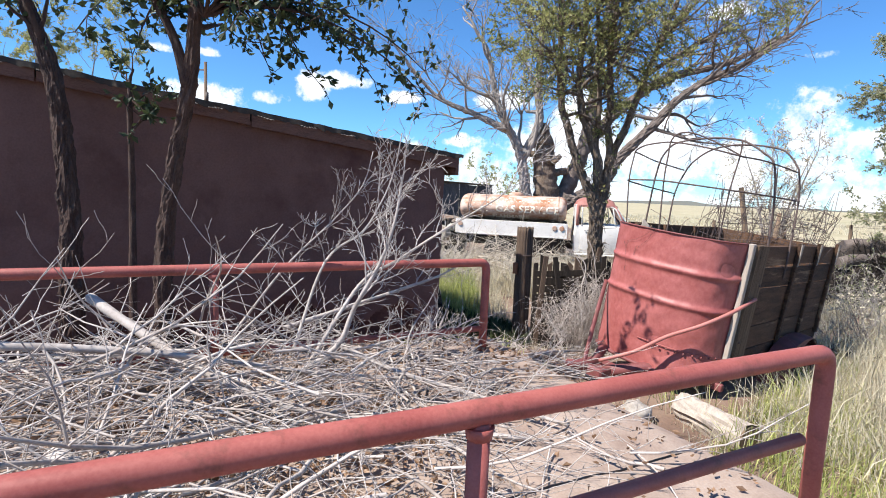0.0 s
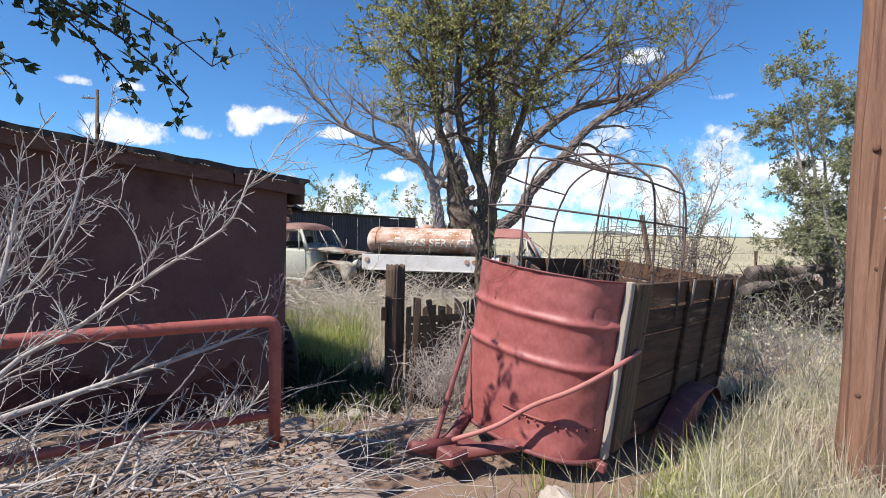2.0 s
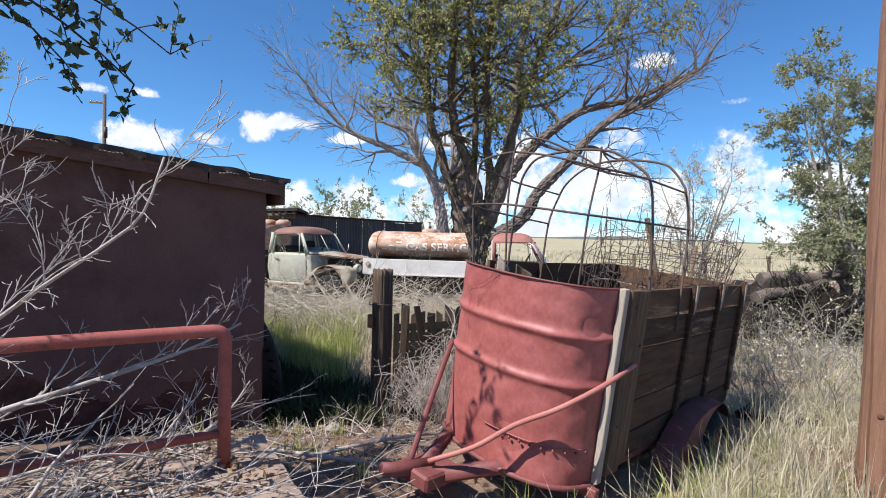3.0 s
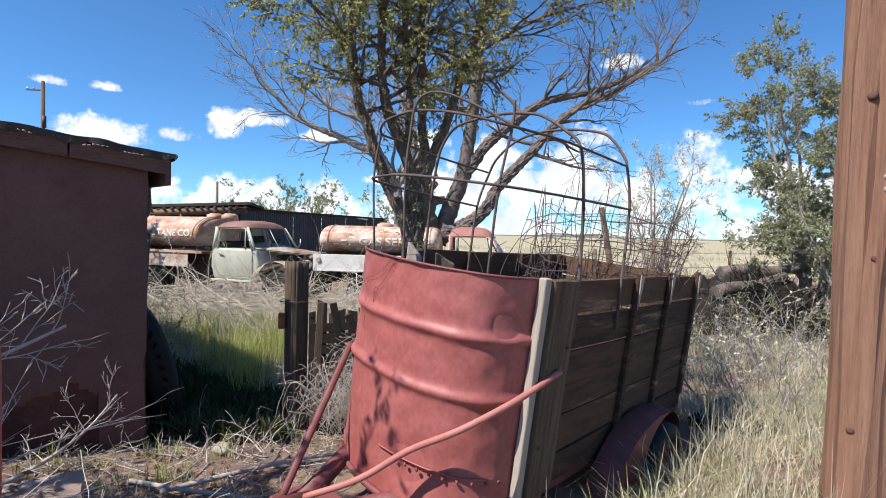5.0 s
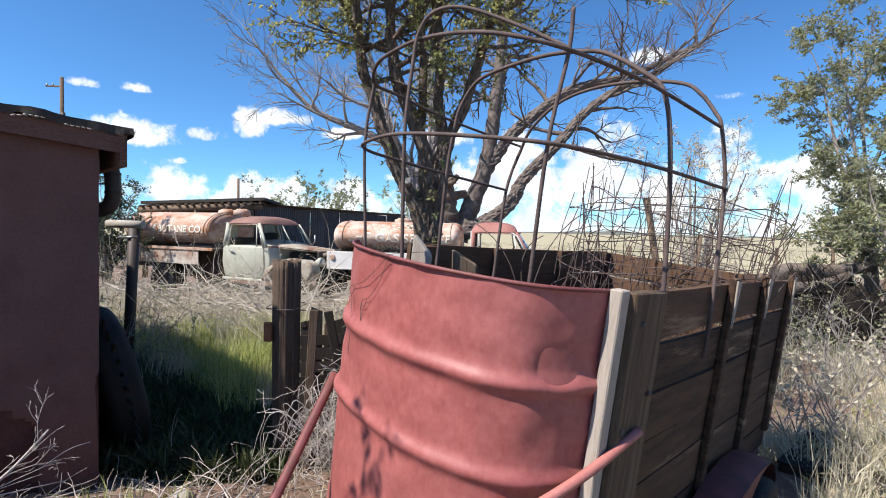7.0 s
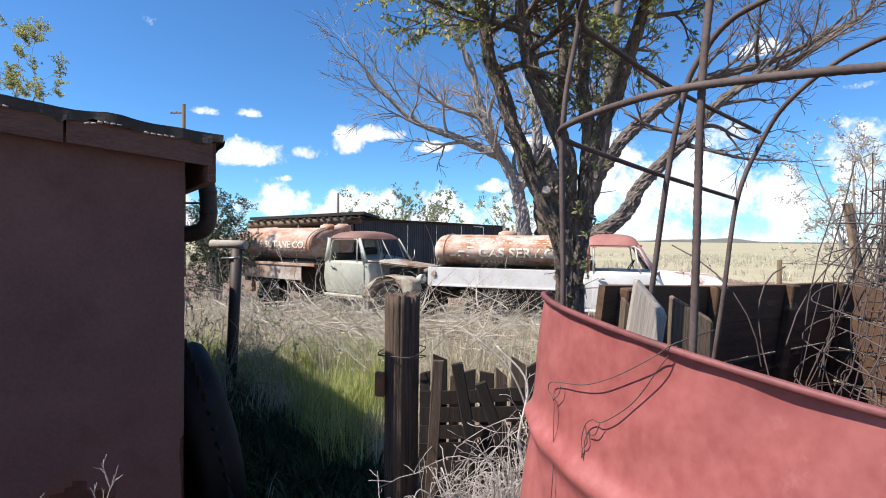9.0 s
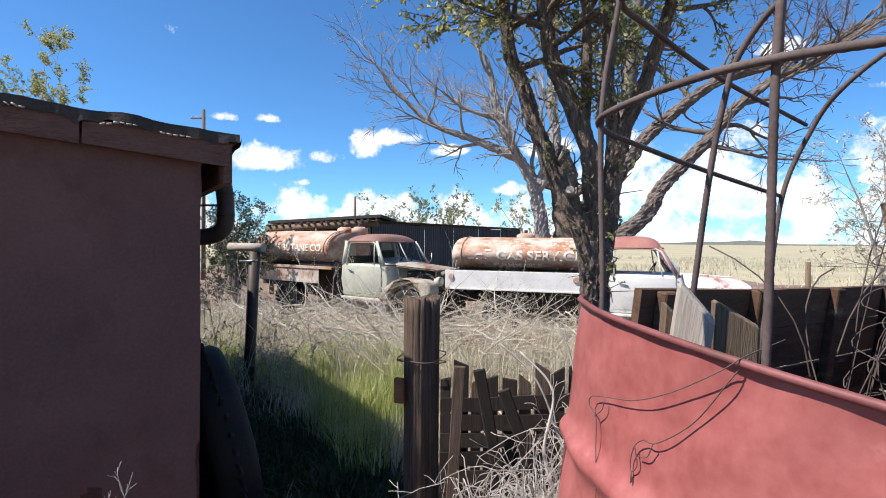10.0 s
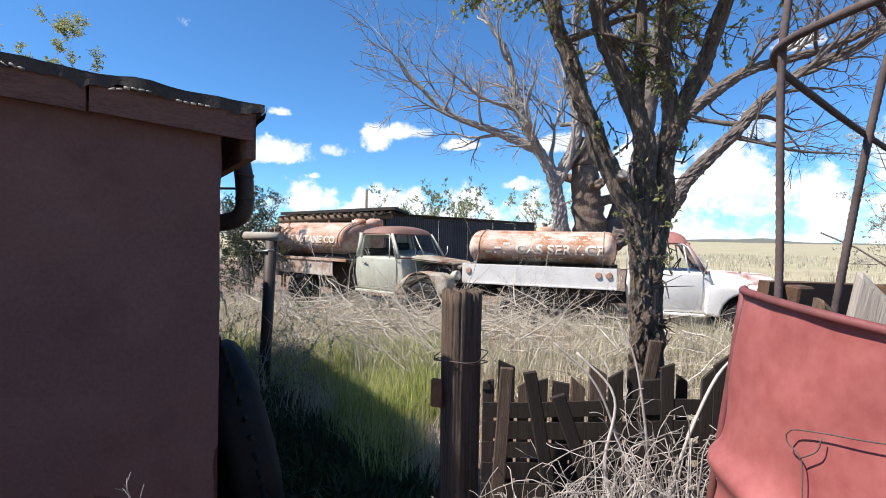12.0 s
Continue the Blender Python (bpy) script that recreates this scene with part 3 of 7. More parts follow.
def trailer():
    tr = thing("trailer", "home-made stock trailer with a bowed faded-red sheet-metal front and plank sides", "trailer", m=T_M)
    g = Geo()

    def skin(u, v):
        z = -T_H * v
        p = front_at(u, z)
        dent = 0.010 * noise.noise((u * 5, z * 4, 2)) + 0.006 * noise.noise((u * 14, z * 11, 5))
        dent -= 0.030 * math.exp(-((u - 0.86) / 0.06) ** 2 - ((z + 0.24) / 0.06) ** 2)
        dent -= 0.020 * math.exp(-((u - 0.55) / 0.12) ** 2 - ((z + 0.95) / 0.10) ** 2)
        return front_at(u, z, rib(z) + dent)
    g.grid(skin, 90, 130, True)
    g.grid(lambda u, v: front_at(u, -T_H * v, -0.012 + 0.6 * rib(-T_H * v)), 60, 60, True)
    sheet = part("front_sheet", g, SHEETRED, tr, "bowed red steel sheet with two rolled ribs")
    rim = [front_at(i / 60, 0.004, 0.004) for i in range(61)]
    part("rim", Geo().tube(rim, 0.0065, 8), REDDARK, sheet)
    part("seam", Geo().tube([front_at(i / 60, -0.93, 0.002) for i in range(24, 58)], 0.004, 6), SHEETRED, sheet)
    for i in range(9):
        p = front_at(0.50 + 0.05 * i, -0.945, 0.012)
        part("rivet", Geo().tube([p, p + Vector((0, -0.006, 0))], [0.011, 0.006], 8), REDDARK, sheet)
    part("edge_lip", Geo().tube([front_at(0, -T_H * k / 20, 0.004) for k in range(21)], 0.007, 6), REDDARK, sheet)
    # corner timbers: pale batten on the sheet's edge, then a wide plank
    part("edge_batten", Geo().box((-0.005, -0.055, -T_H + 0.02), (0.035, 0.0, 0.012), 0.004), mat_palewood, tr, "pale split edge batten")
    part("corner_plank", Geo().box((0.012, 0.005, -T_H + 0.06), (0.055, 0.155, 0.006), 0.005), OLDWOOD, tr)
    part("corner_plank", Geo().box((0.012, 0.160, -T_H + 0.10), (0.048, 0.255, 0.002), 0.005), OLDWOOD, tr)
    for y, z in ((0.07, -0.09), (0.03, -0.42), (0.10, -0.47), (0.05, -0.80), (0.20, -0.33)):
        part("bolt", Geo().tube([(0.054, y, z), (0.064, y, z)], [0.010, 0.007], 8), REBAR, tr)
    # side planks, both sides, with gaps
    rng = random.Random(11)
    for side in (0, 1):
        z = -0.012
        x = 0.0 if side == 0 else -T_W - 0.01
        y_start = 0.02 if side == 0 else 0.25
        while z > -0.96:
            h = rng.uniform(0.145, 0.19)
            g = Geo()
            y1 = T_L - 0.02 + rng.uniform(-0.02, 0.02)
            sag = rng.uniform(-0.012, 0.012)

            def bend(px, py, pz, sag=sag, z=z):
                return px + 0.008 * noise.noise((py * 2, z * 9, 1)), py, pz + sag * math.sin(py * 1.3) + 0.004 * noise.noise((py * 9, pz * 3, 6))
            n = 8
            ys = [y_start + (y1 - y_start) * k / n for k in range(n + 1)]
            verts = [bend(px, py, pz) for py in ys for px, pz in ((x - 0.012, z - h), (x + 0.014, z - h), (x + 0.014, z), (x - 0.012, z))]
            faces = [(4 * k + a, 4 * k + (a + 1) % 4, 4 * k + 4 + (a + 1) % 4, 4 * k + 4 + a) for k in range(n) for a in range(4)] + [(0, 1, 2, 3), (4 * n, 4 * n + 3, 4 * n + 2, 4 * n + 1)]
            g.add(verts, faces)
            part("side_plank", g, BOARDWOOD, tr)
            z -= h + rng.uniform(0.006, 0.022)
    # stakes outside the planks
    for y in (1.02, 1.60, 2.22):
        w = 0.055
        # pale wedge stands for the sun caught by the stake's twisted top
        wedge = Geo().prism([(y + 0.004, 0.022), (y + 0.062, 0.018), (y + 0.030, -0.17), (y + 0.020, -0.19)], 0.047, 0.054, lambda a, b, d: Vector((d, a, b)))
        part("split_top", wedge, mat_palewood, tr, "pale wedge for sunlight on the stake top")
        part("stake", Geo().box((0.016, y, -0.95), (0.046, y + w, 0.03), 0.005, taper=lambda px, py, pz: (px, py + 0.02 * math.sin(pz * 3), pz)), BOARDWOOD, tr)
    for y in (0.32, 0.9, 1.6, 2.25):
        part("stake", Geo().box((-T_W + 0.002, y, -0.95), (-T_W + 0.04, y + 0.08, -0.02), 0.005), BOARDWOOD, tr)
    # tailboard
    z = -0.02
    for k in range(5):
        part("tail_plank", Geo().box((-T_W, T_L - 0.03, z - 0.17), (0, T_L, z), 0.004), BOARDWOOD, tr)
        z -= 0.185
    # bed and frame
    for k in range(8):
        x = -T_W + 0.03 + k * 0.148
        part("bed_plank", Geo().box((x, 0.25 if k < 2 else 0.0, -0.98), (x + 0.14, T_L - 0.03, -0.95), 0.004), BOARDWOOD, tr)
    g = Geo()
    g.box((-0.06, -0.05, -1.14), (-0.005, T_L, -1.03), 0.006)
    part("frame_beam", g, REDDARK, tr)
    g = Geo()
    g.box((-T_W, 0.22, -1.10), (-T_W + 0.06, T_L, -0.985), 0.006)
    part("frame_beam", g, REDDARK, tr)
    part("front_sill", Geo().tube([front_at(0.02 + 0.96 * i / 40, -T_H + 0.005, 0.012) for i in range(41)], 0.017, 8), REDDARK, tr)
    part("front_beam", Geo().box((-1.02, -0.10, -T_H - 0.05), (0.06, -0.05, -T_H + 0.01), 0.006), REDDARK, tr)
    # wheel with fender, right side, and its twin
    for x0, sgn in ((0.07, 1), (-T_W - 0.07, -1)):
        wy, wz, r = 1.46, -1.22, 0.27
        g = Geo()

        def arch(u, v, x0=x0, sgn=sgn):
            ang = math.pi * (0.02 + 0.96 * u)
            rr = 0.345 + 0.012 * math.sin(math.pi * v)
            return Vector((x0 - sgn * 0.03 + sgn * 0.164 * v, wy + rr * math.cos(ang), wz + rr * math.sin(ang)))
        g.grid(arch, 24, 6, True)
        g.grid(lambda u, v: arch(u, v) * 1.0 - Vector((0, 0, 0.006)), 24, 6, True)
        fender = part("fender", g, REDDARK, tr, "dull purplish-red rounded fender")
        g = Geo()
        skirt = [(0.66, -1.30), (0.70, -1.18), (0.80, -1.05), (0.92, -0.955), (1.08, -0.895), (1.26, -0.868), (1.46, -0.868)] + [(wy + 0.335 * math.cos(t), wz + 0.335 * math.sin(t)) for t in [math.pi * (0.5 + 0.5 * k / 10) for k in range(11)]] + [(1.125, -1.30)]
        g.prism(skirt, x0 + sgn * 0.118, x0 + sgn * 0.134, lambda a, b, d: Vector((d, a, b)))

        def crown(u, v, x0=x0, sgn=sgn, skirt=skirt):
            a, b = skirt[0:7][min(round(u * 6), 6)]
            return Vector((x0 + sgn * (-0.03 + 0.160 * v), a, b + 0.012 * math.sin(math.pi * v)))
        g.grid(crown, 6, 4, True)
        part("skirt", g, REDDARK, fender)
        wheel = new("wheel", wheel_mesh(r, 0.17, BLACK))
        wheel.parent = tr
        wheel.matrix_local = Matrix.Translation((x0 + sgn * 0.09, wy, wz)) @ Matrix.Rotation(radians(90), 4, "Y")
        part("rim", Geo().tube([(0, 0, -0.05), (0, 0, -0.02), (0, 0, 0.05)], [0.14, 0.16, 0.13], 20), REDDARK, wheel)
    # drawbar, brace rods
    tip = T_M.inverted() @ Vector((1.52, 3.52, 0.165))
    part("drawbar", Geo().tube([(-0.15, -0.06, -1.12), (-0.42, -0.34, -1.15), tip + Vector((0.06, 0.05, 0))], 0.036, 8, squash=1.3), REDDARK, tr)
    part("drawbar", Geo().tube([(-1.0, -0.10, -1.12), (-0.9, -0.34, -1.15), tip], 0.036, 8, squash=1.3), REDDARK, tr)
    part("hitch_plate", Geo().box(tip - Vector((0.13, 0.05, 0.05)), tip + Vector((0.13, 0.24, 0.045)), 0.014), REDDARK, tr)
    part("hitch_tongue", Geo().tube([tip + Vector((0.0, 0.1, 0.03)), tip + Vector((-0.07, -0.12, 0.03)), tip + Vector((-0.10, -0.2, 0.05))], [0.045, 0.04, 0.03], 10), REDDARK, tr)
    part("brace_rod", Geo().tube(smooth_line([(0.075, 0.12, -0.43), (0.02, -0.14, -0.54), (-0.10, -0.37, -0.67), (-0.30, -0.46, -0.82), (-0.48, -0.57, -1.0), tip + Vector((0.03, 0.05, 0.08))], 0.05), 0.0155, 10), mat_rod, tr, "long bent red brace rod")
    b = front_at(0.02, -0.56, 0.03)
    part("brace_strap", Geo().tube(bow(b, (b + tip) / 2 + Vector((-0.03, -0.03, -0.02)), tip + Vector((-0.06, -0.02, 0.04)), 10), 0.019, 6, squash=0.5), REDDARK, tr)
    # tie wire looped over the rim
    for pts in ([(-0.64, -0.21, 0.02), front_at(0.37, 0.012, 0.0), front_at(0.355, -0.012, 0.012), front_at(0.30, -0.07, 0.012), front_at(0.24, -0.115, 0.008), front_at(0.18, -0.14, 0.008), front_at(0.15, -0.155, 0.010), front_at(0.147, -0.172, 0.010), front_at(0.163, -0.188, 0.006), front_at(0.172, -0.24, 0.006), front_at(0.19, -0.32, 0.010), front_at(0.195, -0.40, 0.010)],
                [front_at(0.163, -0.185, 0.008), front_at(0.178, -0.165, 0.008), front_at(0.180, -0.145, 0.008)],
                [front_at(0.375, 0.012, 0.0), front_at(0.365, -0.02, 0.010), front_at(0.335, -0.09, 0.006), front_at(0.31, -0.13, 0.006), front_at(0.28, -0.165, 0.008), front_at(0.265, -0.168, 0.010), front_at(0.252, -0.185, 0.010), front_at(0.246, -0.215, 0.008), front_at(0.25, -0.232, 0.008), front_at(0.258, -0.215, 0.008), front_at(0.251, -0.185, 0.010)],
                [front_at(0.28, -0.166, 0.010), front_at(0.272, -0.192, 0.008), front_at(0.258, -0.20, 0.008)],
                [front_at(0.25, -0.232, 0.008), front_at(0.249, -0.255, 0.006), front_at(0.242, -0.285, 0.006)],
                [front_at(0.25, -0.232, 0.008), front_at(0.256, -0.26, 0.006), front_at(0.265, -0.285, 0.006)]):
        part("tie_wire", Geo().tube(smooth_line(pts, 0.006), 0.0010, 5), REBAR, tr)
    return tr


def smooth_line(pts, step=0.12):
    pts = [Vector(p) for p in pts]
    ext = [pts[0] * 2 - pts[1]] + pts + [pts[-1] * 2 - pts[-2]]
    line = []
    for a, b, c, d in zip(ext, ext[1:], ext[2:], ext[3:]):
        k = max(2, int((c - b).length / step))
        for i in range(k):
            t = i / k
            line.append(0.5 * ((2 * b) + (c - a) * t + (2 * a - 5 * b + 4 * c - d) * t * t + (3 * b - a - 3 * c + d) * t ** 3))
    return line + [pts[-1]]


def bow(a, b, c, n):
    """A curve from a to c that passes b."""
    a, b, c = Vector(a), Vector(b), Vector(c)
    q = b * 2 - (a + c) / 2
    return [a * (1 - t) ** 2 + q * 2 * t * (1 - t) + c * t * t for t in [i / n for i in range(n + 1)]]


def wheel_mesh(r, w, material):
    """A tyre about z, with rounded shoulders."""
    prof = [(r * 0.6, -w * 0.42), (r * 0.8, -w * 0.52), (r * 0.95, -w * 0.45), (r, -w * 0.28), (r, w * 0.28), (r * 0.95, w * 0.45), (r * 0.8, w * 0.52), (r * 0.6, w * 0.42)]
    n = len(prof)
    g = Geo()
    g.grid(lambda u, v: Vector((math.cos(2 * math.pi * u), math.sin(2 * math.pi * u), 0)) * prof[round(v * (n - 1))][0] + Vector((0, 0, prof[round(v * (n - 1))][1])), 40, n - 1, True, close_u=True)
    g.grid(lambda u, v: Vector((math.cos(2 * math.pi * u), math.sin(2 * math.pi * u), 0)) * (r * 0.6 * v) + Vector((0, 0, 0)), 40, 1, False, close_u=True)
    return g.mesh("tyre", material)


mat_palewood = mat("pale_split_wood", (0.29, 0.24, 0.195), (0.49, 0.425, 0.36), 5.0, fine=45, rough=0.9, bump=0.7, stretch=(6, 6, 0.35))
mat_rod = mat("faded_red_rod", (0.34, 0.11, 0.095), (0.46, 0.19, 0.16), 6.0, fine=90, rough=0.6, bump=0.2)
trailer()


# ---- cage of bent reinforcing bars over the trailer ----
def cage():
    cg = thing("bar_cage", "cage of rusty bent reinforcing bars over the trailer", "cage", m=T_M)

    def bar(pts, r=0.0082, name="bar"):
        """A ribbed bar along a smooth line through points."""
        pts = [Vector(p) for p in pts]
        ext = [pts[0] * 2 - pts[1]] + pts + [pts[-1] * 2 - pts[-2]]
        line = []
        for a, b, c, d in zip(ext, ext[1:], ext[2:], ext[3:]):
            k = max(2, int((c - b).length / 0.007))
            for i in range(k):
                t = i / k
                line.append(0.5 * ((2 * b) + (c - a) * t + (2 * a - 5 * b + 4 * c - d) * t * t + (3 * b - a - 3 * c + d) * t ** 3))
        line.append(pts[-1])
        rs = [r * (0.94 + (0.12 if i % 2 else 0.0)) for i in range(len(line))]
        part(name, Geo().tube(line, rs, 8), REBAR, cg)

    zl = 0.40
    # lower ring: up the plank side, round the front and back along the other side
    bar([(-1.14, 0.86, 0.32), (-1.11, 0.32, 0.345), (-1.085, -0.02, 0.365), (-1.072, -0.16, 0.375), (-1.045, -0.225, 0.385), (-0.96, -0.285, 0.39), (-0.80, -0.345, 0.40), (-0.642, -0.368, 0.408), (-0.40, -0.345, 0.405), (-0.165, -0.245, zl), (-0.075, -0.02, zl), (-0.03, 0.304, zl), (-0.012, 0.87, zl)], 0.0066)
    # upper ring
    bar([(-1.125, 0.92, 0.575), (-1.105, 0.325, 0.60), (-1.075, -0.05, 0.632), (-1.04, -0.205, 0.642), (-0.93, -0.285, 0.685), (-0.80, -0.305, 0.715), (-0.66, -0.315, 0.730), (-0.47, -0.335, 0.716), (-0.30, -0.32, 0.692), (-0.163, -0.205, 0.668), (-0.115, 0.10, 0.672), (-0.088, 0.33, 0.666), (-0.054, 0.81, 0.645)], 0.0066)
    # uprights at the front; the second is bent back over the top
    bar([(-0.985, -0.195, -0.35), (-0.995, -0.200, -0.02), (-1.04, -0.222, 0.39), (-1.042, -0.208, 0.642)], 0.0062)
    bar([(-0.600, -0.310, -0.30), (-0.608, -0.336, 0.0), (-0.642, -0.356, 0.41), (-0.655, -0.345, 0.62), (-0.662, -0.33, 0.74), (-0.61, -0.32, 0.805), (-0.50, -0.295, 0.81), (-0.34, -0.235, 0.755), (-0.165, -0.19, 0.675)], 0.0062)
    bar([(-0.165, -0.225, -0.25), (-0.165, -0.230, 0.015), (-0.165, -0.232, zl), (-0.163, -0.195, 0.666), (-0.167, -0.195, 0.785)], 0.0062)
    # arches from the far side to the near side
    bar([(-1.11, 0.335, -0.40), (-1.109, 0.335, -0.05), (-1.098, 0.318, 0.345), (-1.085, 0.32, 0.56), (-1.060, 0.32, 0.665), (-0.989, 0.32, 0.766), (-0.891, 0.32, 0.809), (-0.73, 0.32, 0.84), (-0.586, 0.32, 0.855), (-0.438, 0.32, 0.850), (-0.337, 0.32, 0.830), (-0.192, 0.32, 0.752), (-0.095, 0.325, 0.662), (-0.030, 0.308, zl), (0.012, 0.308, -0.03), (0.02, 0.308, -0.30)], 0.0088)
    bar([(-1.12, 0.813, -0.40), (-1.119, 0.813, -0.05), (-1.135, 0.845, 0.32), (-1.085, 0.86, 0.54), (-1.001, 0.83, 0.667), (-0.856, 0.83, 0.789), (-0.67, 0.83, 0.849), (-0.442, 0.83, 0.863), (-0.242, 0.83, 0.840), (-0.160, 0.83, 0.790), (-0.091, 0.83, 0.710), (-0.054, 0.825, 0.641), (-0.014, 0.85, zl), (0.024, 0.80, -0.02), (0.03, 0.80, -0.30)], 0.0085)
    return cg


cage()

# ---- wooden utility pole beside the path ----
mat_knot = mat("dark_resinous_knot", (0.07, 0.032, 0.020), (0.14, 0.07, 0.045), 9.0, fine=80, rough=0.85, bump=0.4)


def near_pole():
    p = thing("utility_pole", "tall smooth brown wooden utility pole beside the trailer", "pole", m=pose(4.19, 3.26, -0.2))
    pts = [(0, 0, z * 0.5) for z in range(0, 17)]
    for z, a in ((1.62, 235), (0.83, 205), (2.35, 215)):
        d = Vector((math.cos(radians(a)), math.sin(radians(a)), 0))
        part("knot", Geo().tube([d * 0.118 + Vector((0, 0, z)), d * 0.1335 + Vector((0, 0, z)), d * 0.1355 + Vector((0, 0, z))], [0.022, 0.017, 0.007], 10), mat_knot, p)
    part("shaft", Geo().tube(pts, [0.135 - 0.002 * z for z in range(17)], 28, rough=0.03), POLEWOOD, p)
    for dz in (0.0, 0.055):
        a = Vector((-0.06, -0.115, 1.93 + dz))
        part("nail_head", Geo().tube([a, a + Vector((-0.01, -0.02, 0))], [0.016, 0.012], 10), STONE, p)
    return p


near_pole()

# ---- trees ----
def rand_dir(rng):
    z, a = rng.uniform(-1, 1), rng.uniform(0, 2 * math.pi)
    s = math.sqrt(1 - z * z)
    return Vector((s * math.cos(a), s * math.sin(a), z))


def leaf_at(g, p, d, size, rng):
    """One small leaf: a folded lozenge."""
    side = d.cross(rand_dir(rng))
    if side.length < 1e-3:
        side = d.orthogonal()
    side = side.normalized() * size * 0.27
    up = d.cross(side).normalized() * size * 0.10
    mid = p + d * size * 0.5
    g.add([p, mid + side + up, p + d * size, mid - side + up], [(0, 1, 2), (0, 2, 3)])


def spray(gw, gl, p, d, length, rng, size, count, r=0.004):
    """A twig with leaves on both sides."""
    pts = [p]
    dd = d.copy()
    n = 4
    for i in range(n):
        dd = (dd + rand_dir(rng) * 0.22 + Vector((0, 0, -0.08))).normalized()
        pts.append(pts[-1] + dd * length / n)
    gw.tube(pts, [r * (1 - 0.7 * i / n) for i in range(n + 1)], 4, cap=False)
    for i in range(count):
        t = rng.uniform(0.15, 1.0) * n
        k = min(int(t), n - 1)
        q = pts[k].lerp(pts[k + 1], t - k)
        leaf_at(gl, q, ((pts[k + 1] - pts[k]).normalized() * 0.5 + rand_dir(rng)).normalized(), size * rng.uniform(0.6, 1.25), rng)


def grow(gw, gl, p, d, length, r, depth, rng, leaf, bend=0.22, rise=0.10, split=(2, 4), twig=0.003, shrink=0.66):
    """A bough that wanders, tapers and forks."""
    n = max(4, int(length / 0.16))
    pts, rs, dd = [Vector(p)], [r], Vector(d).normalized()
    for i in range(n):
        dd = (dd + rand_dir(rng) * bend + Vector((0, 0, rise * (0.5 if depth > 1 else 0.25)))).normalized()
        pts.append(pts[-1] + dd * length / n)
        rs.append(max(r * (1 - 0.62 * (i + 1) / n), twig))
    gw.tube(pts, rs, 9 if r > 0.05 else 6 if r > 0.015 else 4, cap=r > 0.05, rough=0.12 if r > 0.03 else 0)
    if depth == 0:
        if leaf and rng.random() < leaf[1]:
            for _ in range(leaf[2]):
                k = rng.randrange(1, len(pts))
                spray(gw, gl, pts[k], (dd + rand_dir(rng) * 0.9).normalized(), rng.uniform(0.12, 0.3), rng, leaf[0], leaf[3])
        return
    for _ in range(rng.randint(*split)):
        k = rng.randrange(max(1, n // 3), n + 1)
        nd = ((pts[k] - pts[k - 1]).normalized() * 0.9 + rand_dir(rng) * 0.75).normalized()
        grow(gw, gl, pts[k], nd, length * shrink * rng.uniform(0.75, 1.15), rs[k] * 0.72, depth - 1, rng, leaf, bend, rise, split, twig, shrink)


def limb(gw, gl, pts, r0, r1, rng, leaf, boughs, length, depth=2, seg=20, start=0.35, split=(2, 4), rise=0.1, twig=0.003):
    """A main limb along given points, with boughs growing from it."""
    line = smooth_line(pts, 0.025 if r0 > 0.045 and r0 < 0.15 else 0.06)
    n = len(line) - 1
    rs = [r0 + (r1 - r0) * (i / n) ** 0.8 for i in range(n + 1)]
    gw.tube(line, rs, 40 if r0 > 0.08 and r0 < 0.15 else 26 if 0.3 > r0 > 0.045 else 16, rough=0.22, seed=r0 * 50)
    for b in range(boughs):
        t = start + (1 - start) * (b + rng.random()) / boughs
        k = min(int(t * n), n - 1)
        d = (line[k + 1] - line[k]).normalized()
        nd = (d * 0.6 + rand_dir(rng) * 0.8).normalized()
        if nd.z < -0.1:
            nd.z *= -0.5
        grow(gw, gl, line[k], nd, length * rng.uniform(0.6, 1.2) * (1.15 - 0.4 * t), rs[k] * 0.55, depth, rng, leaf, rise=rise, split=split, twig=twig)
    grow(gw, gl, line[-1], (line[-1] - line[-2]).normalized(), length * 0.8, r1, depth, rng, leaf, rise=rise, split=split, twig=twig)


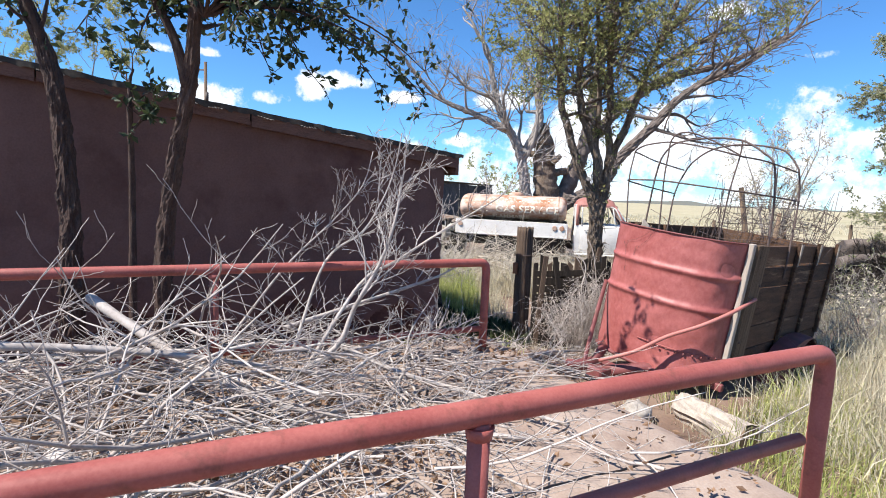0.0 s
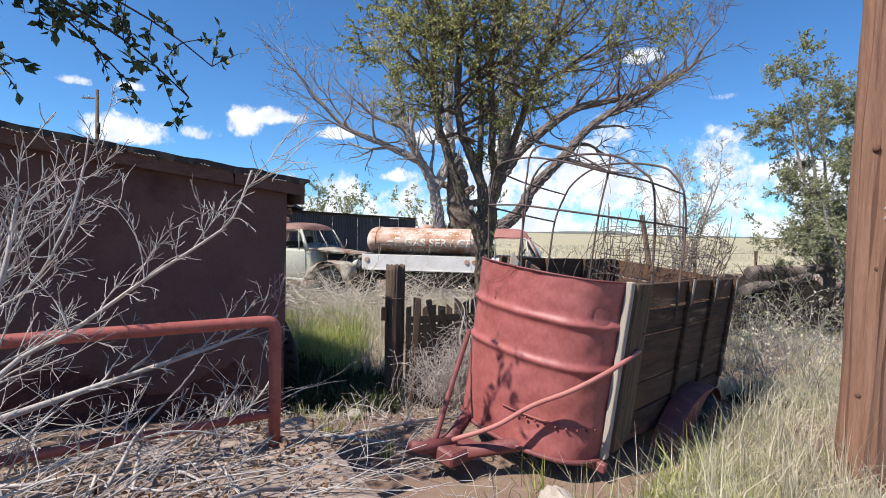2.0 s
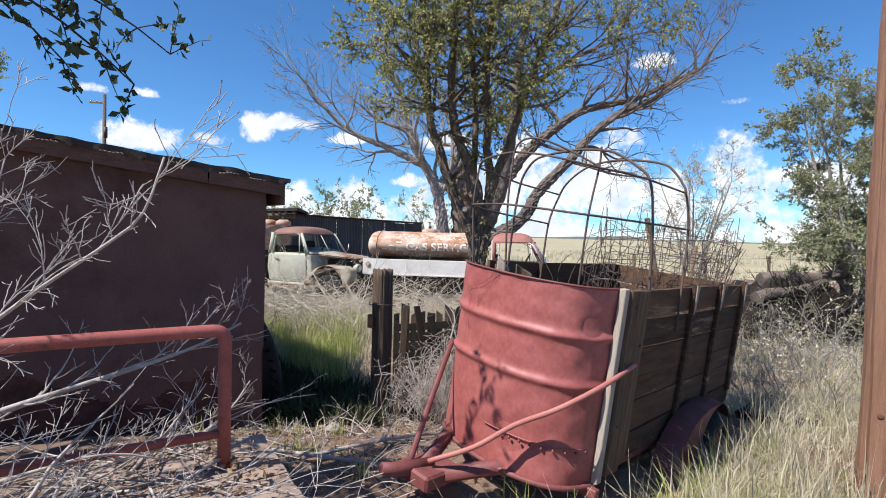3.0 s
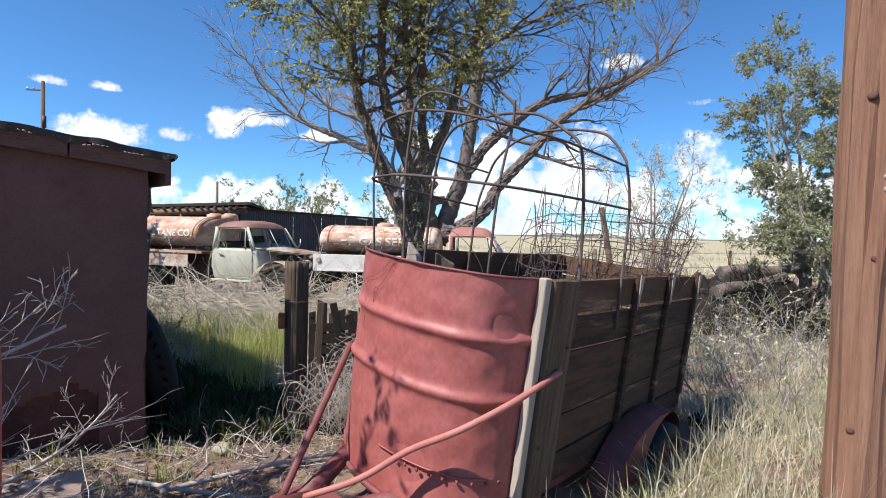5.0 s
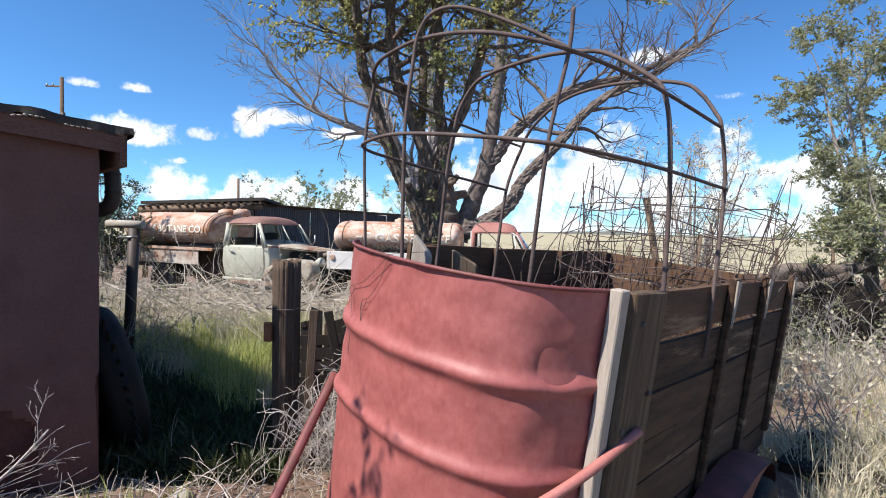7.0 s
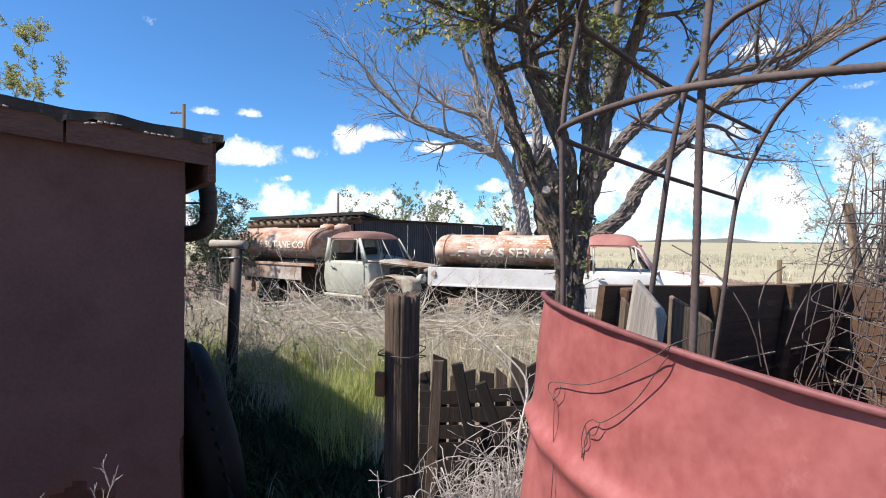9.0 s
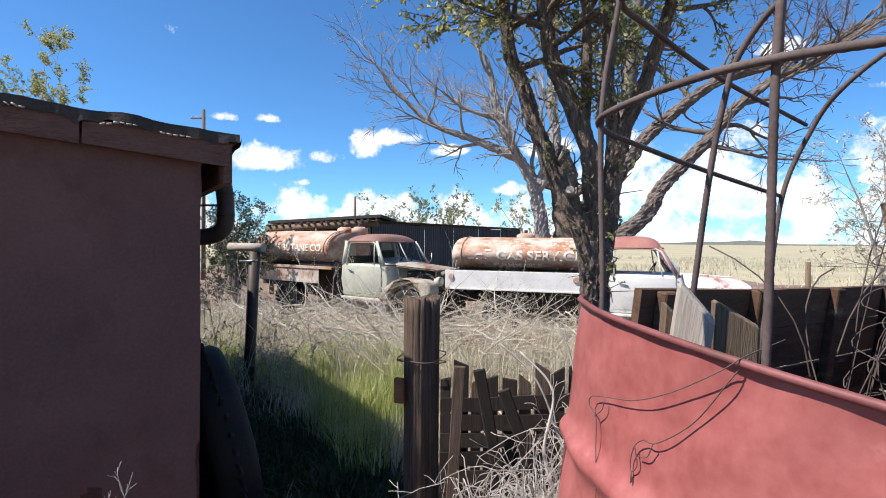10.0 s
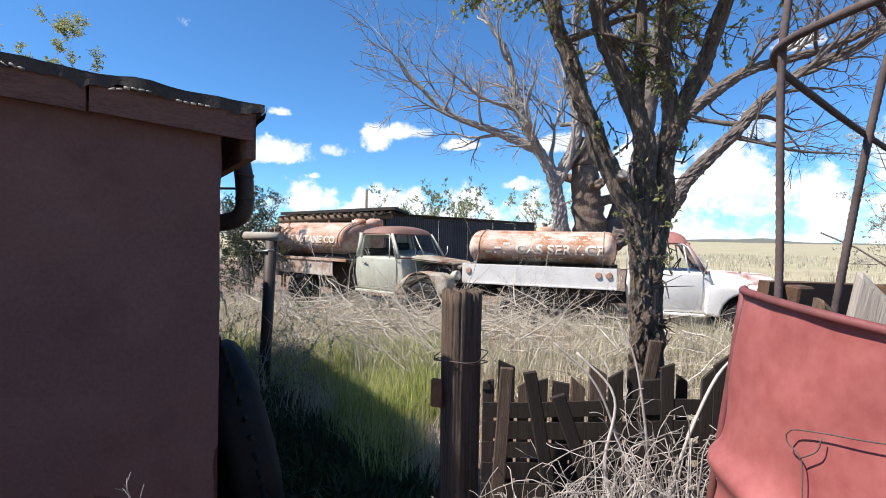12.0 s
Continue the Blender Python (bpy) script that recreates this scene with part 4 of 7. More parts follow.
def elm():
    """The tree behind the trailer: a short rough bole that parts into upright stems."""
    rng = random.Random(21)
    t = thing("tree", "many-stemmed elm with furrowed bark and thin yellow-green leaves behind the trailer", "tree", m=pose(0, 0, 0))
    gw, gl = Geo(), Geo()
    leaf = (0.043, 0.9, 6, 13)
    thin = (0.043, 0.55, 4, 10)
    limb(gw, gl, [(2.27, 6.40, -0.5), (2.245, 6.40, 0.2), (2.236, 6.40, 0.63), (2.227, 6.40, 0.96), (2.216, 6.40, 1.36), (2.212, 6.42, 1.60), (2.215, 6.44, 1.80)], 0.108, 0.085, rng, None, 0, 0.05, depth=0)
    limb(gw, gl, [(2.20, 6.38, 1.30), (2.13, 6.37, 1.60), (2.045, 6.38, 1.787), (1.94, 6.38, 1.986), (1.868, 6.38, 2.17), (1.80, 6.38, 2.354), (1.728, 6.38, 2.589), (1.64, 6.37, 2.825), (1.58, 6.35, 3.3), (1.55, 6.3, 4.0)], 0.066, 0.03, rng, leaf, 10, 0.95, start=0.50)
    limb(gw, gl, [(2.215, 6.42, 1.5), (2.216, 6.43, 1.69), (2.202, 6.43, 1.853), (2.189, 6.43, 2.083), (2.137, 6.43, 2.28), (2.069, 6.43, 2.446), (1.985, 6.43, 2.613), (1.916, 6.43, 2.813), (1.86, 6.45, 3.3), (1.90, 6.45, 4.1)], 0.072, 0.03, rng, leaf, 10, 0.95, start=0.52)
    limb(gw, gl, [(2.14, 6.44, 2.25), (2.159, 6.46, 2.606), (2.156, 6.46, 2.93), (2.12, 6.46, 3.4), (2.05, 6.46, 4.1)], 0.042, 0.024, rng, leaf, 8, 0.85, start=0.35)
    limb(gw, gl, [(2.25, 6.42, 1.35), (2.31, 6.45, 1.624), (2.327, 6.46, 1.951), (2.339, 6.46, 2.276), (2.295, 6.46, 2.602), (2.305, 6.46, 2.92), (2.26, 6.46, 3.5), (2.30, 6.46, 4.3)], 0.062, 0.03, rng, thin, 9, 0.95, start=0.55)
    limb(gw, gl, [(2.335, 6.46, 2.02), (2.415, 6.45, 2.307), (2.501, 6.45, 2.498), (2.60, 6.44, 2.813), (2.78, 6.4, 3.4), (3.05, 6.4, 4.2)], 0.052, 0.028, rng, thin, 10, 0.9, start=0.45)
    limb(gw, gl, [(2.70, 6.3, 3.25), (3.05, 6.35, 3.5), (3.45, 6.4, 3.75), (3.9, 6.5, 3.95)], 0.035, 0.012, rng, thin, 8, 0.75, start=0.3)
    # short suckers and broken stubs along the stems
    for k in range(150):
        z = rng.uniform(0.3, 3.2)
        x = (2.22 - 0.50 * smooth(1.5, 2.7, z) if rng.random() < 0.6 else 2.26 + 0.07 * smooth(1.4, 1.9, z)) + rng.uniform(-0.08, 0.08)
        d = (rand_dir(rng) + Vector((0, -0.5, 0.3))).normalized()
        p = Vector((x, 6.33, z))
        gw.tube([p, p + d * 0.07, p + (d + rand_dir(rng) * 0.4) * rng.uniform(0.10, 0.2)], [0.007, 0.005, 0.002], 4)
        if z > 1.3 and rng.random() < 0.4:
            spray(gw, gl, p + d * 0.08, d, rng.uniform(0.1, 0.2), rng, 0.04, 8)
    knot = Geo().tube([(2.04, 6.33, 1.85), (2.04, 6.27, 1.865), (2.038, 6.25, 1.87)], [0.03, 0.032, 0.026], 12, rough=0.1)
    part("trunk", gw, BARK, t)
    part("sawn_knot", knot, mat_palewood, t, "pale sawn branch stub")
    part("crown", gl.mesh("crown", LEAFY), None, t, "thin yellow-green foliage")


def dead_tree():
    rng = random.Random(8)
    t = thing("dead_tree", "bleached grey leafless tree behind the tank truck", "tree", group="dead trees")
    gw, g2, g3, gl = Geo(), Geo(), Geo(), Geo()
    bx, by = 2.4, 16.2
    limb(gw, gl, [(bx + 0.15, by, -0.5), (bx, by, 1.6), (bx - 0.25, by, 3.0), (bx - 1.0, by, 4.4), (bx - 1.4, by, 6.0)], 0.25, 0.07, rng, None, 9, 2.3, start=0.4, split=(3, 4), twig=0.006, depth=3)
    limb(g2, gl, [(bx - 0.2, by, 2.8), (bx + 0.3, by, 4.0), (bx + 0.2, by, 5.2), (bx + 0.3, by, 7.4)], 0.16, 0.06, rng, None, 8, 2.1, start=0.3, split=(2, 4), twig=0.006, depth=3)
    limb(g3, gl, [(bx - 0.6, by, 3.7), (bx - 1.8, by, 4.2), (bx - 3.0, by, 4.7), (bx - 4.0, by, 5.7)], 0.12, 0.035, rng, None, 9, 1.7, start=0.2, split=(2, 4), twig=0.006, depth=3)
    part("trunk", gw, DEADBARK, t)
    part("bough", g2, DEADBARK, t)
    part("bough", g3, DEADBARK, t)
    s = thing("dead_tree", "huge broken dead tree with a long bare leaning limb", "tree", group="dead trees")
    trunk, low, high = Geo(), Geo(), Geo()
    limb(trunk, gl, [(3.35, 16.4, -0.5), (3.25, 16.4, 1.0), (3.08, 16.4, 2.0), (2.98, 16.4, 2.7), (2.95, 16.4, 3.3)], 0.52, 0.34, rng, None, 5, 0.8, start=0.4, split=(1, 2), twig=0.006, depth=1)
    limb(low, gl, [(3.6, 16.3, 1.4), (4.3, 16.1, 1.75), (4.89, 16.0, 2.24), (5.25, 16.0, 2.91), (5.91, 16.0, 3.64), (6.39, 16.0, 4.16), (6.85, 16.0, 4.74), (7.78, 16.0, 5.48), (8.8, 16.0, 5.95), (10.2, 16.0, 6.9)], 0.22, 0.05, rng, None, 12, 1.9, start=0.42, split=(2, 4), twig=0.007, depth=3)
    limb(low, gl, [(6.2, 16.0, 3.95), (6.9, 15.9, 3.75), (7.6, 15.8, 3.55), (8.5, 15.8, 3.5)], 0.06, 0.015, rng, None, 9, 0.9, start=0.1, split=(2, 3), twig=0.006, depth=2)
    limb(high, gl, [(3.5, 16.5, 1.2), (3.95, 16.5, 2.4), (4.25, 16.5, 3.3), (4.5, 16.5, 5.1), (4.65, 16.5, 6.9), (4.9, 16.5, 8.6)], 0.30, 0.10, rng, None, 9, 2.0, start=0.5, split=(2, 4), twig=0.007, depth=3)
    limb(high, gl, [(4.2, 16.5, 3.1), (4.95, 16.4, 4.2), (5.85, 16.4, 5.0), (6.75, 16.4, 5.6), (8.5, 16.4, 6.1), (10.3, 16.4, 7.0)], 0.19, 0.05, rng, None, 11, 1.8, start=0.3, split=(2, 4), twig=0.007, depth=3)
    part("trunk", trunk, BARK, s)
    part("low_limb", low, mat_greybark, s)
    part("high_limb", high, mat_greybark, s)


mat_greybark = mat("grey_brown_dead_bark", (0.075, 0.055, 0.045), (0.22, 0.18, 0.155), 3.0, (0.04, 0.028, 0.022), 0.3, 4.0, 0.15, fine=30, rough=0.9, bump=0.8, depth=0.02, stretch=(2, 2, 2))


def bushy(name, label, base, height, spread, seed, leafset, material, boughs=9, bark=None, stems=4, length=1.0):
    rng = random.Random(seed)
    t = thing(name, label, "tree")
    gw, gl = Geo(), Geo()
    for k in range(stems):
        a = 2 * math.pi * (k + rng.random() * 0.6) / stems
        b = Vector(base)
        off = Vector((math.cos(a), math.sin(a), 0)) * spread
        limb(gw, gl, [b + off * 0.05, b + off * 0.3 + Vector((0, 0, height * 0.35)), b + off * 0.7 + Vector((0, 0, height * 0.7)), b + off + Vector((0, 0, height * rng.uniform(0.85, 1.05)))], 0.035 * height / 3 + 0.01, 0.012, rng, leafset, boughs, length, start=0.15, split=(2, 3), depth=2)
    part("trunk", gw, bark or DEADBARK, t)
    part("crown", gl.mesh("crown", material), None, t)


elm()
dead_tree()
bushy("tree", "tall grey-green bushy tree beyond the trailer", (10.5, 10.4, -0.3), 4.9, 1.05, 31, (0.052, 0.97, 9, 16), LEAFPALE, 12, stems=6, length=0.9)
bushy("tree", "pale grey thin-leaved small tree in the field", (9.1, 14.0, -0.35), 3.6, 0.8, 32, (0.055, 0.8, 3, 7), GRASSDRY, 9, stems=5, length=0.85)
bushy("shrub", "broad-leaved green shrub by the rubbish heap", (10.0, 9.0, -0.3), 2.3, 0.9, 33, (0.075, 0.9, 3, 8), LEAFPALE, 8, stems=5, length=0.65)


def hanging_tree():
    """The small tree before the shed wall, whose boughs hang over the slab."""
    rng = random.Random(77)
    t = thing("tree", "slim dark tree before the shed with drooping leafy boughs", "tree")
    gw, gl = Geo(), Geo()
    leaf = (0.066, 0.95, 3, 9)
    limb(gw, gl, [(-1.95, 3.15, 0.1), (-1.90, 3.1, 1.1), (-1.74, 3.0, 1.8), (-1.58, 2.9, 2.3), (-1.50, 2.83, 2.75), (-1.40, 2.8, 3.3)], 0.075, 0.035, rng, leaf, 4, 0.7, start=0.75, depth=1)
    limb(gw, gl, [(-1.60, 2.9, 2.25), (-1.68, 2.85, 2.6), (-1.95, 2.8, 3.1)], 0.04, 0.02, rng, leaf, 3, 0.6, start=0.5, depth=1)
    limb(gw, gl, [(-2.75, 3.2, 0.1), (-2.72, 3.2, 1.2), (-2.78, 3.2, 2.1), (-2.90, 3.2, 2.6), (-3.15, 3.2, 3.2)], 0.09, 0.045, rng, leaf, 4, 0.7, start=0.75, depth=1)
    limb(gw, gl, [(-2.3, 3.3, 0.1), (-2.28, 3.3, 1.4), (-2.22, 3.2, 2.2)], 0.035, 0.02, rng, leaf, 2, 0.3, start=0.9, depth=1)
    # high crown over the shed's eave, out of view, added to darken the wall
    full = (0.07, 0.97, 6, 11)
    limb(gw, gl, [(-3.15, 3.2, 3.1), (-3.35, 3.4, 3.7), (-3.6, 3.6, 4.2), (-3.8, 3.7, 4.6)], 0.045, 0.015, rng, full, 6, 0.6, start=0.4, depth=2)
    # the last bough end, unseen, is placed to shade the front sheet
    for end in ((0.0, 3.7, 2.60), (0.06, 3.2, 2.28), (-0.35, 3.3, 2.42), (-0.75, 2.9, 2.40), (-0.6, 2.7, 2.7), (-1.0, 2.4, 2.6), (-0.45, 3.5, 2.8), (-1.9, 2.8, 2.5), (-2.4, 2.9, 2.6), (-2.8, 3.0, 2.9), (-0.2, 3.0, 3.0), (-1.2, 3.3, 2.55), (-0.9, 3.2, 2.75), (-0.5, 2.9, 2.95), (-1.6, 2.5, 2.75), (0.36, 2.85, 3.02)):
        a = Vector((-1.42, 2.8, 2.7))
        e = Vector(end)
        mid = (a + e) / 2 + Vector((0, 0, 0.28))
        line = bow(a, mid, e, 10)
        gw.tube(line, [0.014 - 0.001 * i for i in range(11)], 5)
        for i in range(3, 11):
            for _ in range(2):
                spray(gw, gl, line[i], (Vector((0.3, -0.1, -0.3)) + rand_dir(rng)).normalized(), rng.uniform(0.15, 0.32), rng, 0.066, 10)
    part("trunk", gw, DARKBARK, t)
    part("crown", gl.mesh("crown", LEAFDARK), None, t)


hanging_tree()

# ---- two abandoned tank trucks ----
mat_white = mat("chalky_white_paint", (0.60, 0.57, 0.53), (0.78, 0.76, 0.72), 3.0, (0.24, 0.10, 0.065), 0.30, 3.2, 0.07, fine=60, rough=0.6, rough3=0.9, bump=0.15)
mat_cabred = mat("sun_faded_red_primer", (0.27, 0.10, 0.08), (0.40, 0.19, 0.155), 3.0, (0.52, 0.45, 0.40), 0.30, 3.0, 0.1, fine=50, rough=0.7, bump=0.15)
mat_cabgreen = mat("faded_grey_green_paint", (0.34, 0.35, 0.28), (0.52, 0.51, 0.42), 3.0, (0.26, 0.15, 0.10), 0.32, 3.5, 0.1, fine=60, rough=0.65, rough3=0.9, bump=0.15)
mat_roofrust = mat("rust_brown_roof", (0.17, 0.085, 0.065), (0.29, 0.165, 0.13), 3.0, (0.40, 0.33, 0.28), 0.25, 3.0, 0.1, fine=50, rough=0.75, bump=0.15)
mat_tank = mat("rusted_tank_paint", (0.38, 0.24, 0.18), (0.60, 0.47, 0.38), 1.6, (0.34, 0.15, 0.07), 0.46, 2.4, 0.09, fine=35, rough=0.75, bump=0.2, stretch=(1, 1, 1.6))
mat_tanktop = mat("pale_rusted_tank_paint", (0.44, 0.30, 0.23), (0.66, 0.53, 0.44), 1.6, (0.34, 0.14, 0.06), 0.47, 2.2, 0.09, fine=35, rough=0.75, bump=0.2, stretch=(1, 1, 1.6))
mat_letter = mat("faded_cream_lettering", (0.68, 0.60, 0.48), (0.82, 0.77, 0.66), 5.0, (0.45, 0.28, 0.17), 0.26, 9.0, 0.1, fine=60, rough=0.8, bump=0.1)
mat_chrome = mat("dull_chrome", (0.35, 0.34, 0.33), (0.55, 0.54, 0.53), 6.0, (0.25, 0.13, 0.08), 0.25, 9.0, 0.08, fine=60, rough=0.35, metal=0.9, bump=0.1)
mat_under = mat("oily_black_iron", (0.02, 0.017, 0.015), (0.06, 0.045, 0.035), 5.0, fine=40, rough=0.85, bump=0.3)
mat_hood = mat("white_paint_worn_to_primer", (0.58, 0.54, 0.50), (0.76, 0.73, 0.69), 3.0, (0.31, 0.14, 0.11), 0.46, 2.2, 0.06, fine=60, rough=0.65, bump=0.15)
mat_hood_old = mat("rusting_grey_green_paint", (0.30, 0.27, 0.21), (0.47, 0.44, 0.36), 3.0, (0.17, 0.085, 0.05), 0.5, 2.8, 0.1, fine=60, rough=0.8, bump=0.2)
mat_dirty = mat("dirty_white_paint", (0.36, 0.30, 0.24), (0.62, 0.56, 0.49), 3.0, (0.24, 0.12, 0.07), 0.42, 2.6, 0.12, fine=60, rough=0.75, bump=0.15)
mat_glass = bpy.data.materials.new("dusty_glass")
mat_glass.use_nodes = True
_b = mat_glass.node_tree.nodes["Principled BSDF"]
_b.inputs["Base Color"].default_value, _b.inputs["Roughness"].default_value = (0.75, 0.85, 0.9, 1), 0.08
_b.inputs["Transmission Weight"].default_value, _b.inputs["IOR"].default_value = 1.0, 1.12


def lettering(text, height, material, wrap, parent, name="lettering", width=None):
    """Flat letters laid on a curved side; wrap(a, b) gives the place of a point a along and b up."""
    cu = bpy.data.curves.new("letters", "FONT")
    cu.body, cu.size, cu.resolution_u, cu.offset = text, height, 3, 0.028 * height
    ob = bpy.data.objects.new("letters", cu)
    scene.collection.objects.link(ob)
    me = bpy.data.meshes.new_from_object(ob.evaluated_get(bpy.context.evaluated_depsgraph_get()))
    bpy.data.objects.remove(ob)
    xs = [v.co.x for v in me.vertices]
    k = (width / max(max(xs) - min(xs), 1e-6)) if width else 1
    for v in me.vertices:
        v.co = wrap(v.co.x * k, v.co.y)
    # one mesh for each letter
    bm = bmesh.new()
    bm.from_mesh(me)
    left = set(bm.faces)
    while left:
        todo = [left.pop()]
        island = list(todo)
        while todo:
            for e in todo.pop().edges:
                for f in e.link_faces:
                    if f in left:
                        left.discard(f)
                        todo.append(f)
                        island.append(f)
        g = Geo()
        seen = {}
        faces = []
        for f in island:
            for v in f.verts:
                seen.setdefault(v, len(seen))
            faces.append(tuple(seen[v] for v in f.verts))
        g.add([v.co.copy() for v in seen], faces)
        part("letter", g.mesh("letter", material), None, parent)
    bm.free()
    bpy.data.meshes.remove(me)


def bevelled(ob, w, n=3, angle=35):
    b = ob.modifiers.new("round", "BEVEL")
    b.width, b.segments, b.limit_method, b.angle_limit = w, n, "ANGLE", radians(angle)
    for p in ob.data.polygons:
        p.use_smooth = True
    return ob


def truck(m, label, cab_paint, roof_paint, tank, words, older, x_end):
    t = thing("tank_truck", label, "truck", m=m, group="old tank trucks")

    def side(w):
        return lambda a, b, d: Vector((a, d * w, b))
    # chassis
    for y in (-0.42, 0.34):
        part("chassis_beam", Geo().box((x_end + 0.1, y, 0.62), (-0.1, y + 0.08, 0.80), 0.01), mat_under, t)
    # cab: lower body, roof, posts
    tum = 0.13

    def cabside(z):
        return 0.86 - tum * smooth(1.28, 1.98, z) - 0.05 * smooth(0.9, 0.55, z)
    body = Geo()
    out = [(-2.82, 0.56), (-1.36, 0.56), (-1.32, 1.05), (-1.40, 1.33), (-2.0, 1.335), (-2.82, 1.34), (-2.86, 0.95)]
    verts, faces = [], []
    n = len(out)
    for s in (-1, 1):
        verts += [Vector((a, s * cabside(b), b)) for a, b in out]
    body.add(verts, [tuple(range(n)), tuple(reversed(range(n, 2 * n)))] + [(i, n + i, n + (i + 1) % n, (i + 1) % n) for i in range(n)])
    cab = bevelled(part("cab", body, cab_paint, t), 0.05)
    roof = Geo()

    def dome(u, v):
        x = -2.84 + 1.12 * u
        yy = -1 + 2 * v
        hw = cabside(1.9) + 0.045
        edge = 1 - 0.16 * (2 * u - 1) ** 6
        z = 1.87 + (0.19 if older else 0.24) * math.sqrt(max(0, 1 - abs(yy) ** 2.6)) * math.sqrt(max(0, 1 - abs(2 * u - 1.0) ** 3.2)) + 0.01
        return Vector((x + 0.03 * yy * yy * (0.5 - u), yy * hw * edge, z))
    roof.grid(dome, 18, 18)
    roof.grid(lambda u, v: dome(u, v) - Vector((0, 0, 0.03)), 18, 18)
    part("roof", roof, roof_paint, cab)
    for s in (-1, 1):
        for (x0, z0), (x1, z1), w in (((-1.44, 1.32), (-1.78, 1.88), 0.034), ((-2.76, 1.32), (-2.76, 1.88), 0.055), ((-1.78, 1.865), (-2.8, 1.865), 0.03)):
            part("post", Geo().tube([(x0, s * (cabside(z0) - 0.02), z0), (x1, s * (cabside(z1) - 0.02), z1)], w, 8, squash=0.6), roof_paint if w == 0.03 or not older else cab_paint, cab)
        part("quarter_post", Geo().tube([(-1.74, s * (cabside(1.33) - 0.012), 1.33), (-1.84, s * (cabside(1.85) - 0.012), 1.86)], 0.014, 6), cab_paint, cab)
        dg = Geo()
        door_out = [(-2.66, 0.64), (-1.52, 0.64), (-1.50, 1.0), (-1.50, 1.30), (-2.66, 1.30)]
        dg.prism(door_out, 1.0, 1.014, lambda a, b, d, s=s: Vector((a, s * cabside(b) * d, b)))
        door = bevelled(part("door", dg, cab_paint, cab), 0.012, 2)
        part("door_handle", Geo().tube([(-2.56, s * 0.89, 1.20), (-2.42, s * 0.90, 1.19)], 0.014, 6), mat_chrome, door)
        fr = [(-2.64, 1.31), (-2.64, 1.80), (-2.58, 1.86), (-1.86, 1.86), (-1.76, 1.80), (-1.50, 1.32)]
        part("window_frame", Geo().tube([(a, s * (cabside(b) + 0.004), b) for a, b in fr], 0.018, 6), cab_paint, door)
    # back of the cab with its small window
    for y0, y1, z0, z1 in ((-0.80, 0.80, 1.30, 1.45), (-0.80, -0.42, 1.45, 1.90), (0.42, 0.80, 1.45, 1.90), (-0.42, 0.42, 1.78, 1.90)):
        part("back_panel", Geo().box((-2.83, y0 * 0.94, z0), (-2.79, y1 * 0.94, z1), 0.006), cab_paint, cab)
    ws = Geo()

    def shield(u, v):
        z = 1.33 + 0.54 * v
        yy = -1 + 2 * u
        bow_ = 0.14 * (1 - yy * yy)
        return Vector((-1.40 - 0.36 * v + bow_ * (0.55 if older else 1.0) - 0.04, yy * (cabside(z) - 0.05), z))
    ws.grid(shield, 14, 4)
    glass = part("windshield", ws.mesh("windshield", mat_glass), None, cab)
    glass.visible_shadow = False
    for rim_pts in ([shield(i / 14, 0) for i in range(15)], [shield(i / 14, 1) for i in range(15)]):
        part("windshield_frame", Geo().tube(rim_pts, 0.022, 6), roof_paint, cab)
    if older:
        part("windshield_divider", Geo().tube([shield(0.5, 0), shield(0.5, 1)], 0.016, 6), cab_paint, cab)
    part("seat", bevel_box((-2.72, -0.68, 0.95), (-2.2, 0.68, 1.12)), DARK, cab)
    part("seat_back", bevel_box((-2.78, -0.68, 1.08), (-2.60, 0.68, 1.52)), DARK, cab)
    part("steering_wheel", Geo().tube([Vector((-1.86 + 0.10 * math.sin(k * math.pi / 12), 0.38 + 0.2 * math.cos(k * math.pi / 12), 1.38 + 0.17 * math.sin(k * math.pi / 12))) for k in range(25)], 0.013, 6), BLACK, cab)
    # hood
    hood = Geo()

    def bonnet(u, v):
        x = -1.42 + 1.28 * u
        w = (0.66 if older else 0.74) - (0.24 if older else 0.10) * u * u
        top = (1.36 - (0.10 if older else 0.07) * u - 0.10 * max(0, u - 0.86) / 0.14)
        ang = math.pi * v
        c, s_ = math.cos(ang), math.sin(ang)
        return Vector((x, -w * math.copysign(abs(c) ** 0.6, c), 0.98 + (top - 0.98) * abs(s_) ** 0.55))
    if older:
        # only the hood's top is left, its sides stand open
        hood.grid(lambda u, v: bonnet(u, 0.27 + 0.46 * v) + Vector((0, 0, 0.03)), 14, 12)
        hood.grid(lambda u, v: bonnet(u, 0.27 + 0.46 * v), 14, 12)
    else:
        hood.grid(bonnet, 14, 22)
        hood.grid(lambda u, v: bonnet(1, v).lerp(Vector((-0.13, 0, 1.0)), u), 1, 22)
    part("hood", hood, mat_hood_old if older else mat_hood, t)
    part("grille_shell", bevel_box((-0.28, -0.62, 0.62), (-0.10, 0.62, 1.02), 0.03), mat_under, t)
    for k in range(4):
        part("grille_bar", Geo().tube([(-0.08, -0.58, 0.68 + 0.085 * k), (-0.055, 0, 0.68 + 0.085 * k), (-0.08, 0.58, 0.68 + 0.085 * k)], 0.02, 6), mat_under if older else cab_paint, t)
    if older:
        part("engine", bevel_box((-1.25, -0.3, 0.85), (-0.35, 0.3, 1.20), 0.05), mat_under, t)
        part("radiator", bevel_box((-0.30, -0.42, 0.70), (-0.20, 0.42, 1.25), 0.03), mat_under, t)
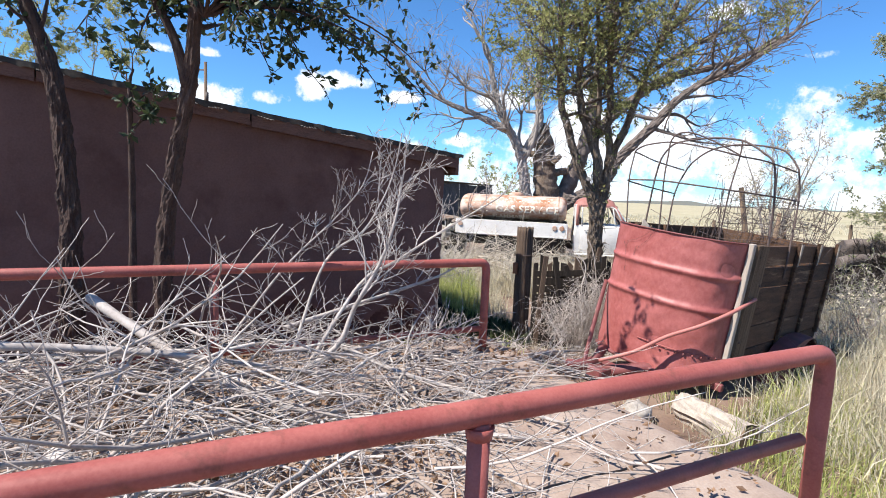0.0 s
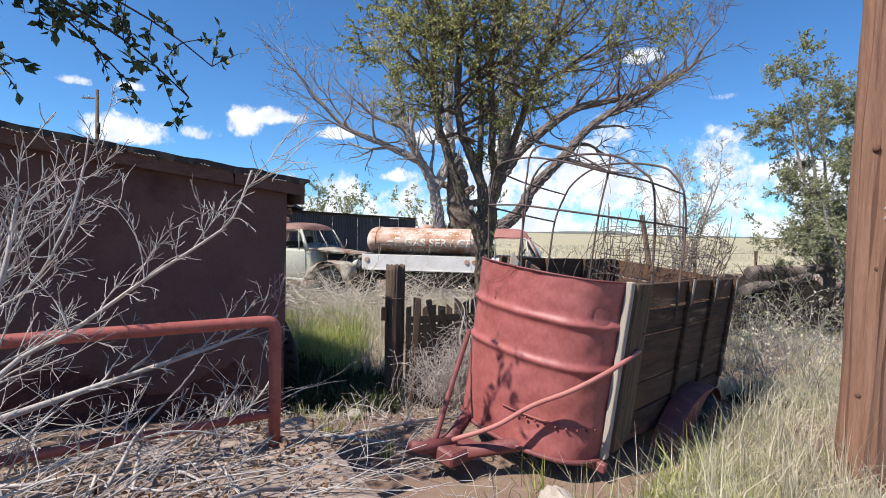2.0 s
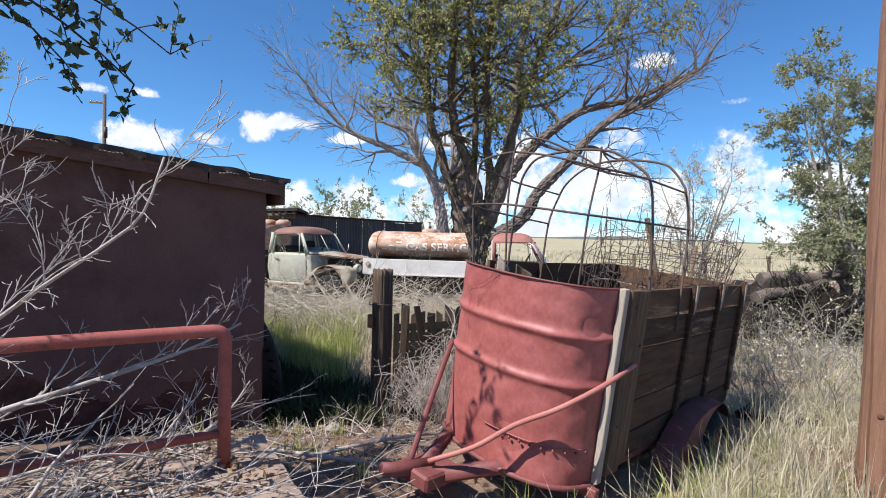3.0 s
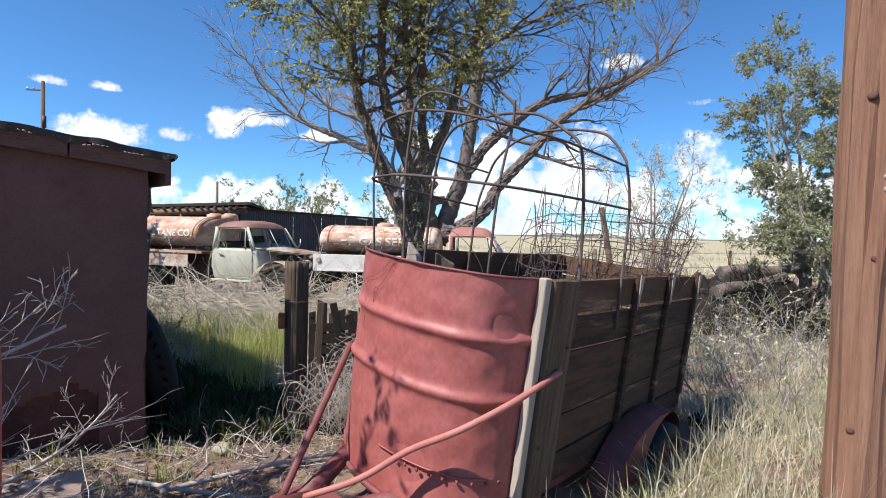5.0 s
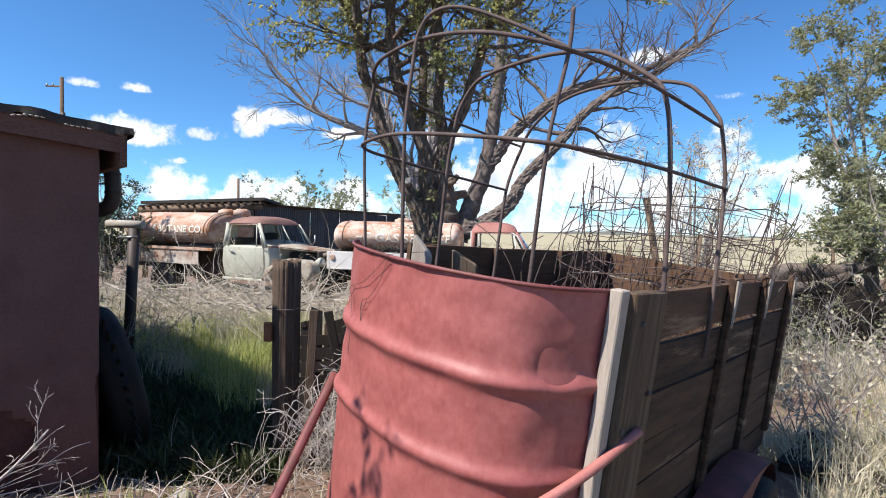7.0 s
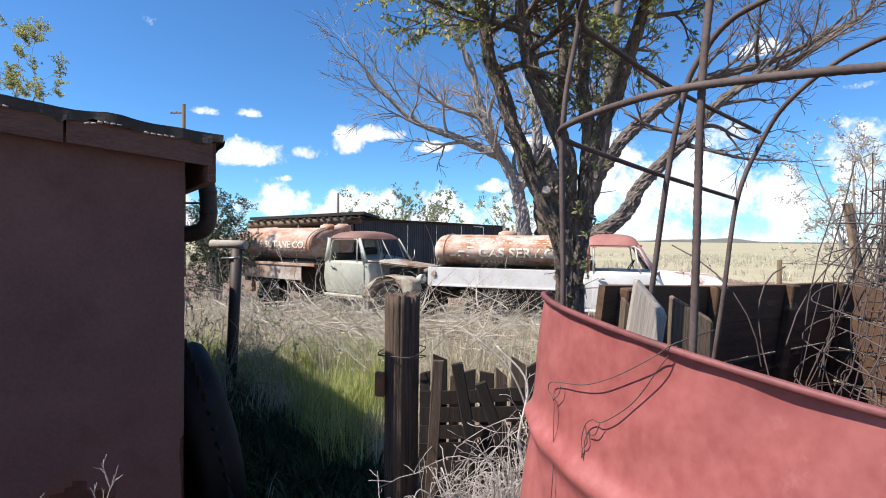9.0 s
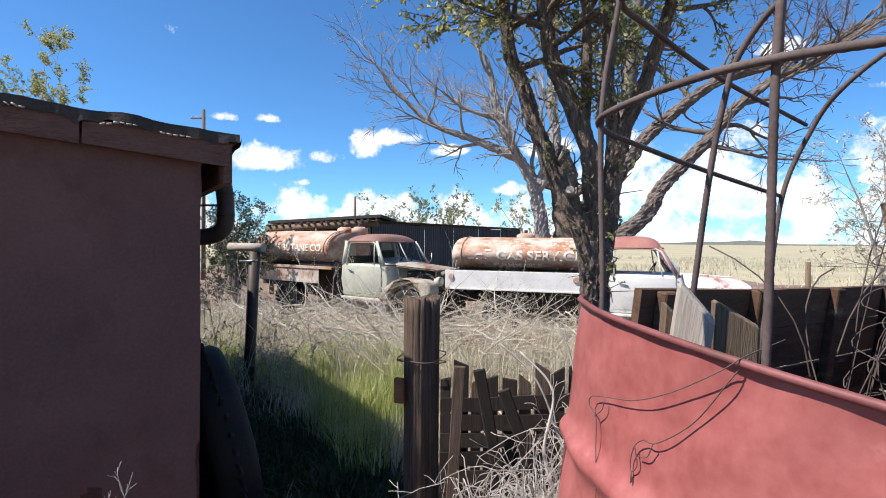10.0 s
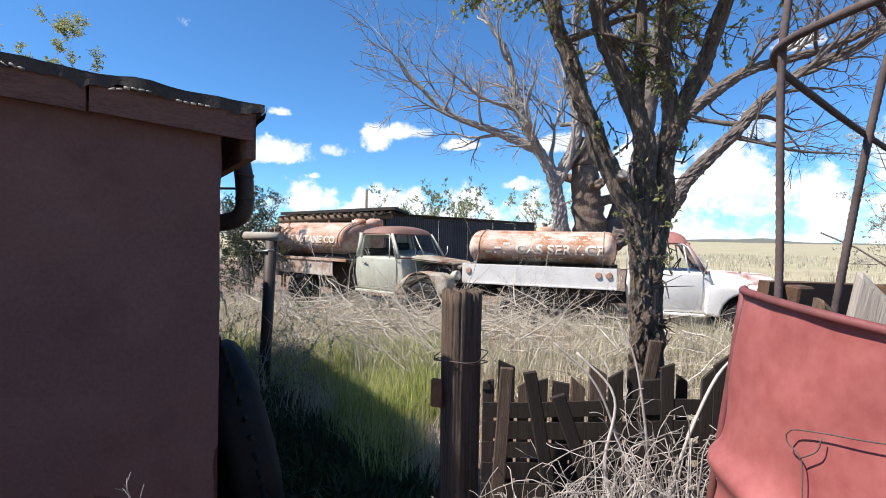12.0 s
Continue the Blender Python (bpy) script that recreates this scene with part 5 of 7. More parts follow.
    for s in (-1, 1):
        fg = Geo()
        arch = [(-0.74 + 0.47 * math.cos(a), 0.52 + 0.47 * math.sin(a)) for a in [math.pi * k / 12 for k in range(12, -1, -1)]]
        if older:
            line = [(-1.55, 0.52)] + [(-1.30, 0.53)] + arch + [(-0.10, 0.60), (0.0, 0.80), (-0.06, 0.98), (-0.25, 1.06), (-0.75, 1.08), (-1.1, 1.0), (-1.4, 0.80)]
        else:
            line = [(-1.45, 0.55)] + arch + [(-0.12, 0.62), (0.02, 0.72), (0.05, 0.95), (0.0, 1.06), (-0.25, 1.12), (-0.9, 1.13), (-1.38, 1.10), (-1.45, 0.95)]
        y0, y1 = (0.58, 0.95) if older else (0.66, 0.96)
        fg.prism(line, y0, y1, lambda a, b, d, s=s: Vector((a, s * d, b)))
        bevelled(part("front_fender", fg, mat_hood_old if older else cab_paint, t), 0.07 if older else 0.045, 4)
        lx, ly, lz = (0.0, 0.60, 1.02) if older else (0.03, 0.78, 0.92)
        lamp = part("headlight", Geo().tube([(lx - 0.16, s * ly, lz), (lx - 0.06, s * ly, lz), (lx + 0.02, s * ly, lz)], [0.04, 0.10, 0.105], 16), cab_paint, t)
        part("lens", Geo().tube([(lx + 0.015, s * ly, lz), (lx + 0.04, s * ly, lz)], [0.09, 0.05], 16), mat_chrome, lamp)
        wheel(t, -0.74, s * 0.80, 0.45)
        for y in (0.62, 0.86):
            wheel(t, -4.9, s * y, 0.45)
        part("running_board", Geo().box((-2.8, s * 0.80 - 0.1, 0.50), (-1.45, s * 0.80 + 0.1, 0.55), 0.01), cab_paint, t)
        part("mirror_arm", Geo().tube([(-1.5, s * 0.88, 1.28), (-1.46, s * 1.0, 1.45), (-1.46, s * 1.0, 1.60)], 0.010, 5), mat_chrome, t)
    if not older:
        part("bumper", bevel_box((0.02, -0.95, 0.50), (0.10, 0.95, 0.68), 0.02), cab_paint, t)
    # deck and tank
    tz, ry, rz, x0 = tank
    deck_top = tz - rz + 0.03
    deck_h = 0.40 if not older else 0.06
    xa, xb = x_end, -3.02
    part("deck", Geo().box((xa, -0.98, deck_top - 0.06), (xb, 0.98, deck_top), 0.01), mat_under, t)
    for s in (-1, 1):
        y = s * 0.985
        if older:
            part("skirt", Geo().box((xa + 0.2, min(y, y - s * 0.02), deck_top - 0.42), (xb - 0.5, max(y, y - s * 0.02), deck_top - 0.05), 0.006), mat_dirty, t, "dirty white side skirt")
            part("side_rail", Geo().box((xa, min(y, y + s * 0.03), deck_top - 0.055), (xb, max(y, y + s * 0.03), deck_top + 0.015), 0.006), mat_tank, t)
        else:
            skirt = part("skirt", Geo().box((xa, min(y, y - s * 0.03), deck_top - deck_h), (xb, max(y, y - s * 0.03), deck_top + 0.0), 0.01), mat_white, t, "white side skirt, patched with rust")
            part("skirt_lip", Geo().box((xa, min(y, y + s * 0.02), deck_top - deck_h - 0.015), (xb, max(y, y + s * 0.02), deck_top - deck_h + 0.02), 0.006), mat_white, skirt)
            for x in (xa + 0.12, xb - 0.35, xb - 0.15):
                part("marker_light", Geo().tube([(x, y, deck_top - 0.14), (x, y + s * 0.03, deck_top - 0.14)], [0.07, 0.055], 14), mat_tank, skirt)
    if not older:
        part("tail_panel", Geo().box((xa - 0.02, -0.98, deck_top - deck_h), (xa + 0.02, 0.98, deck_top), 0.008), mat_white, t)
    part("under_tank_gear", bevel_box((xa + 1.9, -0.6, 0.45), (xb - 0.2, 0.6, deck_top - deck_h + 0.2), 0.05), mat_under, t)
    tg = Geo()
    ends = 10

    def drum(u, v):
        # v runs from the back end to the front end, with dished heads
        q = v * (ends * 2 + 20)
        if q < ends:
            a = q / ends * math.pi / 2
            k = math.sin(a) ** 0.5
            x = x_end + 0.2 * (1 - math.cos(a))
        elif q > ends + 20:
            a = (ends * 2 + 20 - q) / ends * math.pi / 2
            k = math.sin(a) ** 0.5
            x = x0 - 0.2 * (1 - math.cos(a))
        else:
            k = 1
            x = x_end + 0.2 + (x0 - x_end - 0.4) * (q - ends) / 20
        ang = 2 * math.pi * u
        return Vector((x, ry * k * math.cos(ang), tz + rz * k * math.sin(ang)))
    tg.grid(drum, 48, ends * 2 + 20, True, close_u=True)
    tk = part("tank", tg, mat_tank if older else mat_tanktop, t)
    for xx in ((x0 - 0.12, x0 - 0.24) if older else (x0 - 0.25, x_end + 0.3)):
        part("band", Geo().tube([Vector((xx, (ry + 0.008) * math.cos(a), tz + (rz + 0.008) * math.sin(a))) for a in [2 * math.pi * k / 48 for k in range(49)]], 0.014, 6, cap=False), mat_tank, tk)
    for xx in ((x0 - 0.28, x0 + 0.25) if older else ((x_end + x0) / 2 + 0.05,)):
        top = tz + rz - 0.03
        part("hatch", Geo().tube([(xx, 0, top - 0.05), (xx, 0, top + 0.09), (xx, 0, top + 0.10), (xx, 0, top + 0.13)], [0.22, 0.21, 0.16, 0.12], 20), mat_tank, tk)
        part("valve", Geo().tube([(xx, 0, top + 0.1), (xx, 0, top + 0.2)], 0.04, 10), mat_under, tk)

    def wrapped(xs, zs):
        def at(a, b):
            z = zs + b
            s_ = max(-0.97, min(0.97, (z - tz) / rz))
            return Vector((xs + a, -(ry + 0.007) * math.sqrt(1 - s_ * s_) - 0.004, z))
        return at
    for text, h, xs, zs, w in words:
        if text:
            lettering(text, h, mat_letter, wrapped(xs, zs), tk, width=w)
        else:
            # worn strokes that can no longer be read
            at = wrapped(xs, zs)
            n = max(3, int(w / (h * 0.7)))
            for k in range(n):
                g = Geo()
                a0 = w * k / n
                for (p0, p1, q0, q1) in ((0.0, 0.18, 0.0, 1.0), (0.0, 0.75, (k % 3) * 0.4, (k % 3) * 0.4 + 0.17)):
                    g.add([at(a0 + p0 * w / n, q0 * h), at(a0 + p1 * w / n, q0 * h), at(a0 + p1 * w / n, q1 * h), at(a0 + p0 * w / n, q1 * h)], [(0, 1, 2, 3)])
                part("worn_stroke", g.mesh("worn_stroke", mat_letter), None, tk)
    return t


def bevel_box(lo, hi, b=0.04):
    return Geo().box(lo, hi, b)


def wheel(t, x, y, r):
    w = new("wheel", TYRE)
    w.parent = t
    w.matrix_local = Matrix.Translation((x, y, r - 0.06)) @ Matrix.Rotation(radians(90), 4, "X")
    hub = new("rim", HUB)
    hub.parent = w


TYRE = wheel_mesh(0.45, 0.2, BLACK)
HUB = Geo().tube([(0, 0, -0.09), (0, 0, -0.04), (0, 0, 0.04), (0, 0, 0.09)], [0.16, 0.27, 0.27, 0.16], 24).fixed("hub", mat_under)
truck(pose(6.43, 13.9, -0.44, 0, 0, -10), "white-cabbed rusty tank truck with faded tank lettering in dry brush", mat_white, mat_cabred, (1.70, 0.86, 0.38, -3.05),
      [("GAS SERVICE", 0.27, -5.06, 1.60, 1.78), ("FLAMMABLE", 0.125, -5.15, 1.43, 1.05), ("", 0.22, -5.70, 1.60, 0.58), ("", 0.11, -5.35, 1.89, 1.9)], False, -6.15)
truck(pose(0.386, 14.36, -0.36, 0, 0, -28), "older grey-green tank truck with a rusty butane tank", mat_cabgreen, mat_roofrust, (1.68, 0.80, 0.48, -3.32),
      [("S BUTANE CO.", 0.25, -5.45, 1.62, 1.85), ("", 0.22, -6.3, 1.62, 0.6), ("", 0.10, -5.6, 1.47, 1.9)], True, -6.75)

# ---- things by the shed's end ----
def downpipe():
    d = thing("downpipe", "dark rusty downpipe elbow under the shed eave", "pipe", m=pose(-0.45, 6.22, 1.56))
    pts = [(0.10, -0.02, 0.42), (0.12, 0, 0.30), (0.13, 0, 0.12), (0.10, 0.0, 0.03), (0.0, 0.0, -0.01), (-0.14, -0.02, -0.02), (-0.34, -0.05, -0.02)]
    part("pipe", Geo().tube(smooth_line(pts, 0.03), 0.058, 16), mat_stove, d)
    for p, q in (((0.13, 0, 0.13), (0.13, 0, 0.15)), ((0.125, 0, 0.28), (0.125, 0, 0.30))):
        part("seam", Geo().tube([p, q], 0.062, 16), mat_stove, d)
    part("bracket", Geo().box((-0.2, -0.012, 0.20), (0.09, 0.0, 0.215), 0.002), REBAR, d)


mat_stove = mat("dark_rusty_stovepipe", (0.04, 0.032, 0.03), (0.085, 0.065, 0.055), 6.0, (0.14, 0.07, 0.045), 0.3, 5.0, fine=60, rough=0.6, metal=0.3, bump=0.2)
downpipe()


def tee_post():
    x, y = -1.34, 8.37
    p = thing("pipe_post", "rusty iron pipe post with a short pale cross pipe", "post", m=pose(x, y, ground_z(x, y) - 0.1, 0, 3, -12))
    part("upright", Geo().tube([(0, 0, 0), (0, 0, 0.8), (0, 0, 1.82)], 0.062, 12, rough=0.05), mat_stove, p)
    part("cross_pipe", Geo().tube([(-0.36, 0, 1.85), (0.0, 0, 1.865), (0.12, 0, 1.87)], 0.048, 14), STONE, p, "short pale steel cross pipe")
    part("wire", Geo().tube([(-0.16, -0.05, 1.70), (0, -0.07, 1.71), (0.07, -0.03, 1.73)], 0.012, 6), mat_chrome, p)


tee_post()


def leaning_tyre():
    t = thing("tyre", "big black tyre leaning on the shed's end wall", "tyre", m=Matrix.Translation((-0.30, 6.12, 0.20)) @ Matrix.Rotation(radians(131), 4, "Z") @ Matrix.Rotation(radians(78), 4, "X"))
    ob = new("carcass", wheel_mesh(0.60, 0.26, BLACK))
    ob.parent = t
    for k in range(40):
        a = 2 * math.pi * k / 40
        g = Geo()
        g.box((-0.014, -0.12, -0.008), (0.014, 0.12, 0.012), 0.004, m=Matrix.Rotation(a, 4, "Z") @ Matrix.Translation((0.60, 0, 0)) @ Matrix.Rotation(radians(90), 4, "Y") @ Matrix.Rotation(radians(90), 4, "Z") @ Matrix.Rotation(radians(90), 4, "X"))
        part("lug", g, BLACK, t)


leaning_tyre()


# ---- picket fence behind the gate post ----
def fence():
    rng = random.Random(4)
    f = thing("fence", "dark ragged fence of old pickets and lath beside the gate post", "fence")
    x, k = 1.295, 0
    gaps = (0.018, 0.004, 0.016, 0.034, 0.006, 0.016, 0.014, 0.020)
    while x < 3.5:
        u = (x - 1.3) / 2.3
        w = rng.uniform(0.024, 0.042)
        y = 5.62 + 0.20 * u
        z0 = ground_z(x, y) - 0.12
        h = 0.86 + 0.09 * u + rng.uniform(-0.06, 0.07) - z0
        cut = rng.uniform(-0.9, 0.9)
        g = Geo().box((-w, -0.009, 0), (w, 0.009, h), 0.003, taper=lambda px, py, pz, h=h, w=w, cut=cut: (px + 0.004 * math.sin(pz * 7 + w * 900), py, pz - (0.07 * (0.5 + 0.5 * cut * px / w) if pz > h - 0.02 else 0)))
        # most pickets near black, the shade on the fence put into their colour
        part("picket", g, SHADEWOOD if rng.random() < 0.75 else GATEWOOD, f, m=pose(x + w, y, z0, rng.uniform(-1.5, 1), rng.uniform(-0.5, 0.5), 5))
        x += 2 * w + gaps[k % 8]
        k += 1
    # rough slats nailed across, with open slots between them
    for k in range(11):
        z = -0.36 + 0.101 * k
        hh = 0.039 + 0.003 * math.sin(k * 2.3)
        g = Geo()

        def slat(a, b, z=z, hh=hh, k=k):
            x = 1.30 + 2.2 * a
            wave = 0.006 * math.sin(a * 11 + k) + 0.10 * a * (k / 10) + 0.004 * noise.noise((a * 40, k, 1))
            return Vector((x, 5.598 + 0.20 * a + (0.006 if b in (0.5, 0.75) else -0.006), z + wave + (hh if b in (0.25, 0.5) else -hh)))
        g.grid(slat, 24, 4, False)
        part("slat", g, SHADEWOOD, f)
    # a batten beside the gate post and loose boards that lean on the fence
    for x, y, tilt, h, m_ in ((1.345, 5.545, 3, 1.24, GATEWOOD), (1.75, 5.53, -11, 1.26, SHADEWOOD), (2.05, 5.52, -20, 1.22, SHADEWOOD), (2.75, 5.56, 12, 1.28, SHADEWOOD), (1.93, 5.80, 8, 1.36, GATEWOOD)):
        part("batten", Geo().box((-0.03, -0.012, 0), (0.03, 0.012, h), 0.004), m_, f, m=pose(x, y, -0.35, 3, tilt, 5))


fence()


def trailer_load():
    """Boards and rolled wire mesh in the trailer."""
    for x, y, z, w, h, rz_, ry_, lab in ((-0.975, 0.10, -0.42, 0.09, 0.435, 22, 2, "pale weathered plank end standing in the trailer"), (-1.05, 0.20, -0.40, 0.085, 0.35, 45, -3, "short weathered plank standing in the trailer"), (-1.04, 0.52, -0.45, 0.13, 0.40, 45, -6, "weathered board standing in the trailer")):
        g = Geo().box((-w / 2, -0.02, -0.52), (w / 2, 0.02, h), 0.012, taper=lambda px, py, pz, h=h, w=w: (px, py, pz - 0.04 * (pz > h - 0.03) * (px / w) * 2))
        thing("plank", lab, "plank", m=T_M @ pose(x, y, z, 4, ry_, rz_), group="planks in the trailer", data=g.fixed("plank", mat_palewood if h > 0.42 else OLDWOOD))
    rng = random.Random(12)
    roll = thing("wire_roll", "loose roll of rusty stock wire standing in the trailer", "wire mesh", m=T_M @ pose(-0.55, 1.62, -0.94, 0, 4, 0))
    g = Geo()

    def at(turn, h):
        r = 0.43 + 0.03 * turn + 0.05 * math.sin(turn * 5 + h * 2.0) + 0.06 * h * h * 0.4
        a = 2 * math.pi * turn
        return Vector((r * math.cos(a), r * 1.35 * math.sin(a), h * (1 + 0.06 * math.sin(turn * 9))))
    n = 60
    for k in range(n):
        turn = 3.1 * k / n
        top = 1.36 + 0.10 * math.sin(k * 1.7) + rng.uniform(-0.08, 0.06)
        part("stay_wire", Geo().tube([at(turn + 0.012 * rng.uniform(-1, 1), top * i / 6) + Vector((rng.uniform(-1, 1), rng.uniform(-1, 1), 0)) * 0.010 * i for i in range(7)], 0.0026, 4, cap=False).mesh("stay_wire", REBAR), None, roll)
    for j in range(8):
        h = 0.1 + 0.165 * j
        part("line_wire", Geo().tube([at(3.1 * i / 120, h + 0.01 * math.sin(i)) for i in range(121)], 0.0027, 4, cap=False).mesh("line_wire", REBAR), None, roll)
    for k in range(26):
        a = Vector((rng.uniform(-0.5, 0.45), rng.uniform(-0.75, 0.6), rng.uniform(0.35, 0.8)))
        d = Vector((rng.uniform(-0.4, 0.4), rng.uniform(-0.4, 0.4), rng.uniform(0.25, 0.6)))
        part("loose_wire", Geo().tube(bow(a, a + d * 0.5 + Vector((rng.uniform(-.1, .1), rng.uniform(-.1, .1), 0.06)), a + d, 6), 0.003, 4, cap=False).mesh("loose_wire", REBAR), None, roll)


trailer_load()


def leaning_posts():
    for x, y, top, tilt in ((5.35, 7.9, 1.95, -12), (6.9, 10.4, 1.5, 4)):
        z = ground_z(x, y) - 0.1
        thing("fence_post", "thin dark weathered fence post leaning in the field", "post", m=pose(x, y, z, 3, tilt, 0), group="field fence posts", data=Geo().tube([(0, 0, 0), (0.01, 0, top * 0.5), (0, 0, top - z)], [0.05, 0.045, 0.04], 9, rough=0.15).fixed("fence_post", OLDWOOD))
    # ranch fence along the field
    rng = random.Random(3)
    proto = thing("fence_post", "thin grey field fence post", "post", m=pose(7.2, 13.4, -0.45), group="field fence posts", data=Geo().tube([(0, 0, 0), (0.01, 0, 0.7), (0, 0, 1.65)], [0.05, 0.05, 0.045], 8, rough=0.1).fixed("fence_post", OLDWOOD))
    for k in range(1, 9):
        x, y = 7.2 + 2.4 * k, 13.4 + 0.8 * k
        copy_thing(proto, pose(x, y, ground_z(x, y) - 0.1, rng.uniform(-3, 3), rng.uniform(-4, 4), 0))
    fw = thing("fence_wire", "slack wire strands of the field fence", "wire")
    for h in (1.55, 1.15, 0.75):
        part("strand", Geo().tube([(7.2 + 2.4 * k / 2, 13.4 + 0.8 * k / 2, -0.42 + h - (0.03 if k % 2 else 0)) for k in range(17)], 0.006, 4, cap=False), REBAR, fw)


leaning_posts()


def far_sheds():
    """The dark corrugated barn behind the trucks, with an open log-roofed end."""
    b = thing("barn", "long dark corrugated-iron barn with an open log-roofed end behind the trucks", "barn")
    p0, p1 = Vector((-3.0, 19.3)), Vector((1.9, 27.8))
    d = (p1 - p0)
    L = d.length
    d.normalize()
    nrm = Vector((-d.y, d.x))
    mat_iron = mat("dark_corrugated_iron", (0.045, 0.05, 0.058), (0.085, 0.09, 0.10), 2.0, (0.07, 0.05, 0.04), 0.3, 3.0, fine=30, rough=0.6, metal=0.2, bump=0.2, objvar=0.8)
    k, w = 0, 0.9
    while k * w < L:
        g = Geo()
        a0 = k * w

        def sheet(u, v, a0=a0, k=k):
            a = a0 + w * u
            q = p0 + d * a
            out = 0.018 * math.cos(u * 2 * math.pi * 8) + (0.012 if k % 2 else 0)
            return Vector((q.x - nrm.x * out, q.y - nrm.y * out, -0.4 + (2.52 + 0.03 * math.sin(k * 2.1)) * v))
        g.grid(sheet, 64, 1)
        part("iron_sheet", g.mesh("iron_sheet", mat_iron), None, b)
        k += 1
    # roof and closed back
    g = Geo()
    g.prism([(0, 2.14), (5.0, 2.25), (5.0, 2.31), (-0.25, 2.20)], -0.2, L, lambda a, z, s: Vector((p0.x + d.x * s + nrm.x * a, p0.y + d.y * s + nrm.y * a, z)))
    part("roof", g, ROOFING, b)
    # open bay on the left: posts, log beam, poles of the roof
    q0 = Vector((-7.0, 19.9))
    e = (p0 - q0)
    M = e.length
    e.normalize()
    part("log_beam", Geo().tube([(q0.x, q0.y, 1.93), (p0.x + 0.2, p0.y, 2.12)], 0.11, 10, rough=0.15), OLDWOOD, b)
    for s in (0.05, 0.5, 0.97):
        q = q0 + e * M * s
        part("post", Geo().tube([(q.x, q.y, -0.5), (q.x, q.y, 2.0)], 0.09, 8, rough=0.15), OLDWOOD, b)
    rng = random.Random(6)
    for k in range(17):
        q = q0 + e * M * k / 16
        z = 2.06 + 0.19 * k / 16
        part("roof_pole", Geo().tube([(q.x + 0.2, q.y - 0.12 - rng.random() * 0.3, z - 0.02), (q.x - 0.5, q.y + 3.5, z + 0.05)], 0.045, 7, rough=0.1), OLDWOOD, b)
    g = Geo()
    g.prism([(0, 0), (M + 0.3, 0.20), (M + 0.3, 0.30), (0, 0.10)], 0.1, 4.0, lambda a, z, s: Vector((q0.x + e.x * a - 0.1 * s, q0.y + e.y * a + s, 2.12 + z)))
    part("dirt_roof", g, ROOFING, b)
    # dark sheet closing the open bay, its inner shade put into the colour
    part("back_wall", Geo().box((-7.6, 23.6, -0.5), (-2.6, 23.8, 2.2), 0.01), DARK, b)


far_sheds()


def utility_pole(x, y, h, r, arm):
    p = thing("utility_pole", "weathered wooden power pole with a short crossarm" if arm else "thin distant wooden power pole", "pole", m=pose(x, y, ground_z(x, y) - 0.3))
    part("shaft", Geo().tube([(0, 0, 0), (0, 0, h / 2), (0, 0, h)], [r, r * 0.85, r * 0.7], 10), OLDWOOD, p)
    if arm:
        part("crossarm", Geo().box((-0.66, -0.03, h - 0.42), (0.06, 0.03, h - 0.36), 0.008), OLDWOOD, p)
        for xx in (-0.60, -0.35):
            part("insulator", Geo().tube([(xx, 0, h - 0.37), (xx, 0, h - 0.28)], [0.035, 0.02], 8), mat_chrome, p)
        part("transformer", Geo().tube([(0.10, -0.08, h - 2.0), (0.10, -0.08, h - 1.5)], 0.08, 12), mat_stove, p)


utility_pole(-12.75, 25.0, 8.25, 0.105, True)
utility_pole(-11.5, 44.0, 5.9, 0.13, False)
utility_pole(-26.0, 42.0, 3.4, 0.10, False)


# ---- far hills ----
def hills():
    g = Geo()

    def ridge(u, v):
        a = radians(-75 + 150 * u)
        h = 5 + 5 * max(0, noise.noise((u * 9, 2, 0))) + 9 * math.exp(-((u - 0.655) / 0.012) ** 2) + 9 * math.exp(-((u - 0.63) / 0.02) ** 2) * 0.6
        return Vector((1700 * math.sin(a), 1700 * math.cos(a), -2 + h * v))
    g.grid(ridge, 260, 1)
    thing("backdrop", "low far hills on the horizon", "hills", kind="structure", data=g.mesh("backdrop", mat("far_hills", (0.16, 0.17, 0.17), (0.22, 0.22, 0.19), 0.02, fine=0.1, rough=1.0, bump=0)))


hills()


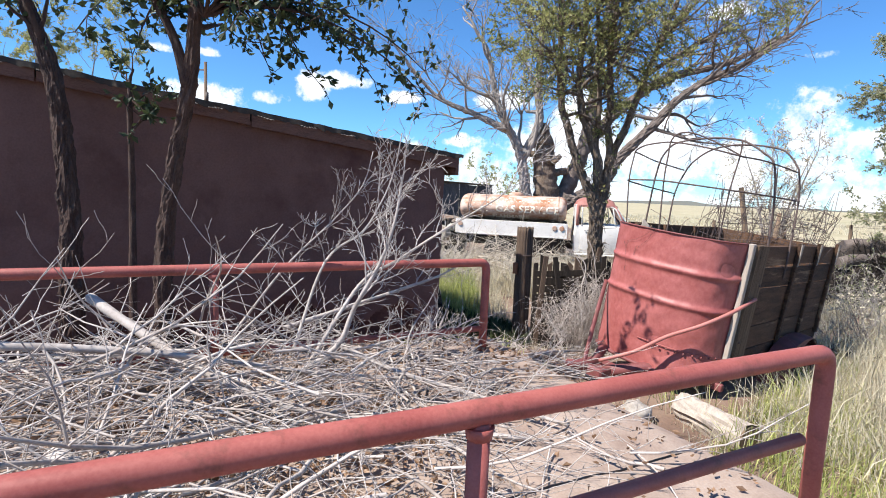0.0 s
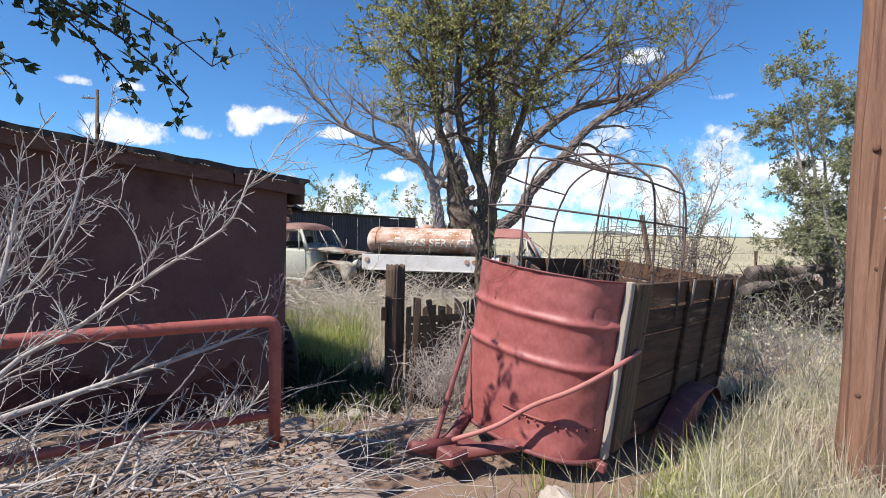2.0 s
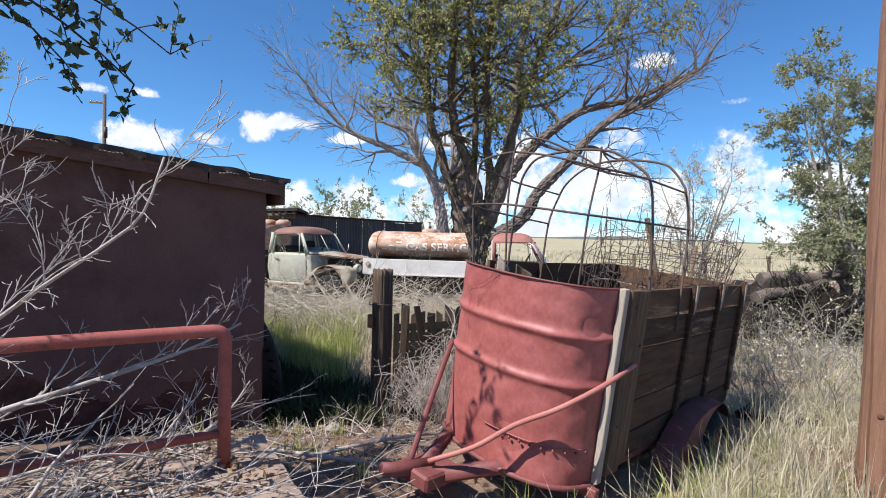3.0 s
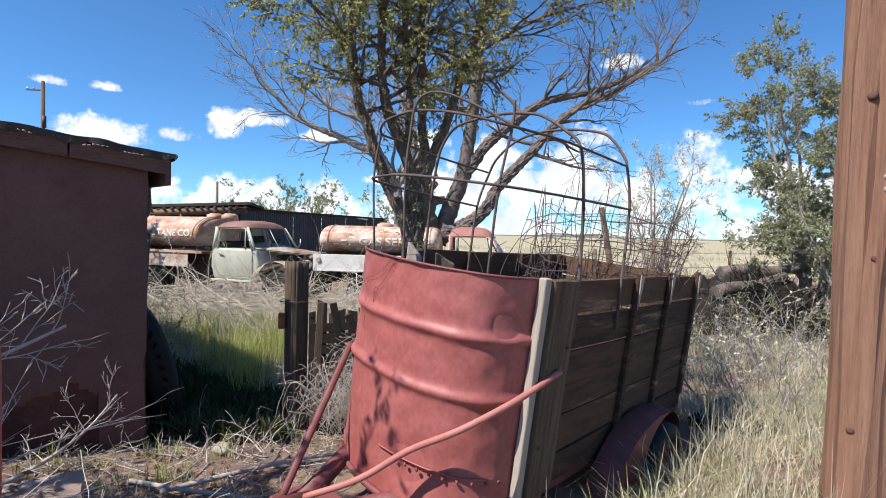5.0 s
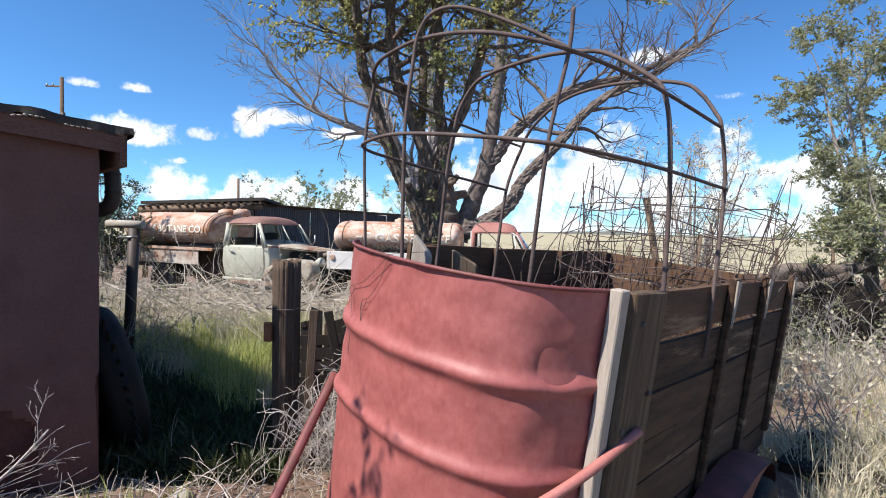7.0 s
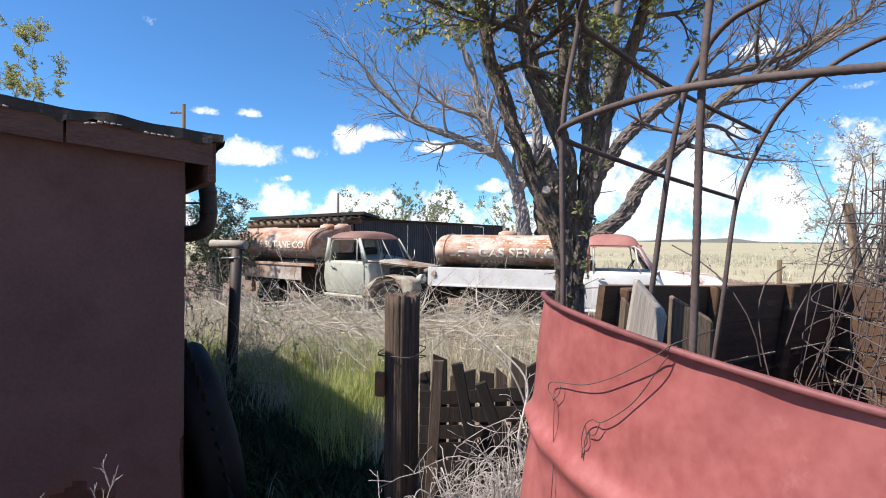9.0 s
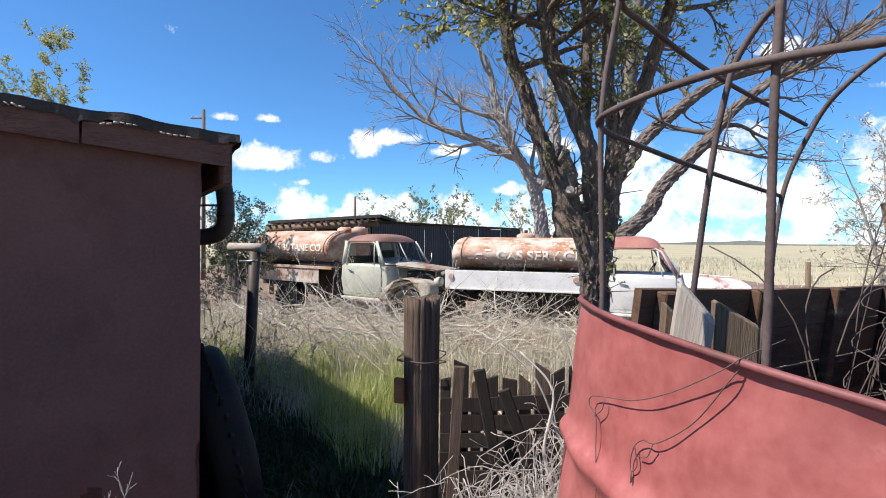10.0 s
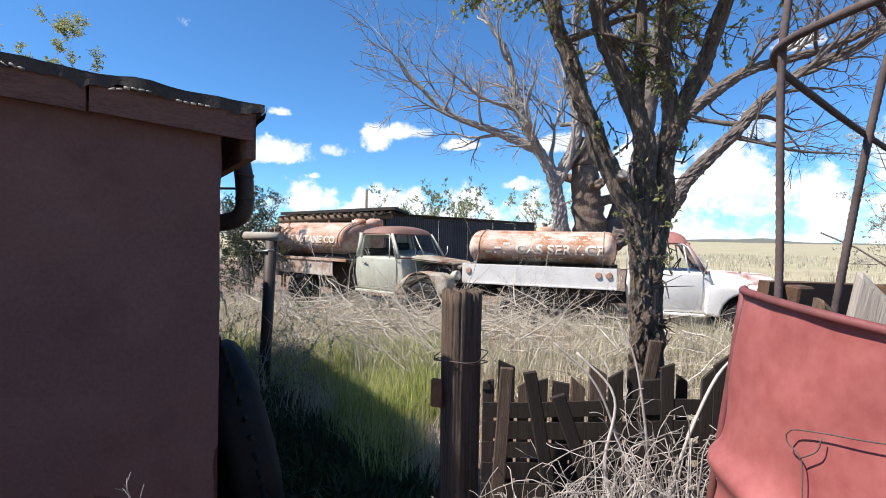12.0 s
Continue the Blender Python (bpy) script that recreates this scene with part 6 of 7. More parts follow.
def litter():
    """A stone, a crate and a broken tub in the grass."""
    def lump(name, label, x, y, z, r, seed, flat=0.6, material=STONE):
        g = Geo()
        g.grid(lambda u, v: Vector((math.cos(2 * math.pi * u) * math.sin(math.pi * v), math.sin(2 * math.pi * u) * math.sin(math.pi * v), flat * math.cos(math.pi * v))) * r * (1 + 0.35 * noise.noise((math.cos(2 * math.pi * u) * math.sin(math.pi * v) * 1.6 + seed, math.sin(2 * math.pi * u) * math.sin(math.pi * v) * 1.6, math.cos(math.pi * v) * 1.6))), 18, 12, True, close_u=True)
        thing(name, label, "stone", m=pose(x, y, z), group="stones by the slab", data=g.mesh(name, material))
    log = thing("log", "short pale sawn log lying in the grass by the slab", "log", m=pose(2.10, 3.06, 0.07))
    line = [Vector((0.215, -0.53, 0.01)) * (k / 8) for k in range(9)]
    part("bark", Geo().tube(line, [0.098 + 0.006 * math.sin(k * 2.0) for k in range(9)], 24, cap=False, rough=0.10), mat_palewood, log)
    for e, d in ((line[0], -1), (line[-1], 1)):
        ax = line[-1].normalized() * d
        part("sawn_end", Geo().tube([e - ax * 0.012, e - ax * 0.006, e + ax * 0.002], [0.090, 0.094, 0.086], 24), OLDWOOD, log, "dark weathered sawn end")
    lump("stone", "pale flat stone in the grass", 1.72, 2.95, 0.05, 0.11, 4)
    lump("stone", "small pale stone on the bank", 0.86, 4.72, -0.02, 0.06, 5)
    lump("stone", "small pale stone on the bank", 1.3, 4.4, 0.0, 0.05, 7)
    c = thing("crate", "dark rotten wooden crate behind the trailer wheel", "crate", m=pose(4.85, 4.95, -0.30, 2, 0, 38))
    for z in (0.0, 0.12, 0.24):
        for y in (-0.26, 0.24):
            part("slat", Geo().box((-0.4, y, z), (0.4, y + 0.02, z + 0.10), 0.004), SHADEWOOD, c)
        for x in (-0.4, 0.38):
            part("slat", Geo().box((x, -0.24, z), (x + 0.02, 0.24, z + 0.10), 0.004), SHADEWOOD, c)
    part("lid", Geo().box((-0.41, -0.27, 0.345), (0.41, 0.27, 0.365), 0.004), SHADEWOOD, c)


litter()

# ---- grass and brush ----
def inside_trailer(x, y, pad=0.05):
    q = T_M.inverted() @ Vector((x, y, 1.0))
    return -T_W - pad < q.x < 0.22 + pad and -T_D - pad < q.y < T_L + pad


def on_the_slab(x, y, pad=0.0):
    p = Vector((x, y)) - S0
    a, b = p.dot(SLAB_A), p.dot(SLAB_B)
    return -7.0 - pad < a < pad and -2.80 - pad < b < pad


def in_shed(x, y):
    p = Vector((x, y)) - C
    return p.dot(WALL_A) < 0.1 and p.dot(WALL_B) > -0.05 and (END_B.x * (y - C.y) - END_B.y * (x - C.x)) > -0.05


def grass(name, label, spots, blades, height, material, seed, width=0.006, spread=0.07, lean=0.45):
    """One mesh of many curved blades in clumps."""
    rs = np.random.RandomState(seed)
    base = np.array([(x, y, ground_z(x, y) - 0.01) for x, y in spots])
    scale = rs.uniform(0.55, 1.25, len(base))
    base, scale = np.repeat(base, blades, 0), np.repeat(scale, blades)
    n = len(base)
    ang = rs.uniform(0, 2 * np.pi, n)
    rad = spread * np.sqrt(rs.uniform(0, 1, n))
    base[:, 0] += np.cos(ang) * rad
    base[:, 1] += np.sin(ang) * rad
    h = rs.uniform(height[0], height[1], n) * scale
    tip = rs.uniform(0, 2 * np.pi, n)
    out = np.abs(rs.normal(0, lean, n)) * h
    dx, dy = np.cos(tip), np.sin(tip)
    w = width * rs.uniform(0.6, 1.4, n)
    fa = rs.uniform(0, np.pi, n)
    px, py = np.cos(fa) * w, np.sin(fa) * w
    def row(f, k, ww):
        c = base + np.stack([dx * out * f ** 2, dy * out * f ** 2, h * f * (1 - 0.18 * f * np.minimum(out / np.maximum(h, 1e-3), 1.5))], -1)
        return c + np.stack([px * ww * k, py * ww * k, 0 * px], -1)
    v = np.stack([row(0, -1, 1), row(0, 1, 1), row(0.55, -1, 0.8), row(0.55, 1, 0.8), row(1.0, 0, 0)], 1).reshape(-1, 3)
    me = bpy.data.meshes.new(name)
    i = np.arange(n) * 5
    quads = np.stack([i, i + 1, i + 3, i + 2], -1)
    tris = np.stack([i + 2, i + 3, i + 4], -1)
    me.vertices.add(len(v))
    me.vertices.foreach_set("co", v.ravel())
    loops = np.concatenate([quads.ravel(), tris.ravel()])
    me.loops.add(len(loops))
    me.loops.foreach_set("vertex_index", loops)
    me.polygons.add(2 * n)
    me.polygons.foreach_set("loop_start", np.concatenate([np.arange(n) * 4, 4 * n + np.arange(n) * 3]))
    me.update(calc_edges=True)
    me.validate()
    me.materials.append(material)
    return thing(name, label, "grass", kind="stuff", data=me)


def scatter(n, x0, x1, y0, y1, seed, keep=None, clump=0.0):
    rng = random.Random(seed)
    out = []
    tries = 0
    while len(out) < n and tries < n * 12:
        tries += 1
        x, y = rng.uniform(x0, x1), rng.uniform(y0, y1)
        if clump and noise.noise((x * clump, y * clump, seed)) < rng.uniform(-0.35, 0.25):
            continue
        if on_the_slab(x, y, 0.03) or inside_trailer(x, y) or in_shed(x, y):
            continue
        if keep is None or keep(x, y):
            out.append((x, y))
    return out


def clear_path(x, y):
    """Keep the trodden ground by the bank bare."""
    return not (0.4 < x < 2.2 and 3.3 < y < 5.4)


grass("dry_grass", "straw-coloured dry field grass", scatter(2600, -9, 13, 7.2, 17, 1, clear_path, 0.5), 13, (0.16, 0.46), GRASSDRY, 1, 0.005, 0.10)
grass("dry_grass", "tall straw-coloured grass before the trucks", scatter(1500, -5, 7, 8.6, 13.0, 21, clump=0.4), 14, (0.25, 0.60), GRASSDRY, 21, 0.0055, 0.12, 0.4)
grass("far_grass", "pale dry grass of the plain", scatter(2600, -40, 60, 16, 75, 2, clump=0.12), 10, (0.25, 0.6), GRASSDRY, 2, 0.016, 0.4)
# bright grass is cut off along the edge of the shed's shadow
grass("green_grass", "tall fresh green grass behind the shed", scatter(620, -2.6, 1.0, 6.5, 10.2, 3, lambda x, y: x < 0.75 - 0.05 * (y - 6.5) and y > 7.0 - 0.89 * x, 0.8), 26, (0.20, 0.50), GRASSGREEN, 3, 0.0045, 0.10, 0.3)
grass("dry_grass", "tangled dry grass beside the trailer", scatter(2300, 2.6, 9.5, 1.2, 8.8, 4, clump=0.55), 20, (0.07, 0.30), GRASSDRY, 4, 0.0030, 0.13, 1.0)
grass("green_grass", "green seeding grass at the trailer's foot", scatter(300, 1.7, 4.2, 1.0, 4.2, 5, None, 0.9), 13, (0.08, 0.32), GRASSGREEN, 5, 0.0030, 0.09, 0.7)
grass("dry_grass", "seeding grass stalks at the trailer's foot", scatter(120, 2.2, 4.2, 2.2, 4.6, 6), 7, (0.28, 0.62), GRASSDRY, 6, 0.003, 0.06, 0.5)
grass("green_grass", "weeds on the bank", scatter(30, -0.2, 1.2, 3.75, 5.0, 7), 14, (0.05, 0.20), GRASSGREEN, 7, 0.003, 0.06, 0.5)
grass("dry_grass", "thin dry grass on the bank", scatter(80, 0.2, 2.4, 3.6, 6.2, 8), 10, (0.04, 0.16), GRASSDRY, 8, 0.0025, 0.07, 0.8)
# dark weeds fill the shed's shadow, their far edge cut along it
grass("low_weeds", "dense low weeds coloured dark to deepen the shed's shade", scatter(1700, -2.2, 1.15, 5.3, 9.2, 17, lambda x, y: 5.55 - 0.35 * x < y < 7.25 - 0.89 * x), 16, (0.05, 0.26), SHADEWEED, 17, 0.012, 0.09, 0.7)
grass("green_grass", "scattered green grass in the straw beside the trailer", scatter(260, 3.0, 8.5, 1.6, 8.0, 18, None, 0.4), 12, (0.06, 0.24), GRASSGREEN, 18, 0.0032, 0.10, 0.8)
grass("dry_grass", "pale dry grass round the yard", scatter(700, -6, 3.2, -3.5, 3.2, 9), 10, (0.06, 0.25), GRASSDRY, 9, 0.004, 0.09, 0.7)


def stick(g, p, d, length, r, rng, twigs, sag=0.25, seg=5, zmin=None):
    """A dead stick with side twigs."""
    n = 6
    pts, dd = [Vector(p)], Vector(d).normalized()
    for i in range(n):
        dd = (dd + rand_dir(rng) * 0.22 + Vector((0, 0, -0.03 * sag))).normalized()
        q = pts[-1] + dd * length / n
        if zmin is not None and q.z < zmin:
            q.z = zmin + rng.uniform(0, 0.02)
            dd.z = abs(dd.z) * 0.3
        pts.append(q)
    rs = [max(r * (1 - 0.75 * i / n), 0.0014) for i in range(n + 1)]
    g.tube(pts, rs, seg, cap=False)
    for _ in range(twigs):
        k = rng.randrange(1, n)
        nd = ((pts[k + 1] - pts[k]).normalized() + rand_dir(rng) * 0.8).normalized()
        stick(g, pts[k], nd, length * rng.uniform(0.25, 0.5), rs[k] * 0.6, rng, twigs // 2 - (1 if twigs < 3 else 0) if twigs > 1 else 0, sag, 4, zmin)


def brush_pile():
    rng = random.Random(14)
    g = Geo()
    for k in range(1150):
        a = -0.25 - 6.0 * rng.random() ** 0.9
        b = rng.uniform(-2.45, -0.05)
        if a > -1.3 and b < -1.1 and rng.random() < 0.85:
            continue
        mound = 0.42 * smooth(-0.6, -2.2, a) * math.exp(-((b + 1.25) / 1.1) ** 2)
        z = SLAB_Z + 0.02 + mound * rng.random() ** 0.7
        d = SLAB_A * rng.uniform(-1, 1) * 1.3 + SLAB_B * rng.uniform(-1, 1)
        stick(g, on_slab(a, b, z), Vector((d.x, d.y, rng.uniform(-0.08, 0.22))), rng.uniform(0.3, 1.15), rng.choice((0.003, 0.004, 0.005, 0.007, 0.010)), rng, rng.choice((1, 2, 3, 4)), zmin=SLAB_Z + 0.012)
    thing("brush_pile", "tangled heap of dead grey branches on the slab", "brush pile", kind="stuff", data=g.mesh("brush_pile", STICK))
    # fallen leaves and bark between the sticks
    gl = Geo()
    for k in range(14000):
        a, b = -0.1 - 6.4 * rng.random(), rng.uniform(-2.7, -0.02)
        if a > -1.2 and rng.random() < (0.88 if b < -1.1 else 0.5):
            continue
        p = on_slab(a, b, SLAB_Z + 0.022 + 0.05 * rng.random() * smooth(-0.8, -2.5, a))
        leaf_at(gl, p, Vector((rng.uniform(-1, 1), rng.uniform(-1, 1), rng.uniform(-0.1, 0.35))).normalized(), rng.uniform(0.02, 0.055), rng)
    thing("leaf_litter", "brown fallen leaves between the dead sticks", "leaf litter", kind="stuff", data=gl.mesh("leaf_litter", mat_litter))


mat_litter = leafy("brown_dead_leaves", (0.12, 0.065, 0.035), (0.34, 0.21, 0.125), 0.2)
brush_pile()


def big_branch(name, label, pts, r0, r1, seed, boughs, length, start=0.3):
    rng = random.Random(seed)
    t = thing(name, label, "branch", group="fallen branches")
    gw = Geo()
    line = smooth_line(pts, 0.06)
    n = len(line) - 1
    rs = [(r0 + (r1 - r0) * i / n) * (0.8 if r0 < 0.033 else 1.0) for i in range(n + 1)]
    gw.tube(line, rs, 10, rough=0.2)
    part("stem", gw, mat_bleached, t)
    gt = Geo()
    for b in range(boughs):
        k = min(int((start + (1 - start) * (b + rng.random()) / boughs) * n), n - 1)
        d = ((line[k + 1] - line[k]).normalized() * 0.8 + rand_dir(rng) * 0.7 + Vector((0, 0, 0.25))).normalized()
        stick(gt, line[k], d, length * rng.uniform(0.5, 1.2), rs[k] * 0.45, rng, 5, sag=-0.8)
    tagged(part("twig_spray", gt.mesh("twig_spray", mat_bleached), None, t), kind="stuff")


mat_bleached = mat("bleached_branch_wood", (0.27, 0.23, 0.205), (0.52, 0.47, 0.43), 5.0, (0.20, 0.15, 0.12), 0.28, 6.0, fine=50, rough=0.85, bump=0.4, depth=0.004)
big_branch("branch", "big forked bleached dead branch standing out of the pile", [(-0.85, 1.75, 0.46), (-0.55, 1.85, 0.55), (-0.27, 1.93, 0.74), (-0.18, 1.93, 0.95), (-0.05, 1.93, 1.2), (0.02, 1.95, 1.42), (0.05, 1.97, 1.66)], 0.028, 0.006, 41, 15, 0.38, 0.6)
big_branch("branch", "bleached branch arching to the side of the pile", [(-0.5, 2.0, 0.5), (-0.22, 2.25, 1.02), (-0.01, 2.3, 1.17), (0.28, 2.27, 1.38), (0.51, 2.23, 1.53), (0.62, 2.2, 1.62), (0.69, 2.18, 1.79)], 0.016, 0.004, 42, 16, 0.38, 0.3)
big_branch("branch", "upright bleached branch fanning out above the pile", [(-0.6, 2.2, 0.6), (-0.48, 2.45, 1.12), (-0.25, 2.45, 1.32), (-0.15, 2.45, 1.48), (-0.08, 2.45, 1.64), (-0.04, 2.45, 1.8), (-0.02, 2.45, 1.94)], 0.014, 0.004, 52, 11, 0.34, 0.35)
big_branch("branch", "long bleached branch lying across the slab", [(-1.6, 1.9, 0.95), (-1.0, 1.7, 0.72), (-0.5, 1.6, 0.56), (0.1, 1.65, 0.46), (0.75, 1.6, 0.45)], 0.032, 0.014, 43, 8, 0.6, 0.2)
big_branch("branch", "bleached branch across the brush pile", [(-2.4, 0.9, 0.86), (-1.7, 1.15, 0.90), (-1.0, 1.45, 0.82), (-0.3, 1.9, 0.60), (0.3, 2.3, 0.46)], 0.030, 0.008, 44, 11, 0.55, 0.2)
big_branch("branch", "thick pale log at the pile's edge", [(-1.05, 0.50, 0.62), (-0.85, 0.58, 0.56), (-0.55, 0.60, 0.52), (-0.30, 0.66, 0.50)], 0.042, 0.035, 45, 3, 0.4, 0.1)
big_branch("branch", "thick pale log at the pile's edge", [(-0.95, 0.85, 0.66), (-0.72, 0.78, 0.58), (-0.50, 0.70, 0.50)], 0.040, 0.034, 46, 2, 0.4, 0.1)
big_branch("branch", "long bleached pole on the slab", [(-0.35, 2.15, 0.70), (0.05, 2.05, 0.58), (0.45, 2.0, 0.50), (0.95, 1.75, 0.46)], 0.020, 0.012, 47, 6, 0.45, 0.2)
big_branch("branch", "thin bleached whip arching before the shed wall", [(-1.1, 2.5, 0.6), (-0.8, 2.65, 1.05), (-0.5, 2.75, 1.38), (-0.32, 2.8, 1.62), (-0.26, 2.82, 1.85)], 0.012, 0.0035, 53, 14, 0.36, 0.25)
big_branch("branch", "low tangled dead branch on the slab end", [(-0.5, 2.45, 0.48), (0.0, 2.65, 0.60), (0.22, 2.75, 0.62), (0.40, 2.85, 0.55)], 0.014, 0.005, 55, 14, 0.26, 0.1)
big_branch("branch", "dead branch leaning on the rail by the shed", [(-0.9, 2.9, 0.55), (-0.3, 3.35, 0.72), (0.15, 3.6, 0.86), (0.42, 3.75, 1.0)], 0.026, 0.008, 48, 10, 0.42, 0.3)
big_branch("branch", "twisted dead branch below the shed wall", [(-0.25, 3.95, 0.02), (-0.05, 4.25, 0.08), (0.10, 4.5, 0.20), (0.18, 4.72, 0.36)], 0.022, 0.006, 49, 9, 0.27, 0.35)
big_branch("branch", "dead branch fallen on the bank", [(0.75, 4.0, 0.05), (1.05, 4.15, 0.06), (1.4, 4.35, 0.05), (1.75, 4.5, 0.03)], 0.020, 0.012, 50, 4, 0.35, 0.2)
big_branch("branch", "dead branch fallen on the bank", [(0.5, 4.2, 0.02), (0.9, 3.95, 0.08), (1.3, 3.85, 0.06), (1.6, 3.6, 0.05)], 0.018, 0.010, 51, 4, 0.35, 0.2)


mat_fieldstick = mat("straw_grey_sticks", (0.36, 0.305, 0.24), (0.64, 0.57, 0.47), 5.0, (0.22, 0.165, 0.12), 0.25, 5.0, fine=50, rough=0.9, bump=0.3, depth=0.003, island=0.7)


def field_brush():
    rng = random.Random(15)
    g = Geo()
    for k in range(800):
        x, y = rng.gauss(-0.2, 2.5), rng.uniform(8.8, 13.0)
        z = ground_z(x, y) + 0.02 + 0.55 * rng.random() * smooth(8.6, 11.5, y)
        stick(g, (x, y, z), (rng.uniform(-1, 1), rng.uniform(-0.6, 0.6), rng.uniform(-0.05, 0.3)), rng.uniform(0.5, 1.8), rng.choice((0.005, 0.007, 0.009, 0.014)), rng, rng.choice((2, 3, 4)), zmin=ground_z(x, y))
    thing("field_brush", "grey cut brush lying before the trucks", "brush pile", kind="stuff", data=g.mesh("field_brush", mat_fieldstick))
    g = Geo()
    for k in range(620):
        x, y = rng.gauss(1.95, 0.22), rng.uniform(5.0, 5.5)
        a = Vector((x, y, ground_z(x, y) + rng.uniform(0.0, 0.25)))
        top = max(0.25, 1.0 - 0.9 * abs(x - 2.05)) * rng.uniform(0.35, 1.0)
        c = a + Vector((rng.uniform(-0.45, 0.45), rng.uniform(-0.3, 0.15), rng.uniform(0.05, 0.7) * top))
        mid = (a + c) / 2 + Vector((rng.uniform(-0.15, 0.15), rng.uniform(-0.1, 0.1), top * rng.uniform(0.3, 0.75)))
        line = bow(a, mid, c, 9)
        line = [p + rand_dir(rng) * 0.012 for p in line]
        r = rng.choice((0.0014, 0.0018, 0.0025, 0.0035))
        g.tube(line, [r * (1.2 - 0.08 * n) for n in range(10)], 4, cap=False)
        if rng.random() < 0.5:
            stick(g, line[6], rand_dir(rng), rng.uniform(0.1, 0.3), r * 0.7, rng, 2, sag=1.0)
    # thick old vine stems climbing the fence
    for pts in ([(2.02, 5.45, 0.2), (1.92, 5.42, 0.55), (1.80, 5.42, 0.85), (1.62, 5.45, 1.02)], [(2.05, 5.45, 0.2), (2.02, 5.42, 0.6), (1.97, 5.45, 0.95), (1.90, 5.5, 1.12)], [(2.10, 5.45, 0.3), (2.2, 5.42, 0.7), (2.35, 5.45, 0.98), (2.6, 5.5, 1.1)], [(1.95, 5.4, 0.15), (1.84, 5.38, 0.5), (1.88, 5.42, 0.8), (1.72, 5.46, 0.98)]):
        line = smooth_line(pts, 0.04)
        g.tube(line, [0.010 - 0.006 * n / len(line) for n in range(len(line))], 7, rough=0.5)
    thing("vine_tangle", "tangle of pale dry vines climbing the old fence", "brush", kind="stuff", data=g.mesh("vine_tangle", STICK))
    g = Geo()
    for k in range(1500):
        x, y = rng.gauss(8.9, 0.75), rng.gauss(10.0, 0.5)
        z = ground_z(x, y) + rng.random() * 1.15 * math.exp(-((x - 8.9) ** 2 + (y - 10.0) ** 2) / 1.3)
        stick(g, (x, y, z), (rng.uniform(-1, 1), rng.uniform(-0.6, 0.6), rng.uniform(-0.3, 0.5)), rng.uniform(0.3, 0.9), rng.choice((0.006, 0.01, 0.015)), rng, 3, zmin=ground_z(x, y))
    for a, b, r in (((7.9, 9.7, 0.55), (9.6, 10.1, 0.80), 0.10), ((8.4, 10.3, 0.85), (10.1, 10.2, 0.98), 0.12)):
        a, b = Vector(a), Vector(b)
        lg = thing("log", "thick grey barkless log thrown on the brush heap", "log", group="logs on the heap", m=Matrix.Translation(a))
        part("stem", Geo().tube([(b - a) * (k / 6) + Vector((0, 0, 0.03 * math.sin(k * 1.3))) for k in range(7)], [r * (1.1 - 0.05 * k) for k in range(7)], 14, rough=0.25, seed=r), mat_greybark, lg)
    # added dark core that stands for the shade in the heap's hollow
    core = Geo()
    core.grid(lambda u, v: Vector((8.9 + 1.75 * (2 * u - 1), 10.35 + 1.0 * (2 * v - 1), -0.5 + 1.3 * max(0.0, 1 - (2 * u - 1) ** 2) ** 0.5 * max(0.0, 1 - (2 * v - 1) ** 2) ** 0.5 * (1 + 0.35 * noise.noise((u * 7, v * 6, 3))) + 0.10 * noise.noise((u * 25, v * 22, 1)))), 46, 34, False)
    thing("brush_mound", "near-black core for the shaded void under the logs", "mound", kind="stuff", data=core.mesh("brush_mound", SHADEWOOD))
    # heap sticks near black too, with the heap's inner shade in the colour
    thing("rubbish_heap", "dark heap of brush and timber beyond the trailer", "heap", kind="stuff", data=g.mesh("rubbish_heap", SHADEWOOD))


field_brush()


def bank_litter():
    """Clods, chips and twigs on the trodden bank."""
    rng = random.Random(92)
    g, gt = Geo(), Geo()
    for k in range(900):
        x, y = rng.uniform(-0.6, 2.6), rng.uniform(3.6, 5.9)
        if on_the_slab(x, y, 0.05) or in_shed(x, y) or inside_trailer(x, y, -0.1):
            continue
        r = rng.choice((0.008, 0.010, 0.014, 0.020, 0.032))
        c = Vector((x, y, ground_z(x, y) + 0.15 * r))
        ring = []
        for zz, rr in ((-0.6, 0.7), (0.0, 1.0), (0.55, 0.6)):
            ring += [c + Vector((math.cos(a) * rr * r * rng.uniform(0.8, 1.25), math.sin(a) * rr * r * rng.uniform(0.8, 1.25), zz * r)) for a in [k2 * math.pi / 3 for k2 in range(6)]]
        g.add(ring, [(i + a, i + (a + 1) % 6, i + 6 + (a + 1) % 6, i + 6 + a) for i in (0, 6) for a in range(6)] + [tuple(range(12, 18))])
    for k in range(420):
        x, y = rng.uniform(-0.4, 2.3), rng.uniform(3.6, 5.7)
        if on_the_slab(x, y, 0.05) or in_shed(x, y):
            continue
        z = ground_z(x, y) + 0.006
        stick(gt, (x, y, z), (rng.uniform(-1, 1), rng.uniform(-1, 1), rng.uniform(0, 0.15)), rng.uniform(0.08, 0.5), rng.choice((0.0018, 0.0025, 0.004, 0.006)), rng, rng.choice((0, 1, 2)), zmin=z)
    thing("clods", "loose clods and chips of reddish earth on the bank", "earth clods", kind="stuff", data=g.mesh("clods", EARTH))
    thing("twig_litter", "small dead twigs scattered on the bank", "twigs", kind="stuff", data=gt.mesh("twig_litter", STICK))


bank_litter()


